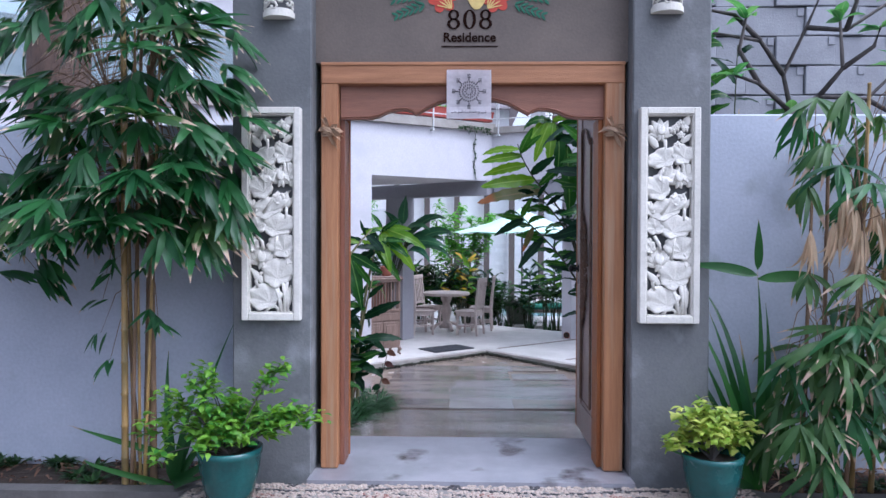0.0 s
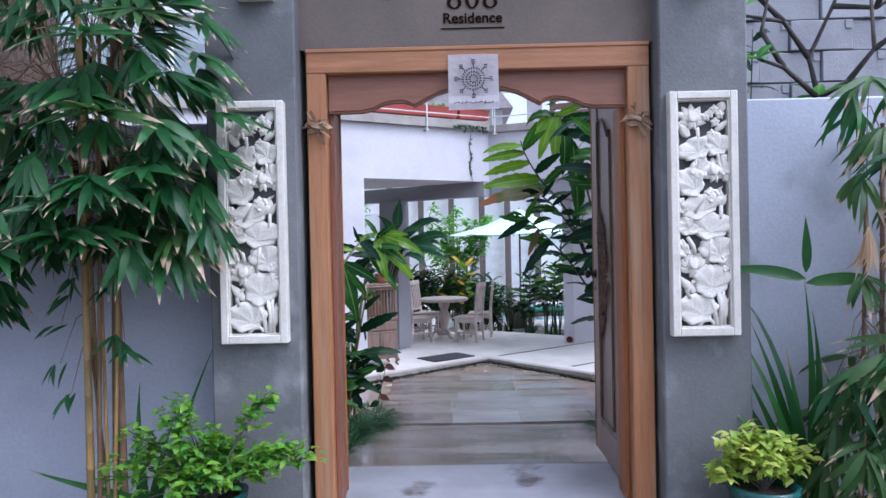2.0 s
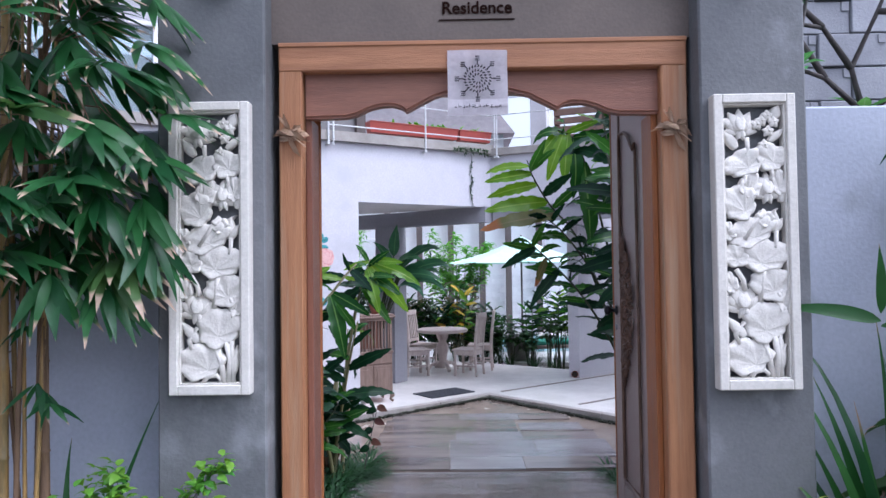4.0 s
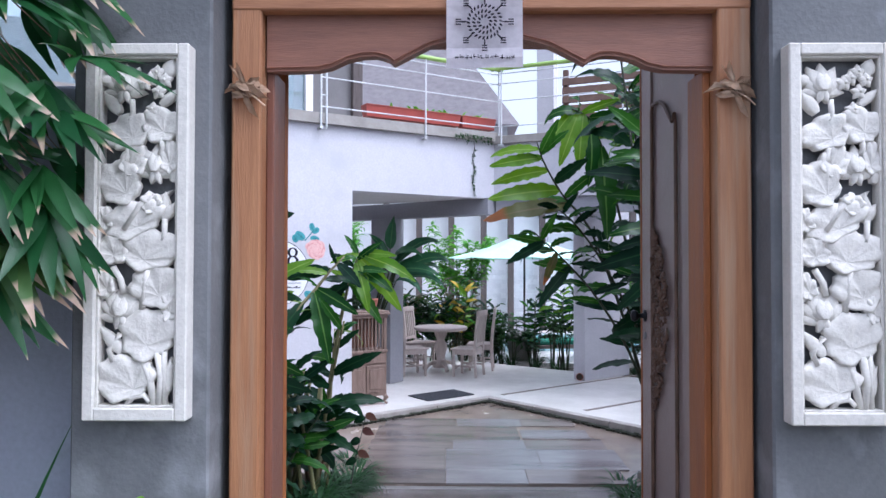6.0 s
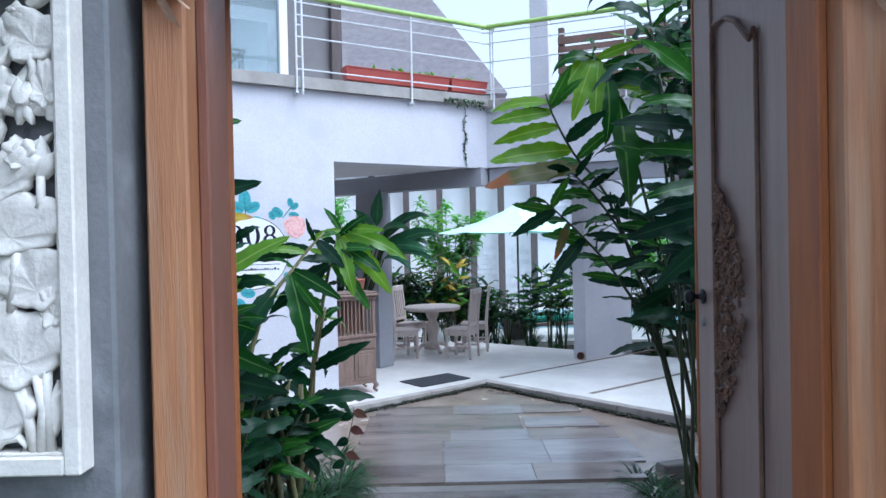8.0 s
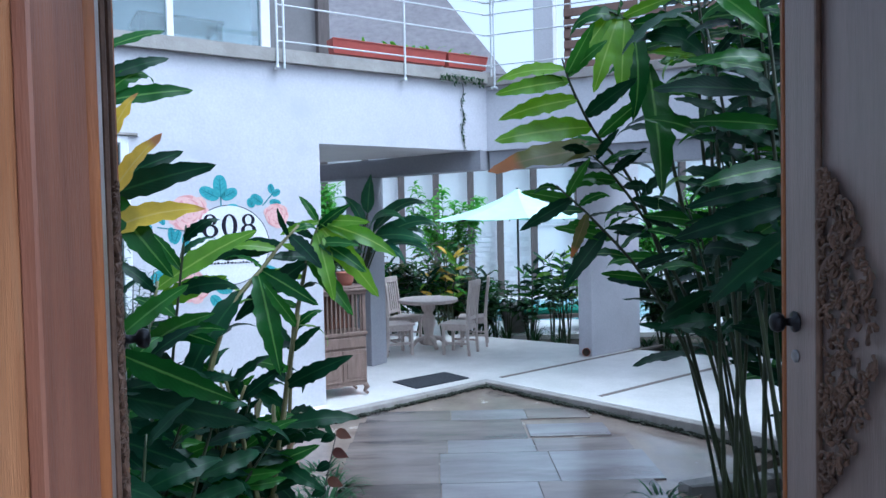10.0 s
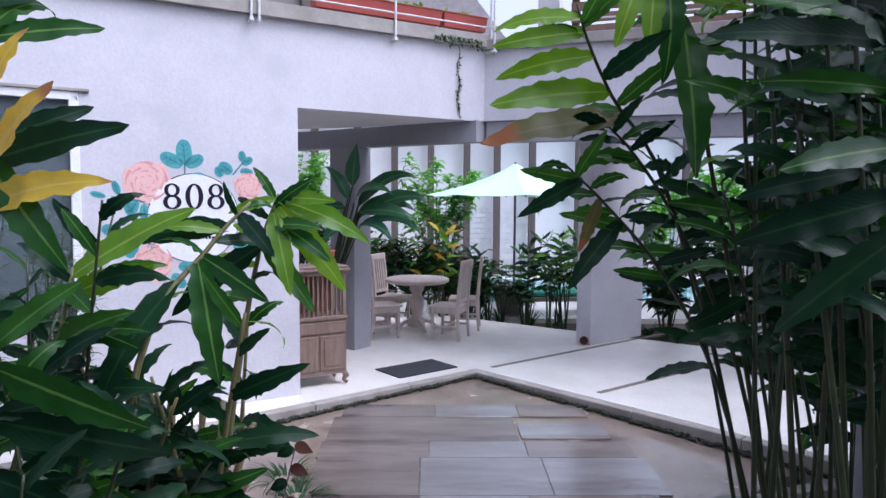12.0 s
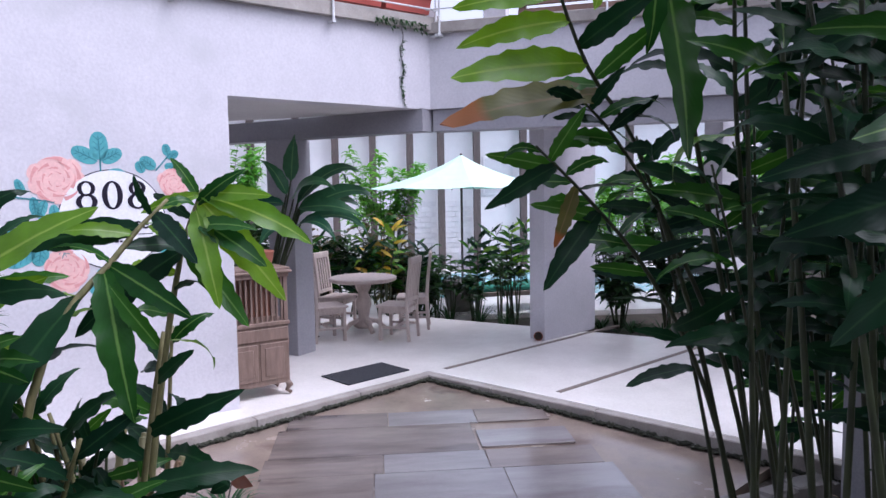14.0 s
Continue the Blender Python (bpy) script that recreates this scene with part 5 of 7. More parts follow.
# wrought-iron garden chair behind the cabinet
ir = thing("iron_garden_chair", "black wrought-iron garden chair with a round back", "chair", Matrix.Translation((-0.62, 13.75, TZ)) @ Matrix.Rotation(radians(70), 4, "Z"))
for sx in (-0.18, 0.18):
    for a, b in (((sx, -0.2, 0), (sx, 0.18, 0.46)), ((sx, 0.2, 0), (sx, -0.16, 0.46))):
        bm = bmesh.new()
        tube(bm, [a, b], 0.01, 6)
        part("leg", bm, M_IRON, ir)
bm = bmesh.new()
for k in range(6):
    box(bm, -0.2, 0.2, -0.18 + 0.06 * k, -0.14 + 0.06 * k, 0.455, 0.468)
part("seat", bm, M_IRON, ir)
bm = bmesh.new()
tube(bm, [(-0.19, 0.18, 0.46), (-0.2, 0.22, 0.78), (-0.1, 0.24, 0.93), (0.1, 0.24, 0.93), (0.2, 0.22, 0.78), (0.19, 0.18, 0.46)], 0.011, 6)
for rr in (0.10, 0.05):
    tube(bm, [(rr * math.cos(a * 0.42), 0.222, 0.72 + rr * math.sin(a * 0.42)) for a in range(16)], 0.008, 6)
part("backrest", bm, M_IRON, ir)

# door mat
bm = bmesh.new()
box(bm, -0.40, 0.40, -0.24, 0.24, TZ + 0.001, TZ + 0.014, 0.004)
solid("door_mat", bm, M_MAT, "charcoal rubber-backed door mat on the terrace floor", "mat", kind="thing",
      m=Matrix.Translation((0.27, 11.86, 0)) @ Matrix.Rotation(radians(38), 4, "Z"))

# small terracotta pots
def pot(name, label, m, r, h, material, group=""):
    p = thing(name, label, "pot", m, group)
    bm = bmesh.new()
    lathe(bm, [(r * 0.68, 0), (r * 0.82, h * 0.25), (r * 0.97, h * 0.65), (r, h * 0.85), (r * 1.04, h * 0.88), (r * 1.06, h), (r * 0.93, h), (r * 0.9, h * 0.86), (0.01, h * 0.85)], 32)
    part("vessel", bm, material, p, smooth=True)
    bm = bmesh.new()
    lathe(bm, [(r * 0.92, h * 0.8), (r * 0.92, h * 0.865), (0.01, h * 0.875)], 24)
    part("soil", bm, M_SOIL, p)
    return p


pot("flower_pot", "small terracotta pot on top of the cabinet", Matrix.Translation((-0.66, 11.30, TZ + 1.225)), 0.10, 0.15, M_TERRA)
pot("flower_pot", "small tipped terracotta pot beside the pier", Matrix.Translation((2.42, 13.22, TZ + 0.045)) @ Matrix.Rotation(radians(78), 4, "X"), 0.055, 0.11, M_TERRA)
pot("stone_planter", "grey stone planter with shrubs beside the pool", Matrix.Translation((1.75, 15.9, -0.58)), 0.27, 0.55, M_CONC)

# ---- pool garden beyond the terrace ----
bm = bmesh.new()
box(bm, 1.2, 9.0, 17.3, 21.2, -0.68, -0.56)
solid("water_pool", bm, M_WATER, "pale turquoise swimming pool", "water")
bm = bmesh.new()
for a, b, c, e in ((-6.0, 10.0, 15.45, 17.3), (-6.0, 1.2, 17.3, 22.0), (1.2, 10.0, 21.2, 22.0)):
    box(bm, a, b, c, e, -0.75, -0.54)
solid("pavement_pool", bm, M_TERRACE, "pale stone paving round the pool", "pavement")


def lounger(m, label):
    s = thing("sun_lounger", label, "lounger", m, "loungers by the pool")
    bm = bmesh.new()
    for yy in (-0.31, 0.31):
        box(bm, -0.95, 0.95, yy - 0.025, yy + 0.025, 0.26, 0.33, 0.005)
    for k in range(14):
        box(bm, -0.93 + 0.14 * k, -0.83 + 0.14 * k, -0.285, 0.285, 0.31, 0.33)
    part("frame", bm, M_TEAKGREY, s)
    for x in (-0.8, 0.75):
        for yy in (-0.3, 0.3):
            bm = bmesh.new()
            box(bm, x - 0.03, x + 0.03, yy - 0.028, yy + 0.028, 0, 0.27, 0.004)
            part("leg", bm, M_TEAKGREY, s)
    bm = bmesh.new()
    box(bm, -0.93, 0.42, -0.3, 0.3, 0.33, 0.42, 0.025)
    part("mattress", bm, M_CUSHION, s, "green cloth mattress")
    bm = bmesh.new()
    box(bm, 0.0, 0.62, -0.3, 0.3, 0.0, 0.09, 0.025, Matrix.Translation((0.42, 0, 0.34)) @ Matrix.Rotation(radians(-25), 4, "Y"))
    part("backrest", bm, M_CUSHION, s)
    return s


lg = lounger(Matrix.Translation((2.75, 15.95, -0.54)) @ Matrix.Rotation(radians(8), 4, "Z"), "teak sun lounger with a green cushion by the pool")

um = thing("garden_umbrella", "pale green canvas garden umbrella by the pool", "umbrella", Matrix.Translation((1.95, 17.0, -0.54)))
bm = bmesh.new()
lathe(bm, [(0.24, 0), (0.24, 0.06), (0.06, 0.09), (0.04, 0.25)], 20)
part("base", bm, M_CONC, um)
bm = bmesh.new()
tube(bm, [(0, 0, 0.06), (0, 0, 2.62)], 0.022, 10)
part("pole", bm, M_DARKWOOD, um)
R8, top, edge = 1.62, 2.60, 2.02
for k in range(8):
    bm = bmesh.new()
    a0, a1 = 2 * math.pi * k / 8, 2 * math.pi * (k + 1) / 8
    rows = []
    for i in range(7):
        s = i / 6
        z = top - (top - edge) * (s ** 0.85) - 0.05 * math.sin(math.pi * s)
        row = []
        for j in range(4):
            u = j / 3
            a = a0 + (a1 - a0) * u
            rr = R8 * s * (math.cos(math.pi / 8) / math.cos((u - 0.5) * math.pi / 4))
            row.append(bm.verts.new((rr * math.cos(a), rr * math.sin(a), z - 0.03 * s * math.sin(math.pi * u))))
        rows.append(row)
    for r0, r1 in zip(rows, rows[1:]):
        for j in range(3):
            q = (r0[j], r1[j], r1[j + 1], r0[j + 1])
            if rows[0] is r0 and j > 0:
                pass
            bm.faces.new(q)
    bmesh.ops.remove_doubles(bm, verts=bm.verts, dist=1e-5)
    bmesh.ops.solidify(bm, geom=bm.faces[:], thickness=0.004)
    part("canopy_panel", bm, M_CANOPY, um)
    bm = bmesh.new()
    tube(bm, [(0, 0, top - 0.08), (0.5 * R8 * math.cos(a0), 0.5 * R8 * math.sin(a0), top - 0.42), (0.98 * R8 * math.cos(a0), 0.98 * R8 * math.sin(a0), edge - 0.04)], 0.009, 6)
    part("rib", bm, M_DARKWOOD, um)

# far house beyond the pool: white walls between dark posts, shingle roof
fh = thing("house", "white house with dark posts and a grey shingle roof", "house", Matrix.Translation((0, 22.2, -0.6)))
bm = bmesh.new()
box(bm, -9.0, 11.0, 0.3, 0.5, 0, 4.1)
part("wall", bm, M_WHITEPAINT, fh)
for x in (-2.6, -1.5, -0.55, 0.38, 1.31, 2.09, 3.0, 4.2, 5.6, 7.0):
    bm = bmesh.new()
    box(bm, x - 0.085, x + 0.085, -0.02, 0.15, 0, 4.1, 0.006)
    part("post", bm, M_DARKWOOD, fh)
for x in (-2.05, 3.6, 4.9):
    bm = bmesh.new()
    box(bm, x - 0.42, x + 0.42, 0.26, 0.31, 1.9, 2.9, 0.01)
    win = part("window", bm, M_WHITEPAINT, fh)
    bm = bmesh.new()
    box(bm, x - 0.36, x + 0.36, 0.245, 0.26, 1.96, 2.84)
    part("pane", bm, M_BLIND, win, "pale blind behind the pane")
bm = bmesh.new()
box(bm, -9.5, 11.5, -0.12, 0.6, 4.1, 4.25)
part("eave", bm, M_DARKWOOD, fh)
bm = bmesh.new()
rv = [bm.verts.new(p) for p in ((-9.5, -0.4, 5.9), (2.3, -0.4, 5.9), (0.0, 3.6, 10.2), (-9.5, 3.6, 10.2), (2.3, 8.0, 5.9), (-9.5, 8.0, 5.9))]
bm.faces.new((rv[0], rv[1], rv[2], rv[3]))
bm.faces.new((rv[1], rv[4], rv[2]))
bm.faces.new((rv[3], rv[2], rv[4], rv[5]))
bmesh.ops.solidify(bm, geom=bm.faces[:], thickness=0.12)
roof = part("roof", bm, M_ROOF, fh, "grey shingle roof")
bm = bmesh.new()
box(bm, -9.0, 2.0, 0.1, 7.4, 4.25, 5.95)
part("upper_wall", bm, M_WHITEWALL, fh)
# boundary walls that close the yard
for nm, a in (("wall_boundary_west", (-9.2, -9.0, -8.0, 24.0)), ("wall_boundary_east", (11.0, 11.2, 4.7, 24.0)), ("wall_boundary_north", (-9.0, 11.0, 31.0, 31.2))):
    bm = bmesh.new()
    box(bm, *a, -0.8, 3.2)
    solid(nm, bm, M_WHITEWALL, "plain pale boundary wall", "wall")
bm = bmesh.new()
box(bm, -9.0, 9.2, -7.2, -7.0, -0.2, 3.4)
solid("wall_boundary_south", bm, M_BLUEWALL, "plain wall across the lane", "wall")
# garden statue niche: white urn on a plinth
urn = thing("stone_urn", "pale stone urn on a plinth beyond the table", "urn", Matrix.Translation((0.72, 17.0, -0.54)))
bm = bmesh.new()
lathe(bm, [(0.16, 0), (0.17, 0.1), (0.12, 0.16), (0.18, 0.4), (0.20, 0.6), (0.13, 0.85), (0.12, 0.95), (0.22, 1.02), (0.24, 1.06), (0.10, 1.07)], 28)
part("vessel", bm, M_STONE, urn, smooth=True)


# ---- plants ----
def variants(name, material, shapes):
    out = []
    for i, kw in enumerate(shapes):
        bm = bmesh.new()
        blade(bm, Matrix(), 1.0, **kw)
        me = leaf_mesh(name, bm, material)
        out.append(me)
    return out


GSHAPES = [dict(width=0.22, droop=0.3, fold=0.3, nseg=15, wave=0.08, taper=0.85, phase=0.0, full=0.72, sag=0.08), dict(width=0.23, droop=0.6, fold=0.25, nseg=15, wave=0.10, taper=0.85, twist=0.7, phase=2.0, full=0.78, sag=0.12),
           dict(width=0.23, droop=0.12, fold=0.22, nseg=15, wave=0.07, taper=0.82, phase=4.0, full=0.68, sag=0.03), dict(width=0.24, droop=0.9, fold=0.2, nseg=15, wave=0.11, taper=0.85, twist=-0.6, phase=1.0, full=0.8, sag=0.16)]


def facing(p, direction, normal, roll=0.0):
    """A matrix at p whose +Y runs along direction and whose +Z leans towards normal."""
    y = Vector(direction).normalized()
    x = y.cross(Vector(normal))
    if x.length < 1e-3:
        x = y.cross(Vector((0, 0, 1)))
    x.normalize()
    z = x.cross(y)
    m = Matrix((x, y, z)).transposed().to_4x4()
    m.translation = p
    return m @ Matrix.Rotation(roll, 4, "Y")
GLEAF = {k: variants("ginger_leaf", m, GSHAPES) for k, m in (("g", L_GINGER), ("d", L_GINGERSHADE), ("y", L_GINGERY), ("l", L_GINGERL), ("b", L_GINGERB))}


def curve_through(pts, n=16):
    """Points along a smooth line through pts, evenly spaced in its parameter."""
    q = [pts[0] * 2 - pts[1], *pts, pts[-1] * 2 - pts[-2]]
    out = []
    for k in range(n + 1):
        u = k / n * (len(pts) - 1)
        i = min(len(pts) - 2, int(u))
        t = u - i
        a, b, c, d = q[i:i + 4]
        out.append(0.5 * (2 * b + (c - a) * t + (2 * a - 5 * b + 4 * c - d) * t * t + (3 * b - a - 3 * c + d) * t ** 3))
    return out


def ginger(name, label, base, stems, seed, stem_mat=None, category="plant", thick=0.014):
    """A clump: each stem arches from its foot to its tip and carries two ranks of leaves, each leaf a piece of its own.
    stems: (foot or points, tip, leaves, leaf length, mix of leaf kinds, first leaf along the stem[, large leaves])
    large leaves: (place along the stem, tip, kind)"""
    r = random.Random(seed)
    B = Vector(base)
    c = thing(name, label, category, Matrix.Translation(B))
    for foot, tip, n, ln, mix, first, *large in stems:
        if tip is None:
            pts = curve_through([Vector(p) - B for p in foot])
        else:
            f, t = Vector(foot) - B, Vector(tip) - B
            mid = f.lerp(t, 0.5) + Vector((f.x - t.x, f.y - t.y, 0)) * 0.18
            pts = [(1 - k / 16) ** 2 * f + 2 * k / 16 * (1 - k / 16) * mid + (k / 16) ** 2 * t for k in range(17)]
        bm = bmesh.new()
        tube(bm, pts, [thick * (1 - 0.64 * k / 16) for k in range(17)], 7)
        st = part("stem", bm, stem_mat or M_GSTEM, c, smooth=True)
        az = r.uniform(-0.6, 0.6)
        h = Vector((math.cos(az), math.sin(az), 0))

        def on_stem(s):
            i = min(15, int(s * 16))
            return pts[i].lerp(pts[i + 1], s * 16 - i), (pts[i + 1] - pts[i]).normalized()

        for k in range(n):
            s = first + (1 - first) * (k + 0.5 * r.random()) / n
            p, d = on_stem(s)
            side = 1 if k % 2 else -1
            flat = r.random() < 0.45
            out = h * side * r.uniform(0.7, 1.1) + d * r.uniform(-0.1, 0.6) + Vector((r.uniform(-0.3, 0.3), r.uniform(-0.8, 0.6), r.uniform(-0.45, 0.3)))
            if flat:
                out = h * side + d * r.uniform(0.15, 0.75) + Vector((0, r.uniform(-0.2, 0.1), r.uniform(-0.1, 0.1)))
            if k >= n - 2:
                out = d * 0.6 + h * side * 0.6 + Vector((0, -0.2, 0.1))
            L = ln * r.uniform(0.7, 1.15) * (0.75 + 0.5 * math.sin(math.pi * min(1, 0.25 + 0.7 * (s - first) / (1 - first))))
            lf = new("leaf", r.choice(GLEAF[r.choice(mix)]))
            lf.parent = st
            nrm = (r.uniform(-0.2, 0.2), -1.0, r.uniform(0.1, 0.6)) if flat else (r.uniform(-0.7, 0.7), r.uniform(-1.0, 0.2), r.uniform(0.3, 1.0))
            lm = facing(p, out, nrm, r.uniform(-0.3, 0.3))
            lf.matrix_basis = lm @ Matrix.Diagonal((L * (-1 if lm.col[0].z > 0 else 1), L, L, 1))
        for s, end, kind in (large[0] if large else ()):
            p, d = on_stem(s)
            out = Vector(end) - B - p
            L = out.length * 1.04
            lf = new("leaf", GLEAF[kind][2 if r.random() < 0.7 else 0])
            lf.parent = st
            lm = facing(p, out + Vector((0, 0, 0.08 * L)), (r.uniform(-0.15, 0.15), -1.0, r.uniform(0.2, 0.5)), r.uniform(-0.25, 0.25))
            lf.matrix_basis = lm @ Matrix.Diagonal((L * (-1 if lm.col[0].z > 0 else 1), L, L, 1))
    return c


M_GLAZE = mat("brown_grey_glaze", (0.13, 0.095, 0.085), (0.05, 0.038, 0.034), 0.3, 9, 0.1, 60, rough2=0.12)
M_GSTEMY = mat("olive_ginger_cane", (0.22, 0.20, 0.085), (0.11, 0.105, 0.045), 0.5, 8, 0.15, 40, stretch=(4, 4, 1))
L_RED = leaf_mat("reddish_young_leaf", (0.07, 0.025, 0.02), (0.11, 0.05, 0.03), None, 0.8, 0.35, 0.2)
M_GSTEM = mat("ginger_stem", (0.045, 0.062, 0.022), (0.022, 0.028, 0.014), 0.45, 8, 0.1, 40, stretch=(4, 4, 1))


def clump(x0, x1, y0, y1, zt0, zt1, lean, n, seed, leaves=12, ln=0.36, mix="ggd", first=0.35):
    r = random.Random(seed)
    out = []
    for k in range(n):
        fx, fy = r.uniform(x0, x1), r.uniform(y0, y1)
        tip = (fx + lean[0] + r.uniform(-0.35, 0.35), fy + lean[1] + r.uniform(-0.3, 0.3), r.uniform(zt0, zt1))
        out.append(((fx, fy, gz(fy) - 0.07), tip, leaves + r.randrange(-2, 3), ln * r.uniform(0.85, 1.15), mix, first + r.uniform(-0.08, 0.08)))
    return out


# left bed
G = gz(7.4) - 0.08
ginger("ginger_plant", "leafy green ginger clump beside the mural wall", (-0.75, 7.4, G),
       [([(-0.64, 7.45, G), (-0.51, 7.5, 0.5), (-0.39, 7.5, 1.15), (-0.29, 7.5, 1.44)], None, 11, 0.25, "gdlgl", 0.4,
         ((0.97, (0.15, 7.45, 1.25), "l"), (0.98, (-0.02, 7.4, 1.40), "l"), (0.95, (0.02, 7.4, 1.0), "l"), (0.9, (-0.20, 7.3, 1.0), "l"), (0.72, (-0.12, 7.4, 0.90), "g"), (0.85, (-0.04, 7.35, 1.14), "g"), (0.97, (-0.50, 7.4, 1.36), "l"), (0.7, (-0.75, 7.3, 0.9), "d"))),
        ([(-1.0, 6.95, G), (-0.79, 7.1, 0.77), (-0.56, 7.3, 1.2), (-0.40, 7.4, 1.40)], None, 10, 0.24, "dgdl", 0.35,
         ((0.62, (-0.28, 7.1, 0.98), "g"), (0.8, (-0.93, 7.2, 1.22), "d"), (0.6, (-0.42, 6.95, 0.70), "g"), (0.9, (-0.25, 7.15, 1.18), "d"), (0.5, (-0.95, 6.9, 0.62), "d"))),
        ([(-1.2, 6.95, G), (-1.17, 7.05, 0.5), (-1.10, 7.15, 1.12)], None, 7, 0.30, "gdd", 0.45,
         ((0.97, (-0.60, 7.15, 1.37), "l"), (0.9, (-0.72, 7.0, 1.12), "l"), (0.8, (-0.75, 6.9, 0.82), "g"), (0.7, (-0.80, 6.8, 0.98), "g")))]
       + clump(-1.15, -0.55, 7.2, 8.0, 0.3, 0.95, (0.08, -0.1), 11, 21, 7, 0.28, "dgdd", 0.4), 21, M_GSTEMY, thick=0.02)
G = gz(6.4) - 0.08
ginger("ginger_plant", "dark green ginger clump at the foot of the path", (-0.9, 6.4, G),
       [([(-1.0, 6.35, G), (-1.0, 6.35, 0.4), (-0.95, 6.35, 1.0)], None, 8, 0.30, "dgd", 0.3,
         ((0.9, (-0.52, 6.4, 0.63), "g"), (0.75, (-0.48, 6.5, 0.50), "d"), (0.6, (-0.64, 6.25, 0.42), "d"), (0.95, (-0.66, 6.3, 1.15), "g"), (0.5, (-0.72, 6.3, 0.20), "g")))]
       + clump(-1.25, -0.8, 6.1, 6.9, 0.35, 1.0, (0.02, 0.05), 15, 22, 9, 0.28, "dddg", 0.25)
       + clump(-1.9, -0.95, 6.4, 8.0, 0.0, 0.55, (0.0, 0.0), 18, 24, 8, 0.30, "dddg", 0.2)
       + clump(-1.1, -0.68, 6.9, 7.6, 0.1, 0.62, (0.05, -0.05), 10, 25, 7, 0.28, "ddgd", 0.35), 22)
ginger("ginger_plant", "ginger clump with yellowing leaves inside the gate", (-1.15, 6.5, G),
       [([(-1.22, 6.45, G), (-1.14, 6.5, 1.0), (-1.10, 6.58, 1.65), (-1.08, 6.6, 2.25)], None, 5, 0.28, "gd", 0.5,
         ((0.66, (-0.98, 6.5, 2.0), "y"), (0.56, (-0.80, 6.4, 1.78), "y"), (0.5, (-0.66, 6.4, 1.51), "y"), (0.6, (-0.61, 6.53, 1.65), "d"), (0.97, (-0.86, 6.7, 2.30), "g"), (0.9, (-0.84, 6.7, 2.17), "d"), (0.84, (-0.74, 6.7, 2.02), "g"), (0.62, (-0.77, 6.4, 1.2), "g"), (0.8, (-1.02, 6.4, 1.98), "l")))]
       + clump(-1.7, -1.1, 6.2, 7.2, 0.7, 1.9, (0.0, 0.05), 10, 23, 9, 0.30, "gdd", 0.4), 23)
# right bed
G = gz(7.5) - 0.08
ginger("ginger_plant", "tall arching ginger with glossy leaves over the path", (2.1, 7.5, G),
       [([(2.15, 7.6, G), (1.87, 7.5, 0.53), (1.71, 7.42, 0.99), (1.47, 7.36, 1.60), (1.24, 7.2, 1.84), (1.08, 7.02, 2.05), (1.02, 6.98, 2.2)], None, 6, 0.28, "dgd", 0.45,
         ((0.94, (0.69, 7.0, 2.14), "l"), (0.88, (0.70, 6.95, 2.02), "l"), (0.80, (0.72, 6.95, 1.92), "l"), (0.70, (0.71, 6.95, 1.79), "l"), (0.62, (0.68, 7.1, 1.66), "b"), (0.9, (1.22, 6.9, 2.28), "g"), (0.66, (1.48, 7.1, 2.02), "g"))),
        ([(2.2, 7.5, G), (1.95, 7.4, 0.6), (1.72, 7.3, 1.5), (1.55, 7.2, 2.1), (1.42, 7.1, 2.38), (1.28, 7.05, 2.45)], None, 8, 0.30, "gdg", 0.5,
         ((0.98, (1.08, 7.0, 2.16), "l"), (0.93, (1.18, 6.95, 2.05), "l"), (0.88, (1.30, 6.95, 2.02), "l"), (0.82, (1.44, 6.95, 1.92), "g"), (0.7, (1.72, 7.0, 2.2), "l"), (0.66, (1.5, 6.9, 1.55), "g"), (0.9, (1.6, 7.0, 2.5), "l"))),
        ([(2.25, 7.4, G), (2.0, 7.3, 0.7), (1.82, 7.2, 1.6), (1.74, 7.1, 2.3), (1.68, 7.05, 2.6)], None, 16, 0.32, "gdgl", 0.42),
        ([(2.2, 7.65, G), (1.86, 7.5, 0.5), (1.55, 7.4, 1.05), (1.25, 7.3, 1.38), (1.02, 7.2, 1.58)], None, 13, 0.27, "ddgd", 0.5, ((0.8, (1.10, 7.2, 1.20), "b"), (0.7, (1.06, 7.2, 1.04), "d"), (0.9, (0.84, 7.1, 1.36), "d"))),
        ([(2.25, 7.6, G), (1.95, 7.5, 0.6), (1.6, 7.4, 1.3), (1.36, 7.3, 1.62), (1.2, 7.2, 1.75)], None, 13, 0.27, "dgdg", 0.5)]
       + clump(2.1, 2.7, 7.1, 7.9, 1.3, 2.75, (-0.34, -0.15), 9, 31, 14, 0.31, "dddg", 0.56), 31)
G = gz(6.3) - 0.08
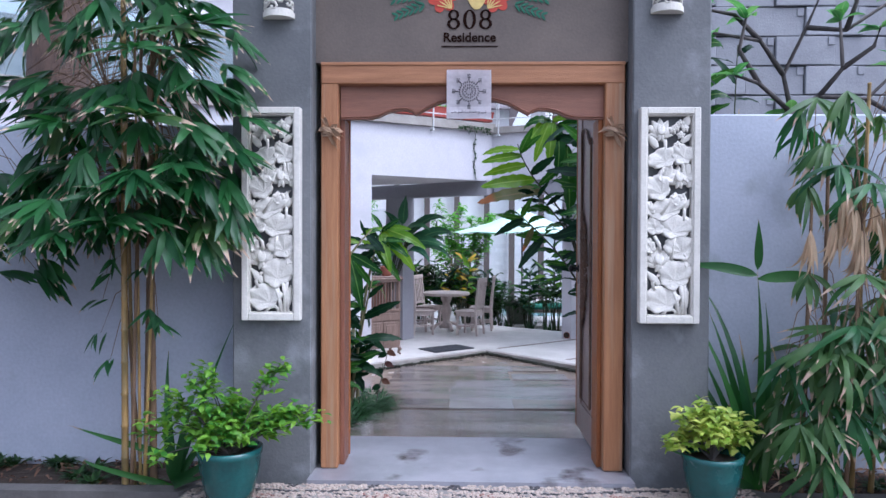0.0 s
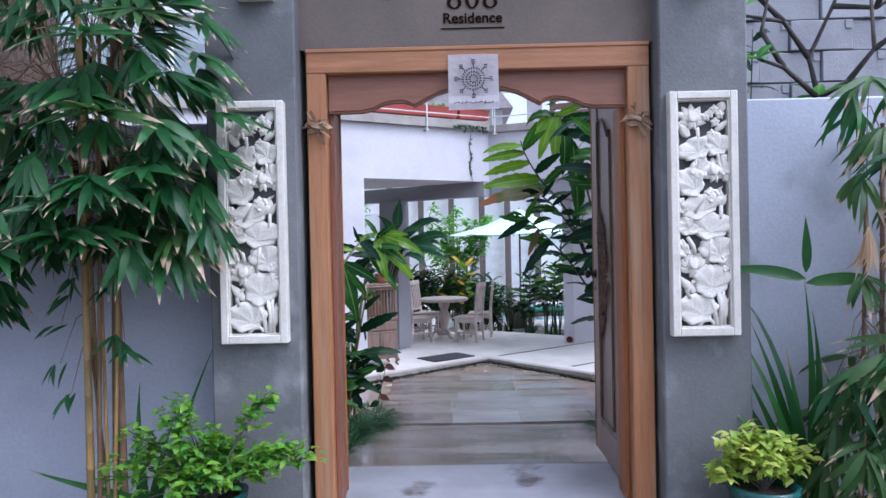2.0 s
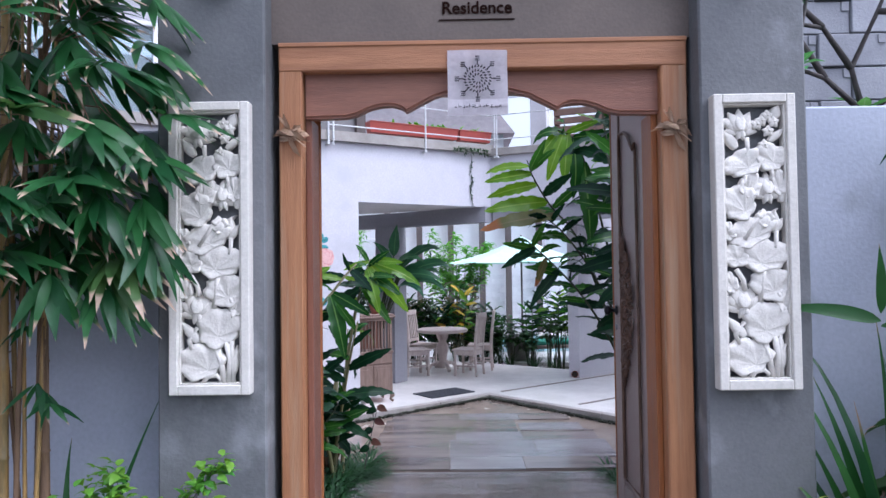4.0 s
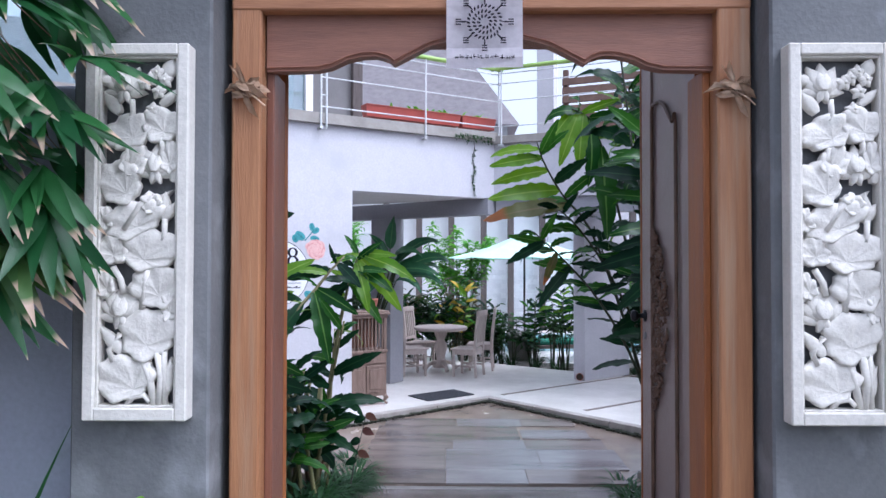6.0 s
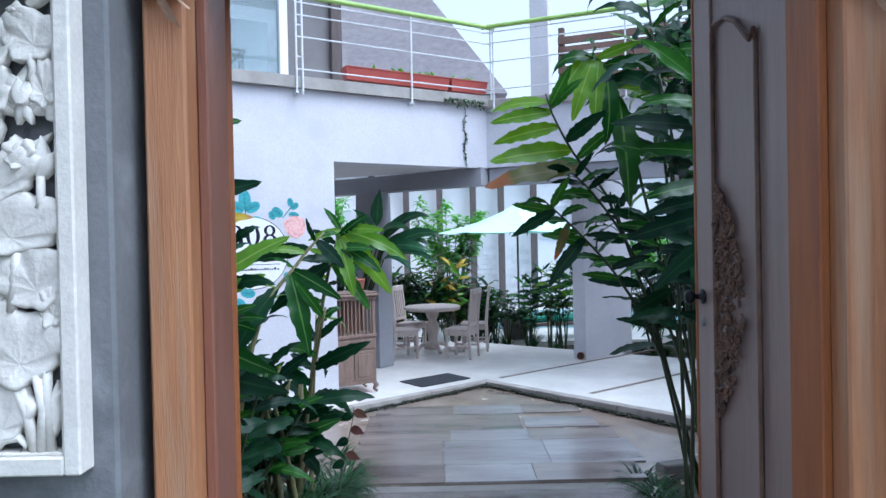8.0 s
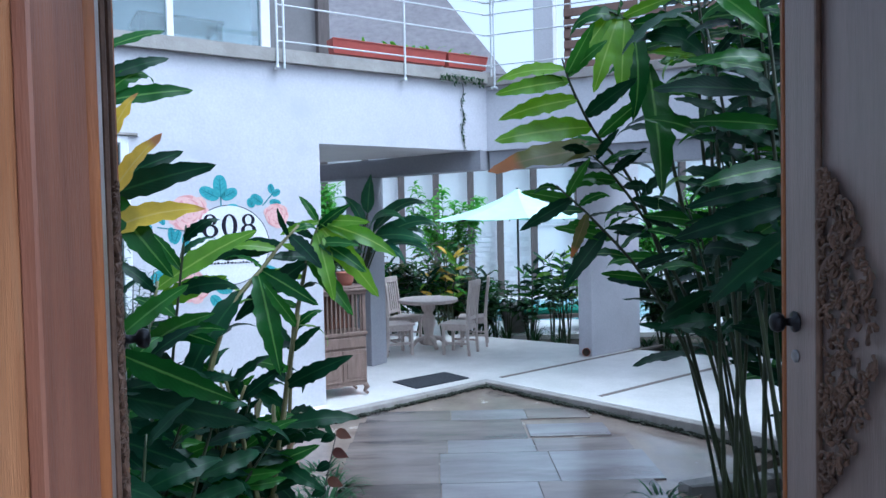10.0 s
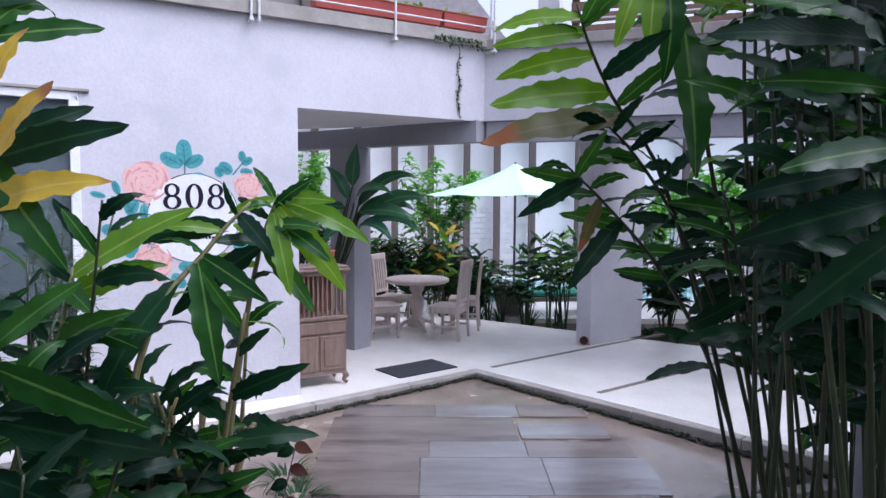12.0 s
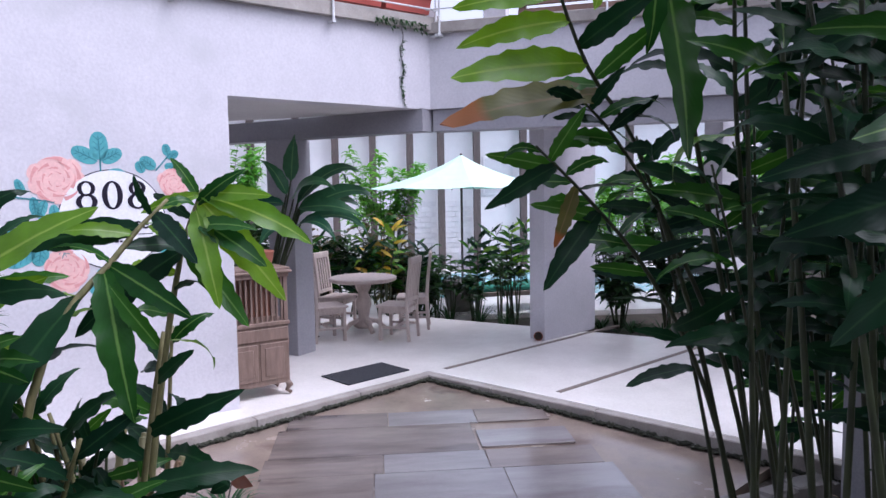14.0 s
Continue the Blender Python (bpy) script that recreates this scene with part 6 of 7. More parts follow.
ginger("ginger_plant", "dense dark ginger clump beside the open door with an added shading top", (1.95, 6.3, G),
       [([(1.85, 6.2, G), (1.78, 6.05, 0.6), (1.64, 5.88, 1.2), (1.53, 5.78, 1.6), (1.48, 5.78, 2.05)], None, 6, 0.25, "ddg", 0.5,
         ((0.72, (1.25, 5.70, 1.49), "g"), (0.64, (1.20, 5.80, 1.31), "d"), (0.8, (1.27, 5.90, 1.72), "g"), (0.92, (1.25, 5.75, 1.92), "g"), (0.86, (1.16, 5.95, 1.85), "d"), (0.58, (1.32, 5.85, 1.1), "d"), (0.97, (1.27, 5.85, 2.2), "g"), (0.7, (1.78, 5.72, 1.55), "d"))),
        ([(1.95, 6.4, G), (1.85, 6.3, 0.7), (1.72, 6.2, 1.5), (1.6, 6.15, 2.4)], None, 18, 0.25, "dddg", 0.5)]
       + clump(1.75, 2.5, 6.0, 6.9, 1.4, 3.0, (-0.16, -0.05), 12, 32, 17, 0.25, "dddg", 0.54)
       # added high leaf layer, mostly out of view, to shade the clump below
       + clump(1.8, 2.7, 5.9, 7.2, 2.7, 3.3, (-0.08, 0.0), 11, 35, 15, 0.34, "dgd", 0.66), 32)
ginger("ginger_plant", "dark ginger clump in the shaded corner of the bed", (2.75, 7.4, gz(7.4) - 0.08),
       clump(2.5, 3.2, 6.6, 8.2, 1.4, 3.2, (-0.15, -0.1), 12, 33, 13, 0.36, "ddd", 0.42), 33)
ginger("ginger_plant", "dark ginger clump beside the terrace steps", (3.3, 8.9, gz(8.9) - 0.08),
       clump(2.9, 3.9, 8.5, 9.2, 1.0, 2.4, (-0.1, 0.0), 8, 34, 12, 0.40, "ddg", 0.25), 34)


def tuft(name, label, pos, n, ln, w, seed, material, spread=1.0, category="grass", droop=0.9):
    r = random.Random(seed)
    c = thing(name, label, category, Matrix.Translation(pos))
    bm = bmesh.new()
    for k in range(n):
        a = r.random() * 6.283
        d = (math.cos(a) * spread, math.sin(a) * spread, r.uniform(0.5, 2.0))
        blade(bm, frame_along((0.05 * math.cos(a) * r.random(), 0.05 * math.sin(a) * r.random(), 0), d, 0), ln * r.uniform(0.6, 1.15), w * r.uniform(0.8, 1.2), droop * r.uniform(0.6, 1.3), 0.4, 6, 0, 0.45)
    part("leaves", bm, material, c, leafy=True)
    return c


r = random.Random(40)
for k in range(11):
    y = 5.9 + 0.32 * k
    x = -0.52 - 0.03 * (k % 3) + 0.12 * math.sin(k)
    tuft("mondo_grass", "dark green mondo grass tuft edging the path", (x, y, gz(y) - 0.085), 54, 0.38, 0.02, 400 + k, L_GRASS)
for k in range(9):
    y = 6.0 + 0.3 * k
    x = 1.72 + 0.03 * k + 0.06 * math.sin(2 * k)
    tuft("mondo_grass", "green strap-leaved tuft beside the path", (x, y, gz(y) - 0.085), 44, 0.36, 0.02, 430 + k, L_GRASS)
for k, (x, y) in enumerate(((-0.56, 7.35), (-0.48, 7.7), (-0.44, 8.05), (-0.66, 7.85), (-0.62, 7.0))):
    tuft("mondo_grass", "large dark arching grass tuft beside the path", (x, y, gz(y) - 0.085), 90, 0.52, 0.022, 470 + k, L_GRASS)
for k in range(4):
    tuft("mondo_grass", "dark grass tuft along the terrace edge", (3.6 + 0.35 * k, 14.2 - 0.25 * k, -0.6), 50, 0.45, 0.02, 450 + k, L_GRASS)


def fan_bamboo(name, label, base, culms, clusters, seed, mix, droop=0.16, ln=(0.20, 0.31), wide=1.0):
    """Bamboo-like clump: jointed culms, twigs, and fans of hanging pointed leaves."""
    r = random.Random(seed)
    B = Vector(base)
    c = thing(name, label, "bamboo", Matrix.Translation(B))
    lines = []
    for x, y, tx, ty, tz, rad, material in culms:
        bm = bmesh.new()
        pts, rads = [], []
        n = int(tz / 0.17)
        for k in range(n + 1):
            s = k / n
            p = Vector((x + (tx - x) * s - B.x, y + (ty - y) * s - B.y, tz * s - B.z - 0.06))
            pts += [p - Vector((0, 0, 0.006)), p, p + Vector((0, 0, 0.008))]
            q = rad * (1 - 0.35 * s)
            rads += [q, q * 1.22, q]
        tube(bm, pts, rads, 9)
        part("culm", bm, material, c, smooth=True)
        lines.append((pts[0], pts[-1]))
    for kind in sorted(set(k for *_, k in clusters)):
        bm, tw = bmesh.new(), bmesh.new()
        for cx, cy, cz, n, kk in clusters:
            if kk != kind:
                continue
            tipp = Vector((cx, cy, cz)) - B
            a, b = min(lines, key=lambda q: (q[1].lerp(q[0], 0.5).xy - tipp.xy).length + 0.08 * r.random())
            s = min(0.97, max(0.2, (tipp.z + 0.25 - a.z) / (b.z - a.z)))
            root = a.lerp(b, s)
            midp = root.lerp(tipp, 0.5) + Vector((0, 0, 0.08))
            tube(tw, [root, midp, tipp], [0.0032, 0.0026, 0.0015], 5)
            out = (tipp - root)
            out.z = 0
            out = out.normalized() if out.length > 0.05 else Vector((r.uniform(-1, 1), -1, 0)).normalized()
            sidev = Vector((-out.y, out.x, 0))
            hang = r.uniform(-1.2, 0.05)
            size = 0.5 if n < 5 else 1.0
            for k in range(n):
                f = (k + 0.5) / n * 2 - 1 + r.uniform(-0.15, 0.15)
                d = out * (0.75 - 0.3 * abs(f)) + sidev * f * 1.0 + Vector((0, 0, hang + r.uniform(-0.15, 0.15)))
                if kind == 2:
                    d = d * 0.3 + Vector((0, 0, -1.2))
                blade(bm, facing(tipp + out * r.uniform(-0.03, 0.03), d, (r.uniform(-0.3, 0.3), -0.6, 0.8), r.uniform(-0.4, 0.4)), r.uniform(*ln) * size * (0.8 if kind == 2 else 1.0), r.uniform(0.034, 0.054) * size * wide * (0.55 if kind == 2 else 1.0), droop * r.uniform(0.3, 1.7), 0.2, 6, 0, 0.74)
        part("twig_growth", tw, M_CULMD, c)["kind"] = "stuff"
        part("foliage", bm, mix[kind], c, leafy=True)
    return c


r = random.Random(50)
cl = []
# fans hang in tiers round the culms
for tier, (z, rx, n) in enumerate(((1.38, 0.50, 20), (1.55, 0.62, 26), (1.72, 0.60, 24), (1.92, 0.66, 24), (2.15, 0.66, 24), (2.40, 0.62, 22), (2.65, 0.60, 20), (2.9, 0.5, 14))):
    for k in range(n):
        a = 2 * math.pi * k / n + r.uniform(-0.2, 0.2)
        q = r.uniform(0.35, 1.05)
        cl.append((-1.31 + 0.94 * rx * q * math.cos(a), 4.08 + 0.40 * q * math.sin(a), z + r.uniform(-0.09, 0.09), r.randrange(7, 12), 0 if r.random() < 0.9 else 1))
for x, z in ((-0.74, 1.86), (-0.70, 1.78), (-0.74, 1.62), (-0.72, 1.50), (-0.82, 1.40), (-0.86, 1.62), (-0.86, 1.40)):
    cl.append((x, 4.02, z, 9, 1 if z < 1.5 else 0))
for x, z in ((-1.42, 0.98), (-1.14, 0.90), (-1.43, 0.80), (-1.17, 0.93), (-1.12, 0.86), (-1.40, 1.12), (-1.38, 0.66), (-1.36, 1.2), (-1.2, 1.15)):
    cl.append((x, 4.1, z, 4, 0))
fan_bamboo("bamboo_clump", "tall yellow-stemmed bamboo with hanging dark leaves by the wall", (-1.38, 4.2, -0.05),
           [(-1.33, 4.16, -1.33, 4.15, 3.3, 0.019, M_CULM), (-1.305, 4.22, -1.36, 4.2, 2.9, 0.011, M_CULM), (-1.29, 4.15, -1.22, 4.15, 2.8, 0.011, M_CULMD), (-1.255, 4.24, -1.19, 4.2, 2.7, 0.014, M_CULMD),
            (-1.20, 4.22, -1.21, 4.2, 2.3, 0.021, M_CULMD), (-1.28, 4.25, -1.40, 4.12, 2.2, 0.009, M_CULMD), (-1.25, 4.17, -1.29, 4.2, 2.5, 0.009, M_CULM), (-1.225, 4.16, -1.15, 4.2, 2.4, 0.010, M_CULM)], cl, 51, {0: L_BAMBOO, 1: L_BAMBOOR})
cl = []
for k in range(26):
    cl.append((-2.05 + r.uniform(-0.35, 0.22), 4.1 + r.uniform(-0.25, 0.25), r.uniform(1.05, 1.75), 8, 0))
fan_bamboo("bamboo_clump", "dark hanging bamboo leaves further along the wall", (-2.3, 4.25, -0.05), [(-2.35, 4.25, -2.25, 4.2, 2.2, 0.014, M_CULM), (-2.28, 4.2, -2.15, 4.2, 2.0, 0.012, M_CULMD)], cl, 52, {0: L_BAMBOO})
cl = []
for k in range(105):
    z = r.uniform(0.25, 2.05)
    x = 2.66 + r.uniform(-0.46, 0.6) * (1.0 if z < 1.2 else 0.85)
    if 1.15 < z < 1.55 and x < 2.62 and k % 3:
        continue
    kind = 2 if 1.15 < z < 1.55 and x < 2.62 else (1 if z < 1.15 else (0 if r.random() < 0.6 else 1))
    cl.append((x, 4.12 + r.uniform(-0.35, 0.3), z, r.randrange(6, 9), kind))
for k in range(60):
    cl.append((2.5 + r.uniform(-0.4, 0.55), 4.0 + r.uniform(-0.2, 0.15), r.uniform(0.2, 0.95), r.randrange(6, 9), r.choice((0, 1, 1))))
for x, y, z in ((2.26, 4.0, 1.36), (2.43, 3.98, 1.52), (2.46, 3.96, 1.46), (2.40, 4.0, 1.40), (2.50, 4.0, 1.36), (2.60, 4.05, 1.50), (2.62, 4.0, 1.42), (2.50, 4.0, 1.28)):
    cl.append((x, y, z, 16, 2))
fan_bamboo("bamboo_clump", "bushy bamboo with browning tips and dry hanging leaves", (2.6, 4.25, -0.05),
           [(2.32, 4.2, 2.34, 4.15, 1.6, 0.012, M_CULMD), (2.45, 4.25, 2.45, 4.2, 1.9, 0.014, M_CULMD), (2.60, 4.22, 2.66, 4.2, 2.2, 0.014, M_CULM), (2.72, 4.25, 2.8, 4.2, 2.3, 0.015, M_CULM), (2.5, 4.1, 2.52, 4.0, 1.5, 0.012, M_CULMD)],
           cl, 53, {0: L_BAMBOO, 1: L_BAMBOOR, 2: L_BAMBOOD}, 0.4, (0.2, 0.34), 0.75)


def straps(name, label, base, leaves, seed, category="plant"):
    """Broad sword leaves: (direction, length, width, droop) from one foot, each a piece of its own."""
    c = thing(name, label, category, Matrix.Translation(base))
    for d, ln, w, droop, z in leaves:
        bm = bmesh.new()
        blade(bm, facing((0, 0, z), d, (0.1, -1, 0.3), 0), ln, w, droop, 0.35, 10, 0.0, 0.42 if z < 1 else 0.65)
        part("leaf", bm, L_STRAP, c, leafy=True)
    return c


straps("sword_leaf_plant", "broad green sword-leaved plant beside the gate pillar", (2.08, 4.2, -0.05),
       [((-0.25, -0.1, 1), 1.05, 0.055, 0.35, 0), ((-0.12, -0.1, 1), 1.28, 0.055, 0.5, 0), ((0.05, 0, 1), 1.2, 0.06, 0.12, 0), ((0.25, -0.1, 1), 0.9, 0.055, 0.5, 0), ((-0.5, -0.2, 1), 0.75, 0.05, 0.5, 0), ((-0.4, 0.1, 1), 0.9, 0.05, 0.3, 0),
        ((-1, -0.05, 0.25), 0.40, 0.06, 0.45, 1.17), ((1, -0.05, 0.1), 0.45, 0.065, 0.5, 1.15), ((0.02, 0, 1), 0.27, 0.05, 0.02, 1.2), ((0.1, -0.1, 1), 0.5, 0.05, 0.3, 0.1), ((-0.7, -0.4, 0.5), 0.6, 0.05, 0.8, 0.0), ((-0.18, 0, 1), 1.0, 0.07, 0.2, 0), ((-0.32, 0.05, 1), 0.8, 0.065, 0.15, 0), ((0.15, 0.05, 1), 1.05, 0.07, 0.2, 0), ((-0.45, -0.05, 0.9), 0.62, 0.06, 0.3, 0), ((0.4, -0.1, 0.9), 0.8, 0.06, 0.6, 0), ((-0.05, 0.05, 1), 0.85, 0.065, 0.1, 0)], 60)
straps("sword_leaf_plant", "long green strap leaves at the foot of the bamboo", (-1.08, 4.2, -0.05),
       [((0.35, -0.05, 1), 0.98, 0.035, 0.15, 0), ((-0.1, 0, 1), 0.75, 0.06, 0.25, 0), ((0.2, -0.1, 1), 0.6, 0.05, 0.35, 0), ((-1, -0.2, 0.35), 0.62, 0.04, 0.25, 0.16), ((-0.9, -0.5, 0.4), 0.7, 0.035, 0.9, 0), ((0.5, -0.7, 0.45), 0.55, 0.06, 0.8, 0),
        ((0.3, -0.8, 0.3), 0.5, 0.05, 0.7, 0), ((0.6, 0.1, 1), 0.7, 0.04, 0.4, 0)], 61)


def potted_shrub(name, label, at, r0, h, leaves, spread, material, seed, reach=()):
    r = random.Random(seed)
    p = pot(name, label, Matrix.Translation(at), r0, h, M_POT)
    bm, tw = bmesh.new(), bmesh.new()
    tips = []
    for k in range(26):
        a = r.random() * 6.283
        q = r.random() ** 0.6
        tips.append(Vector((spread[0] * q * math.cos(a), spread[1] * q * math.sin(a), h + 0.04 + spread[2] * r.random() * (1.1 - 0.7 * q))))
    tips += [Vector(t) for t in reach]
    for t in tips:
        m0 = Vector((0, 0, h * 0.85)).lerp(t, 0.5) + Vector((0, 0, 0.05))
        tube(tw, [(0, 0, h * 0.85), m0, t], [0.004, 0.003, 0.0015], 5)
        for k in range(leaves):
            s = r.uniform(0.25, 1.05)
            c = m0.lerp(t, s) + Vector((r.uniform(-1, 1), r.uniform(-1, 1), r.uniform(-0.7, 0.7))) * 0.045
            blade(bm, frame_along(c, (r.uniform(-1, 1), r.uniform(-1, 1), r.uniform(-0.2, 0.7)), r.uniform(-0.5, 0.5)), r.uniform(0.04, 0.074), r.uniform(0.021, 0.036), 0.35, 0.25, 5, 0, 0.75)
    part("twig_growth", tw, M_BARK, p)["kind"] = "stuff"
    part("foliage", bm, material, p, leafy=True)
    return p


potted_shrub("potted_shrub", "teal glazed pot with a bright green leafy shrub", (-0.68, 3.93, -0.022), 0.155, 0.27, 40, (0.31, 0.2, 0.30), L_SHRUB, 71,
             [(-0.42, 0, 0.42), (-0.48, 0.05, 0.33), (-0.36, 0.0, 0.55), (-0.16, 0.05, 0.66), (-0.12, 0.03, 0.64), (-0.2, 0, 0.6), (0.24, 0.05, 0.66), (0.25, 0.04, 0.69), (0.42, 0, 0.46), (0.46, 0, 0.42), (0.36, 0, 0.48), (-0.4, -0.05, 0.22), (-0.3, 0, 0.5)])
potted_shrub("potted_shrub", "teal glazed pot with a yellow-green variegated shrub", (1.77, 3.98, -0.022), 0.145, 0.25, 30, (0.20, 0.16, 0.22), L_SHRUBY, 72, [(-0.16, 0, 0.45), (-0.05, 0, 0.5), (0.2, 0, 0.4), (-0.2, 0, 0.3)])


def shrub(name, label, base, rx, ry, h, n, ln, w, material, seed, category="shrub", stems=7, droop=0.5, lo=0.25):
    r = random.Random(seed)
    c = thing(name, label, category, Matrix.Translation(base))
    bm, tw = bmesh.new(), bmesh.new()
    for k in range(stems):
        a = r.random() * 6.283
        q = r.uniform(0.2, 1.0)
        t = Vector((rx * q * math.cos(a), ry * q * math.sin(a), h * r.uniform(0.55, 1.0)))
        pts = [Vector((0.12 * math.cos(a) * rx, 0.12 * math.sin(a) * ry, 0)), t * 0.5 + Vector((0, 0, 0.08 * h)), t]
        tube(tw, pts, [0.012, 0.008, 0.003], 5)
        for i in range(n // stems):
            s = r.uniform(lo, 1.0)
            p = pts[0].lerp(pts[1], s * 2) if s < 0.5 else pts[1].lerp(pts[2], s * 2 - 1)
            b = r.random() * 6.283
            blade(bm, frame_along(p, (math.cos(b), math.sin(b), r.uniform(0.0, 0.9)), r.uniform(-0.4, 0.4)), ln * r.uniform(0.7, 1.2), w * r.uniform(0.8, 1.2), droop * r.uniform(0.6, 1.4), 0.3, 5, 0.02, 0.7)
    part("stem_growth", tw, M_GSTEM, c)["kind"] = "stuff"
    part("foliage", bm, material, c, leafy=True)
    return c


# feathery gingers behind the table and before the loungers
for i, (x, y, h, mix, lb) in enumerate(((0.55, 15.35, 1.15, "lyg", "yellow-green ginger plant behind the table"), (-0.1, 15.3, 0.8, "dgd", "dark ginger plant behind the table"), (2.45, 15.05, 1.25, "gld", "green ginger plant beside the pier"),
                                        (1.95, 15.3, 0.85, "dgd", "dark ginger plant before the loungers"), (1.0, 15.5, 0.7, "dg", "low ginger plant at the terrace edge"), (-0.75, 15.2, 1.0, "gd", "green ginger plant near the column"))):
    rr = random.Random(570 + i)
    stems = []
    for k in range(5):
        fx, fy = x + rr.uniform(-0.12, 0.12), y + rr.uniform(-0.1, 0.1)
        stems.append(((fx, fy, -0.66), (fx + rr.uniform(-0.3, 0.3), fy + rr.uniform(-0.15, 0.1), h * rr.uniform(0.6, 1.0)), 10, 0.28, mix, 0.45))
    ginger("ginger_plant", lb, (x, y, -0.66), stems, 580 + i)
# fine-leaved shrub and a dark jar before the ground-floor window
for i, (x, y, h) in enumerate(((-2.15, 8.9, 2.3), (-1.9, 8.5, 1.9), (-2.5, 8.6, 2.4))):
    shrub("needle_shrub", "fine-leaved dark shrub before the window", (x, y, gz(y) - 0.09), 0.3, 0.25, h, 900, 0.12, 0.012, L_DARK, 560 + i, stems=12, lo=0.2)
jar = thing("garden_cone", "tapering brown-grey glazed jar in the planting bed", "jar", Matrix.Translation((-1.72, 8.3, gz(8.3) - 0.09)))
bm = bmesh.new()
lathe(bm, [(0.13, 0), (0.19, 0.10), (0.205, 0.22), (0.185, 0.34), (0.12, 0.47), (0.06, 0.56), (0.045, 0.60), (0.05, 0.615), (0.03, 0.62), (0.004, 0.60)], 32)
part("vessel", bm, M_GLAZE, jar, smooth=True)
# cut stems and a thin red-stemmed seedling in the left bed
cut = thing("ginger_stumps", "bundle of old olive-yellow ginger canes", "plant", Matrix.Translation((-0.72, 7.6, gz(7.6) - 0.09)))
rr = random.Random(211)
for k in range(11):
    fx, fy = rr.uniform(-0.13, 0.13), rr.uniform(-0.12, 0.12)
    tx, ty, tz = fx + rr.uniform(-0.06, 0.22), fy + rr.uniform(-0.1, 0.1), rr.uniform(0.45, 1.15)
    bm = bmesh.new()
    tube(bm, [(fx, fy, 0), (fx * 0.6 + tx * 0.4 - 0.02, (fy + ty) / 2, tz * 0.5), (tx, ty, tz)], [0.022, 0.019, 0.014], 8)
    part("cane", bm, M_GSTEMY if k % 3 else M_CULMD, cut, smooth=True)
seed = thing("seedling", "thin dark-stemmed seedling with round reddish leaves", "plant", Matrix.Translation((-0.42, 7.75, gz(7.75) - 0.09)))
bm = bmesh.new()
tube(bm, [(0, 0, 0), (0.05, 0, 0.3), (0.15, 0, 0.72)], [0.006, 0.005, 0.003], 6)
part("stem", bm, M_BARK, seed)
for k, (z, s) in enumerate(((0.36, -1), (0.42, 1), (0.52, -1), (0.60, 1), (0.70, -1), (0.72, 1))):
    bm = bmesh.new()
    blade(bm, facing((0.2 * z, 0, z), (s, -0.3, -0.35), (0, -0.8, 0.6), 0.2 * s), 0.11, 0.065, 0.4, 0.2, 7, 0.02, 0.7)
    part("leaf", bm, L_RED if k % 2 else L_GINGERSHADE, seed, leafy=True)
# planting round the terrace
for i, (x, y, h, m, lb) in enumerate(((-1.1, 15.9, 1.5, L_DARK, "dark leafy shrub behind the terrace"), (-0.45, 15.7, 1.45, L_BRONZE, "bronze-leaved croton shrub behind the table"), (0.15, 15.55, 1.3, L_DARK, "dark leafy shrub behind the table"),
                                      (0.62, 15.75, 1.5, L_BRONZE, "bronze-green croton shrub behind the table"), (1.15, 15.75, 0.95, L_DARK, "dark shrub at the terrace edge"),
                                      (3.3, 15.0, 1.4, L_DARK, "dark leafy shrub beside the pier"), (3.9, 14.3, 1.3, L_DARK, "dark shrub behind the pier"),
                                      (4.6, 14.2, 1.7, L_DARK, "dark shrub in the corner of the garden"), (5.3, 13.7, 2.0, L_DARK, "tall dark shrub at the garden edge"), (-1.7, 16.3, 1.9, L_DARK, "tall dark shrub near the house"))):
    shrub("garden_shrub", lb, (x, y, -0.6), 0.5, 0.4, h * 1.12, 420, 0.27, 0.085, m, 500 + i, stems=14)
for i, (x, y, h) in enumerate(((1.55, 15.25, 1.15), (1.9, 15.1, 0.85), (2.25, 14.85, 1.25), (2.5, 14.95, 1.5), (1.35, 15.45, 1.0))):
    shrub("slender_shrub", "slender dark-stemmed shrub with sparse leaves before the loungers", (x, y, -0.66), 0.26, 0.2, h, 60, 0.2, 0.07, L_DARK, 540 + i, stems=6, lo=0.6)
for i, (x, y) in enumerate(((1.5, 15.15), (1.95, 14.85), (2.3, 14.55), (1.2, 15.4))):
    tuft("reed_tuft", "thin dark reeds along the terrace edge", (x, y, -0.6), 40, 0.55, 0.012, 520 + i, L_GRASS, 0.45)

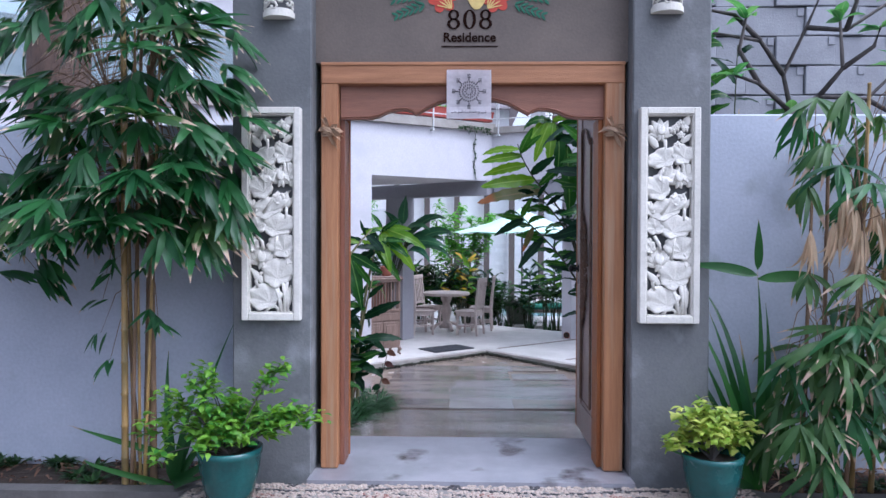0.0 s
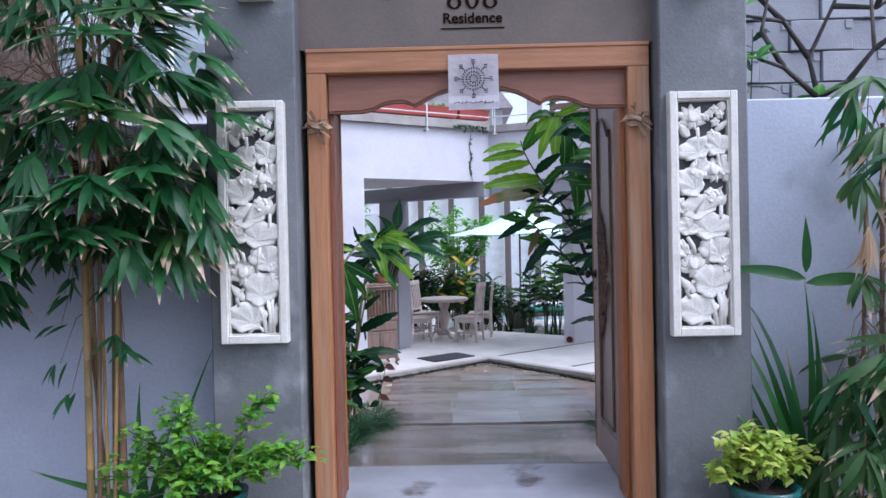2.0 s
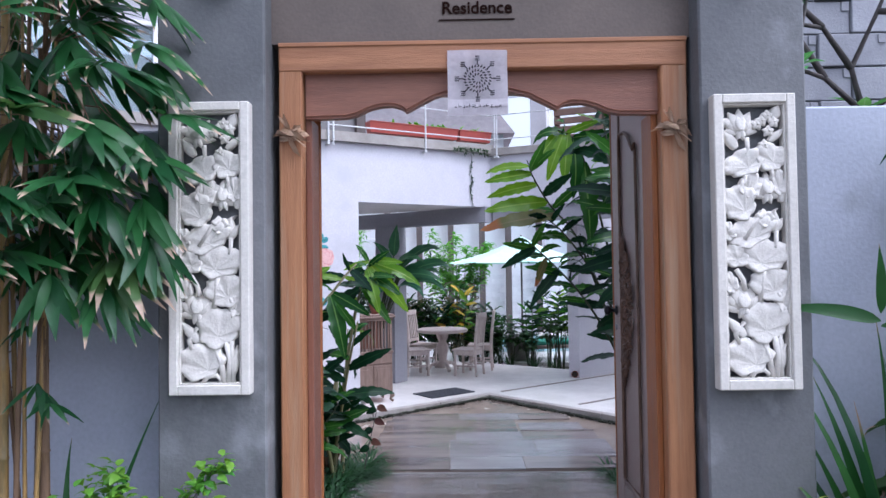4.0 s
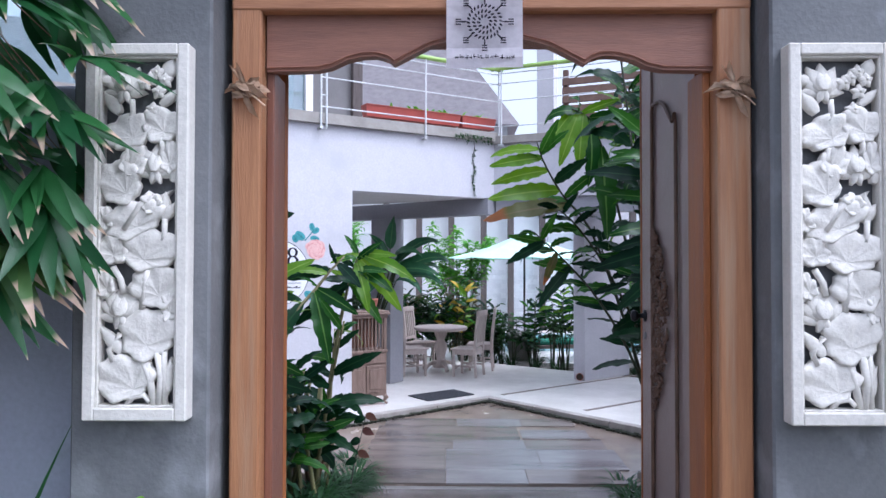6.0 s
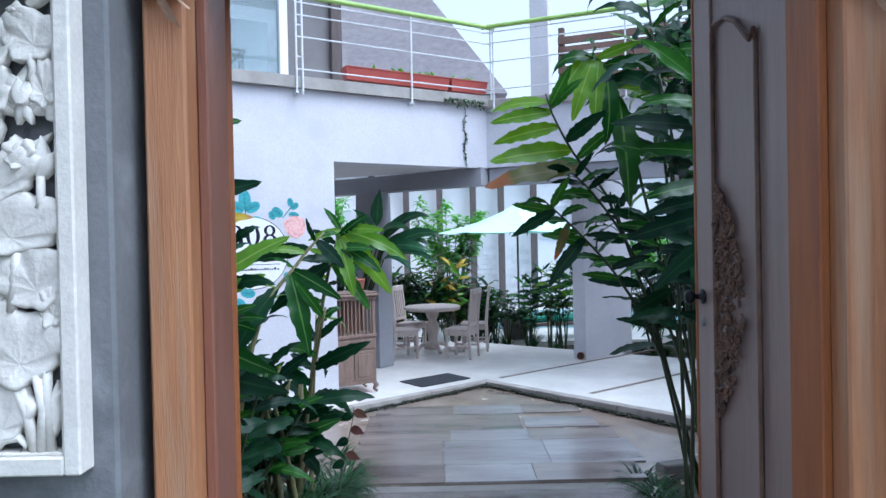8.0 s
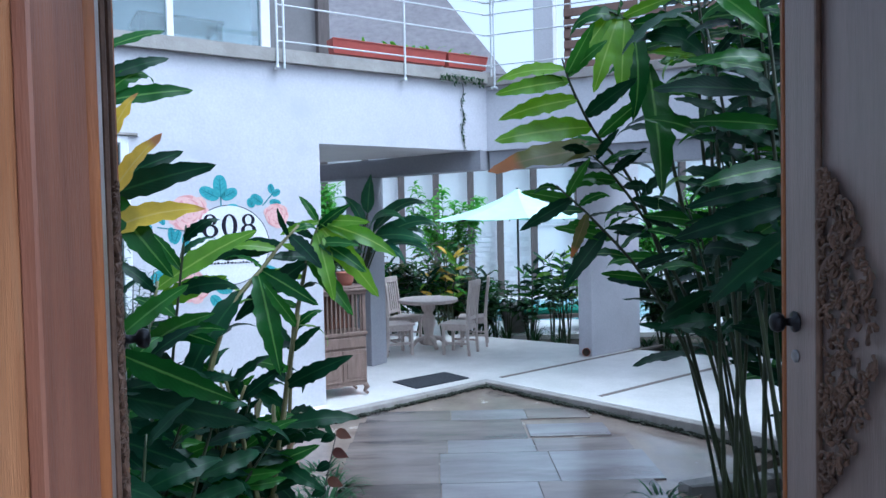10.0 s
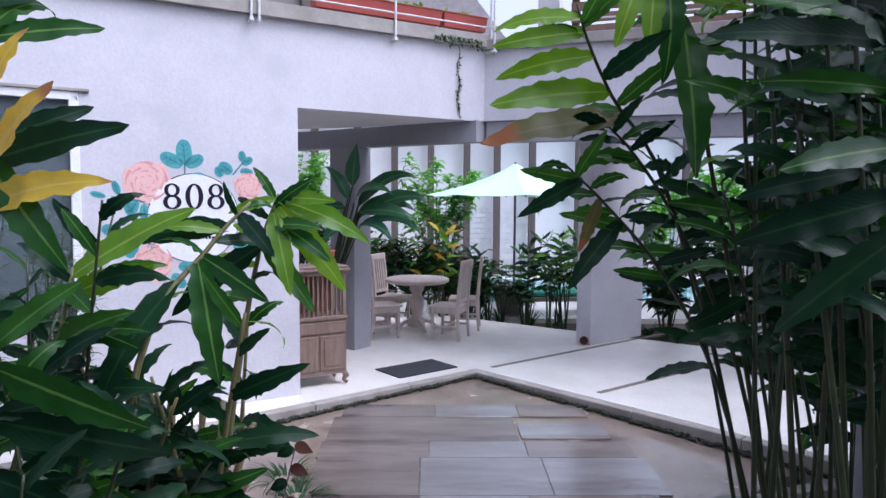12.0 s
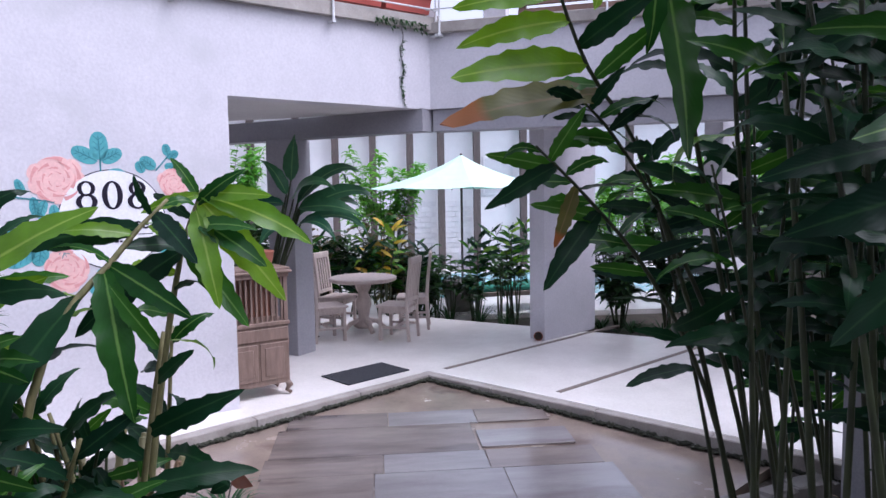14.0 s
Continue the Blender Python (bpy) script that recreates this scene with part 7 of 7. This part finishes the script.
# big-leaved plant in the pot on the cabinet
big = thing("bird_of_paradise_plant", "large-leaved tropical plant rising behind the cabinet", "plant", Matrix.Translation((-0.74, 12.3, TZ)))
r = random.Random(80)
for d, ln, w, droop, z0 in (((0.1, -0.2, 1), 0.45, 0.14, 0.1, 1.75), ((-0.35, -0.2, 0.9), 0.45, 0.12, 0.5, 1.6), ((0.6, -0.2, 0.75), 0.95, 0.16, 1.0, 1.5), ((0.8, -0.1, 0.5), 1.0, 0.16, 0.9, 1.4),
                            ((0.9, -0.3, 0.3), 0.8, 0.15, 0.8, 1.3), ((-0.8, -0.2, 0.4), 0.6, 0.15, 0.9, 1.35), ((0.5, -0.6, 0.3), 0.6, 0.15, 0.9, 1.25), ((-0.3, -0.7, 0.1), 0.5, 0.15, 0.6, 1.25), ((0.75, 0.1, 0.85), 0.8, 0.13, 1.0, 1.55),
                            ((0.7, -0.4, 0.1), 0.7, 0.15, 0.5, 1.45), ((0.3, -0.5, 0.5), 0.6, 0.14, 1.0, 1.55), ((0.95, 0.2, 0.2), 0.75, 0.13, 0.6, 1.5), ((-0.6, -0.4, 0.1), 0.5, 0.13, 0.6, 1.5), ((0.5, 0.3, 0.6), 0.8, 0.14, 0.9, 1.35)):
    bm = bmesh.new()
    blade(bm, facing((0.12 * d[0] + 0.24, 0.1 * d[1], z0 + 0.3), d, (0, -0.55, 0.85), r.uniform(-0.3, 0.3)), ln * 1.1, w * 1.35, droop, 0.3, 12, 0.03, 0.7)
    lf = part("leaf", bm, L_BIG, big, leafy=True)
    bm = bmesh.new()
    tube(bm, [(0.03 * d[0], 0.03 * d[1], 0.25), (0.06 * d[0], 0.06 * d[1], 0.9), (0.12 * d[0] + 0.24, 0.1 * d[1], z0 + 0.3)], [0.018, 0.014, 0.009], 6)
    part("stalk", bm, M_GSTEM, big)
pot("flower_pot", "dark planter under the big-leaved plant", Matrix.Translation((-0.74, 12.3, TZ)), 0.16, 0.3, M_TERRA)


def tree(name, label, base, limbs, seed, bark, leaf, n, ln, w, whorl=0.1, category="tree"):
    """limbs: lists of points from the foot up, with radius at start and end."""
    r = random.Random(seed)
    B = Vector(base)
    c = thing(name, label, category, Matrix.Translation(B))
    tips = []
    for pts, r0, r1 in limbs:
        bm = bmesh.new()
        k = len(pts)
        tube(bm, [Vector(p) - B for p in pts], [r0 + (r1 - r0) * i / (k - 1) for i in range(k)], 8)
        part("trunk" if r0 > 0.04 else "limb", bm, bark, c, smooth=True)
        tips.append((Vector(pts[-1]) - B, (Vector(pts[-1]) - Vector(pts[-2])).normalized()))
    bm = bmesh.new()
    for p, d in tips:
        for k in range(n):
            a = r.random() * 6.283
            o = d * r.uniform(0.2, 0.9) + Vector((math.cos(a), math.sin(a), r.uniform(-0.2, 0.4)))
            blade(bm, frame_along(p + d * r.uniform(-whorl, 0.02), o, r.uniform(-0.3, 0.3)), ln * r.uniform(0.6, 1.1), w * r.uniform(0.8, 1.2), 0.3, 0.25, 5, 0.02, 0.8)
    part("crown", bm, leaf, c, leafy=True)
    return c


# frangipani over the right-hand wall
FB = (3.05, 5.9, -0.15)
limbs = [([(3.05, 5.9, -0.15), (3.06, 5.9, 1.2), (3.04, 5.9, 2.3)], 0.07, 0.05)]
for pts in ([(3.04, 5.9, 2.3), (2.75, 5.8, 2.5), (2.55, 5.75, 2.55)], [(3.04, 5.9, 2.3), (3.2, 5.8, 2.4), (3.5, 5.7, 2.36), (3.75, 5.7, 2.6)], [(3.04, 5.9, 2.3), (3.0, 5.95, 2.6), (3.15, 5.9, 2.95), (3.3, 5.9, 3.3)],
            [(3.0, 5.95, 2.6), (2.8, 5.9, 2.85), (2.4, 5.85, 2.9)], [(3.15, 5.9, 2.95), (3.4, 5.8, 2.9), (3.7, 5.75, 3.1)], [(3.2, 5.8, 2.4), (3.35, 5.75, 2.6), (3.3, 5.7, 2.95)], [(2.75, 5.8, 2.5), (2.6, 5.8, 2.75), (2.65, 5.8, 3.0)],
            [(3.5, 5.7, 2.36), (3.65, 5.65, 2.25), (3.95, 5.65, 2.35)], [(3.4, 5.8, 2.9), (3.45, 5.75, 3.1), (3.35, 5.7, 3.3)], [(2.8, 5.9, 2.85), (2.6, 5.9, 3.05), (2.35, 5.9, 3.1)], [(3.35, 5.75, 2.6), (3.55, 5.7, 2.75), (3.6, 5.7, 2.9)]):
    limbs.append((pts, 0.022, 0.010))
tree("frangipani_tree", "bare-limbed frangipani with sparse leaf whorls behind the wall", FB, limbs, 90, M_BARK, L_FRANGI, 7, 0.24, 0.085, 0.03)
# trunk of a palm, and foliage, over the left-hand wall
tree("palm_tree", "rough brown palm trunk behind the garden wall", (-2.9, 6.2, -0.2), [([(-2.9, 6.2, -0.2), (-2.88, 6.2, 2.0), (-2.85, 6.2, 3.6), (-2.85, 6.2, 4.6)], 0.26, 0.22)], 91, M_PALMBARK, L_DARK, 60, 1.3, 0.06, 0.5)
fern = straps("birds_nest_fern", "upright bright green fern frond behind the wall", (2.28, 5.2, -0.11), [((0.15, 0, 1), 0.95, 0.10, 0.15, 1.4), ((0.6, -0.1, 0.8), 0.8, 0.05, 0.4, 1.4), ((0.9, 0, 0.7), 0.75, 0.03, 0.2, 1.4), ((-0.3, 0.1, 1), 0.7, 0.08, 0.3, 1.4)], 62)
bm = bmesh.new()
tube(bm, [(0, 0, 0), (0.01, 0, 0.7), (0, 0, 1.42)], [0.05, 0.04, 0.03], 8)
part("trunk", bm, M_PALMBARK, fern)
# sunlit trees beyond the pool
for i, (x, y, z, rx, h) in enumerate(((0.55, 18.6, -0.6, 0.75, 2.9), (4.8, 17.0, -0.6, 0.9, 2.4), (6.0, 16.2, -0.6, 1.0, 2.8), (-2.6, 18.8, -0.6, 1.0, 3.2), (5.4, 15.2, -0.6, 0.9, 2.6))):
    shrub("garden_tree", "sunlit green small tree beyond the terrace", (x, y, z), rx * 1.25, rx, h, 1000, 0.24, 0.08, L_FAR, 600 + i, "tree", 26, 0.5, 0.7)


# ---- paving, walls and ground laid piece by piece ----
path = thing("floor_path", "wet dark stone slabs laid across the yard path", "path", kind="structure")
bm = bmesh.new()
for y0, y1 in ((5.02, 7.0), (7.0, 8.40)):
    v = [bm.verts.new(p) for p in ((-0.62, y0, gz(y0) - 0.028), (2.0, y0, gz(y0) - 0.028), (2.0, y1, gz(y1) - 0.028), (-0.62, y1, gz(y1) - 0.028))]
    bm.faces.new(v)
part("mortar_bed", bm, M_CONC, path)
r = random.Random(100)
SLAB = {}


def lay_slab(x, y, ln, dy, wet):
    key = (round(ln, 2), round(dy, 2), wet)
    if key not in SLAB:
        bm = bmesh.new()
        box(bm, 0, key[0] - 0.007, 0, key[1] - 0.007, -0.03, 0, 0.001)
        SLAB[key] = mesh_of("slab", bm, M_SLABP if wet else M_SLAB)
    ob = new("slab", SLAB[key])
    ob.parent = path
    ob.matrix_basis = Matrix.Translation((x, y, gz(y) + 0.002 + r.uniform(-0.001, 0.001))) @ Matrix.Rotation(math.atan2(gz(y + dy) - gz(y), dy) + r.uniform(-0.003, 0.003), 4, "X")


# rows on the ramp
y = 5.03
while y < 7.95:
    t = (y - 5.03) / 3.4
    dy = r.choice((0.24, 0.29, 0.34, 0.40))
    if y + dy > 8.1:
        dy = 8.40 - y
    x, x1 = -0.30 - 0.12 * t + r.uniform(-0.05, 0.05), 1.45 + 0.45 * t + r.uniform(-0.05, 0.05)
    while x < x1 - 0.05:
        ln = r.choice((0.62, 0.8, 1.0, 1.25))
        if x1 - x - ln < 0.3:
            ln = x1 - x
        lay_slab(x, y, ln, dy, r.random() < (0.25 if x < 0.2 else 0.6))
        x += ln
    y += dy
# level rows with long wet slabs
for y0, y1, cut in ((8.40, 8.80, ((-0.42, 0.37, 0), (0.37, 1.12, 1), (1.12, 2.02, 0))),
                    (8.80, 9.46, ((-0.44, 0.36, 0), (0.36, 1.3, 1), (1.3, 2.12, 1))),
                    (9.46, 9.80, ((-0.46, 0.43, 0), (0.43, 1.21, 1), (1.21, 2.06, 0))),
                    (9.80, 10.40, ((-0.44, 1.18, 0),)), (9.86, 10.22, ((1.20, 1.96, 1),)),
                    (10.40, 10.74, ((-0.38, 0.48, 0), (0.48, 1.25, 1), (1.25, 1.88, 0)))):
    for a, b, wet in cut:
        lay_slab(a, y0, b - a, y1 - y0, bool(wet))
# tan stone apron before the terrace
bm = bmesh.new()
ap = [(-1.45, 9.3), (-0.75, 8.4), (2.15, 8.4), (2.75, 8.9), (3.3, 9.3)]
ap += [tuple((A + KR * 2.0 + Vector((-0.10, -0.10, 0)))[:2]), tuple((A + Vector((0, -0.16, 0)))[:2]), tuple((A + KL * 2.9 + Vector((0.1, -0.12, 0)))[:2])]
lo = [bm.verts.new((x, y, gz(y) - 0.013)) for x, y in ap]
f = bm.faces.new(lo)
bmesh.ops.triangulate(bm, faces=[f])
ret = bmesh.ops.extrude_face_region(bm, geom=bm.faces[:])
for v in [g for g in ret["geom"] if isinstance(g, bmesh.types.BMVert)]:
    v.co.z -= 0.07
solid("floor_apron", bm, M_APRON, "worn tan stone paving before the terrace", "floor")

# pebble mosaic in front of the threshold
def pebbles(name, label, material, choose, n, seed):
    r = random.Random(seed)
    vs, fs = [], []
    shape = [(0, 0, 1)] + [(math.cos(a) * 0.75, math.sin(a) * 0.75, 0.65) for a in (0, 1.257, 2.513, 3.77, 5.027)] + [(math.cos(a), math.sin(a), 0) for a in (0.3, 1.557, 2.813, 4.07, 5.327)]
    faces = [(0, i, i % 5 + 1) for i in range(1, 6)] + [(i, i + 5, i % 5 + 6, i % 5 + 1) for i in range(1, 6)]
    made = 0
    while made < n:
        x, y = r.uniform(-0.93, 2.03), 4.165 - 0.75 * r.random()
        if not choose(x, y):
            continue
        a, s = r.random() * 6.28, r.uniform(0.006, 0.011)
        k = len(vs)
        for px, py, pz in shape:
            vs.append((x + s * 1.3 * (px * math.cos(a) - py * math.sin(a)), y + s * (px * math.sin(a) + py * math.cos(a)), -0.022 + 0.008 * pz))
        fs += [tuple(i + k for i in q) for q in faces]
        made += 1
    me = bpy.data.meshes.new(name)
    me.from_pydata(vs, [], fs)
    me.materials.append(material)
    for p in me.polygons:
        p.use_smooth = True
    return tagged(new(name, me), label, "pebbles", kind="stuff")


def on_line(x, y):
    a = abs(y - (4.085 + 0.03 * math.sin(x * 5.0)))
    b = abs(((x * 3.2 + math.sin(y * 30)) % 1.0) - 0.5)
    return a < 0.011 or (y < 4.03 and b < 0.07) or (y > 4.12 and (x * 2.3) % 1 < 0.12)


pebbles("pebble_mosaic_cream", "cream pebble mosaic before the gate", M_PEBBLE, lambda x, y: not on_line(x, y), 6500, 1)
pebbles("pebble_mosaic_dark", "dark pebble scrolls in the mosaic before the gate", M_PEBBLED, on_line, 1700, 2)
pebbles("pebble_mosaic_red", "reddish pebbles in the mosaic before the gate", M_PEBBLER, lambda x, y: y < 4.05 and ((x * 1.6 + y * 3) % 1) < 0.25, 900, 3)

# planting-bed edging in front of the walls
for nm, pts in (("kerb_bed_west", [(-9.0, 4.02), (-0.98, 4.02), (-0.86, 4.14), (-0.80, 4.26), (-0.90, 4.26), (-1.0, 4.12), (-9.0, 4.12)]), ("kerb_bed_east", [(1.95, 4.12), (2.05, 4.03), (9.0, 4.03), (9.0, 4.12), (2.1, 4.12), (2.0, 4.2), (1.9, 4.25)])):
    bm = bmesh.new()
    prism(bm, pts, "z", -0.12, -0.02)
    solid(nm, bm, M_KERBD, "worn concrete edging of the front planting bed", "kerb")
for nm, x0, x1 in (("ground_bed_west", -9.0, -0.78), ("ground_bed_east", 1.86, 9.0)):
    bm = bmesh.new()
    nx = 60
    rows = [[bm.verts.new((x0 + (x1 - x0) * i / nx, 4.1 + 0.48 * j / 6, -0.06 + 0.03 * noise.noise((i * 0.9 + x0, j * 0.8, 0)))) for i in range(nx + 1)] for j in range(7)]
    for r0, r1 in zip(rows, rows[1:]):
        for i in range(nx):
            bm.faces.new((r0[i], r0[i + 1], r1[i + 1], r1[i]))
    solid(nm, bm, M_SOIL, "dark soil of the front planting bed", "soil")
for k, (x, y) in enumerate(((-1.55, 4.25), (-1.7, 4.35), (-1.4, 4.38), (-1.2, 4.15), (2.5, 4.2), (2.8, 4.3))):
    tuft("ground_cover", "small green weeds on the bed soil", (x, y, -0.06), 40, 0.10, 0.022, 700 + k, L_DARK, 1.4, "plant", 0.5)

# grey block wall behind the right-hand garden wall
bw = thing("wall_block_east", "grey block wall with staggered hollow joints", "wall", kind="structure")
bm = bmesh.new()
box(bm, 2.8, 7.5, 7.72, 7.9, -0.5, 4.6)
part("backing", bm, M_BLOCK, bw)
BL = {}
for j in range(12):
    x = 2.8 - 0.3 * (j % 2)
    while x < 7.4:
        x0 = max(x, 2.8)
        w = min(x + 0.6, 7.5) - x0 - 0.012
        deep = 0.07 if (int((x + 10) / 0.6) + j) % 2 else 0.04
        key = (round(w, 2), deep)
        if key not in BL:
            b2 = bmesh.new()
            box(b2, 0, key[0], -deep, 0, 0, 0.285, 0.006)
            if key[0] > 0.5:
                box(b2, key[0] - 0.07, key[0] - 0.005, -deep - 0.012, -deep, 0.20, 0.28)
            BL[key] = mesh_of("block", b2, M_BLOCK)
        ob = new("block", BL[key])
        ob.parent = bw
        ob.matrix_basis = Matrix.Translation((x0, 7.72, 1.0 + 0.3 * j))
        x += 0.6

# white painted bricks in the far house wall
BR = {}
b2 = bmesh.new()
box(b2, 0, 0.27, -0.03, 0, 0, 0.125, 0.006)
brick_me = mesh_of("brick", b2, M_WHITEBRICK)
wall_ob = next(o for o in fh.children if o.name.startswith("wall"))
r = random.Random(5)
for x0, x1 in ((0.49, 1.2), (1.42, 1.98), (2.2, 2.9)):
    for j in range(13):
        x = x0 - (0.14 if j % 2 else 0.0)
        while x < x1 - 0.14:
            ob = new("brick", brick_me)
            ob.parent = wall_ob
            ob.matrix_basis = Matrix.Translation((max(x, x0 - 0.1), 0.3 - r.uniform(0.0, 0.012), 0.02 + 0.135 * j))
            x += 0.28
# edging stones of the right-hand bed
es = thing("bed_edging", "dark rough edging stones of the shaded bed", "edging", kind="structure")
r = random.Random(6)
for k in range(9):
    bm = bmesh.new()
    w = r.uniform(0.26, 0.36)
    box(bm, 0, w, -0.08, 0.08, -0.1, r.uniform(0.10, 0.15), 0.02)
    for v in bm.verts:
        v.co += Vector((r.uniform(-1, 1), r.uniform(-1, 1), r.uniform(-1, 1))) * 0.01
    p = Vector((2.15 + 0.30 * k * 0.8, 8.55 + 0.30 * k * 0.25, 0))
    ob = part("edging_stone", bm, M_CONC, es)
    ob.matrix_basis = Matrix.Translation((p.x, p.y, gz(p.y) - 0.08)) @ Matrix.Rotation(0.3, 4, "Z")
# fallen leaves and litter in the beds
r = random.Random(8)
bm = bmesh.new()
for k in range(500):
    left = r.random() < 0.4
    x = r.uniform(-2.2, -0.6) if left else r.uniform(1.75, 3.4)
    y = r.uniform(5.2, 9.0)
    blade(bm, frame_along((x, y, gz(y) - 0.07), (r.uniform(-1, 1), r.uniform(-1, 1), r.uniform(-0.1, 0.25)), r.uniform(-0.5, 0.5)), r.uniform(0.05, 0.14), r.uniform(0.02, 0.04), 0.3, 0.3, 4, 0.05, 0.7)
lt = new("leaf_litter", leaf_mesh("leaf_litter", bm, L_BAMBOOD))
tagged(lt, "dry brown leaf litter on the garden beds", "leaf litter", kind="stuff")
bm = bmesh.new()
for k in range(420):
    x, y = r.choice((r.uniform(-2.6, -0.85), r.uniform(1.95, 3.2))), 4.56 - 0.42 * r.random() ** 1.5
    blade(bm, frame_along((x, y, -0.035), (r.uniform(-1, 1), r.uniform(-1, 1), r.uniform(-0.1, 0.25)), r.uniform(-0.5, 0.5)), r.uniform(0.03, 0.09), r.uniform(0.012, 0.03), 0.3, 0.3, 4, 0.05, 0.7)
lt = new("leaf_litter", leaf_mesh("leaf_litter", bm, L_LITTER))
tagged(lt, "damp brown leaf litter along the wall foot", "leaf litter", kind="stuff")
r = random.Random(77)
for k in range(12):
    x = r.uniform(-2.4, -1.45) if k < 9 else r.uniform(2.3, 3.0)
    tuft("ground_cover", "small green weeds at the wall foot", (x, r.uniform(4.4, 4.55), -0.05), 26, 0.10, 0.02, 730 + k, L_DARK, 1.2, "plant", 0.5)
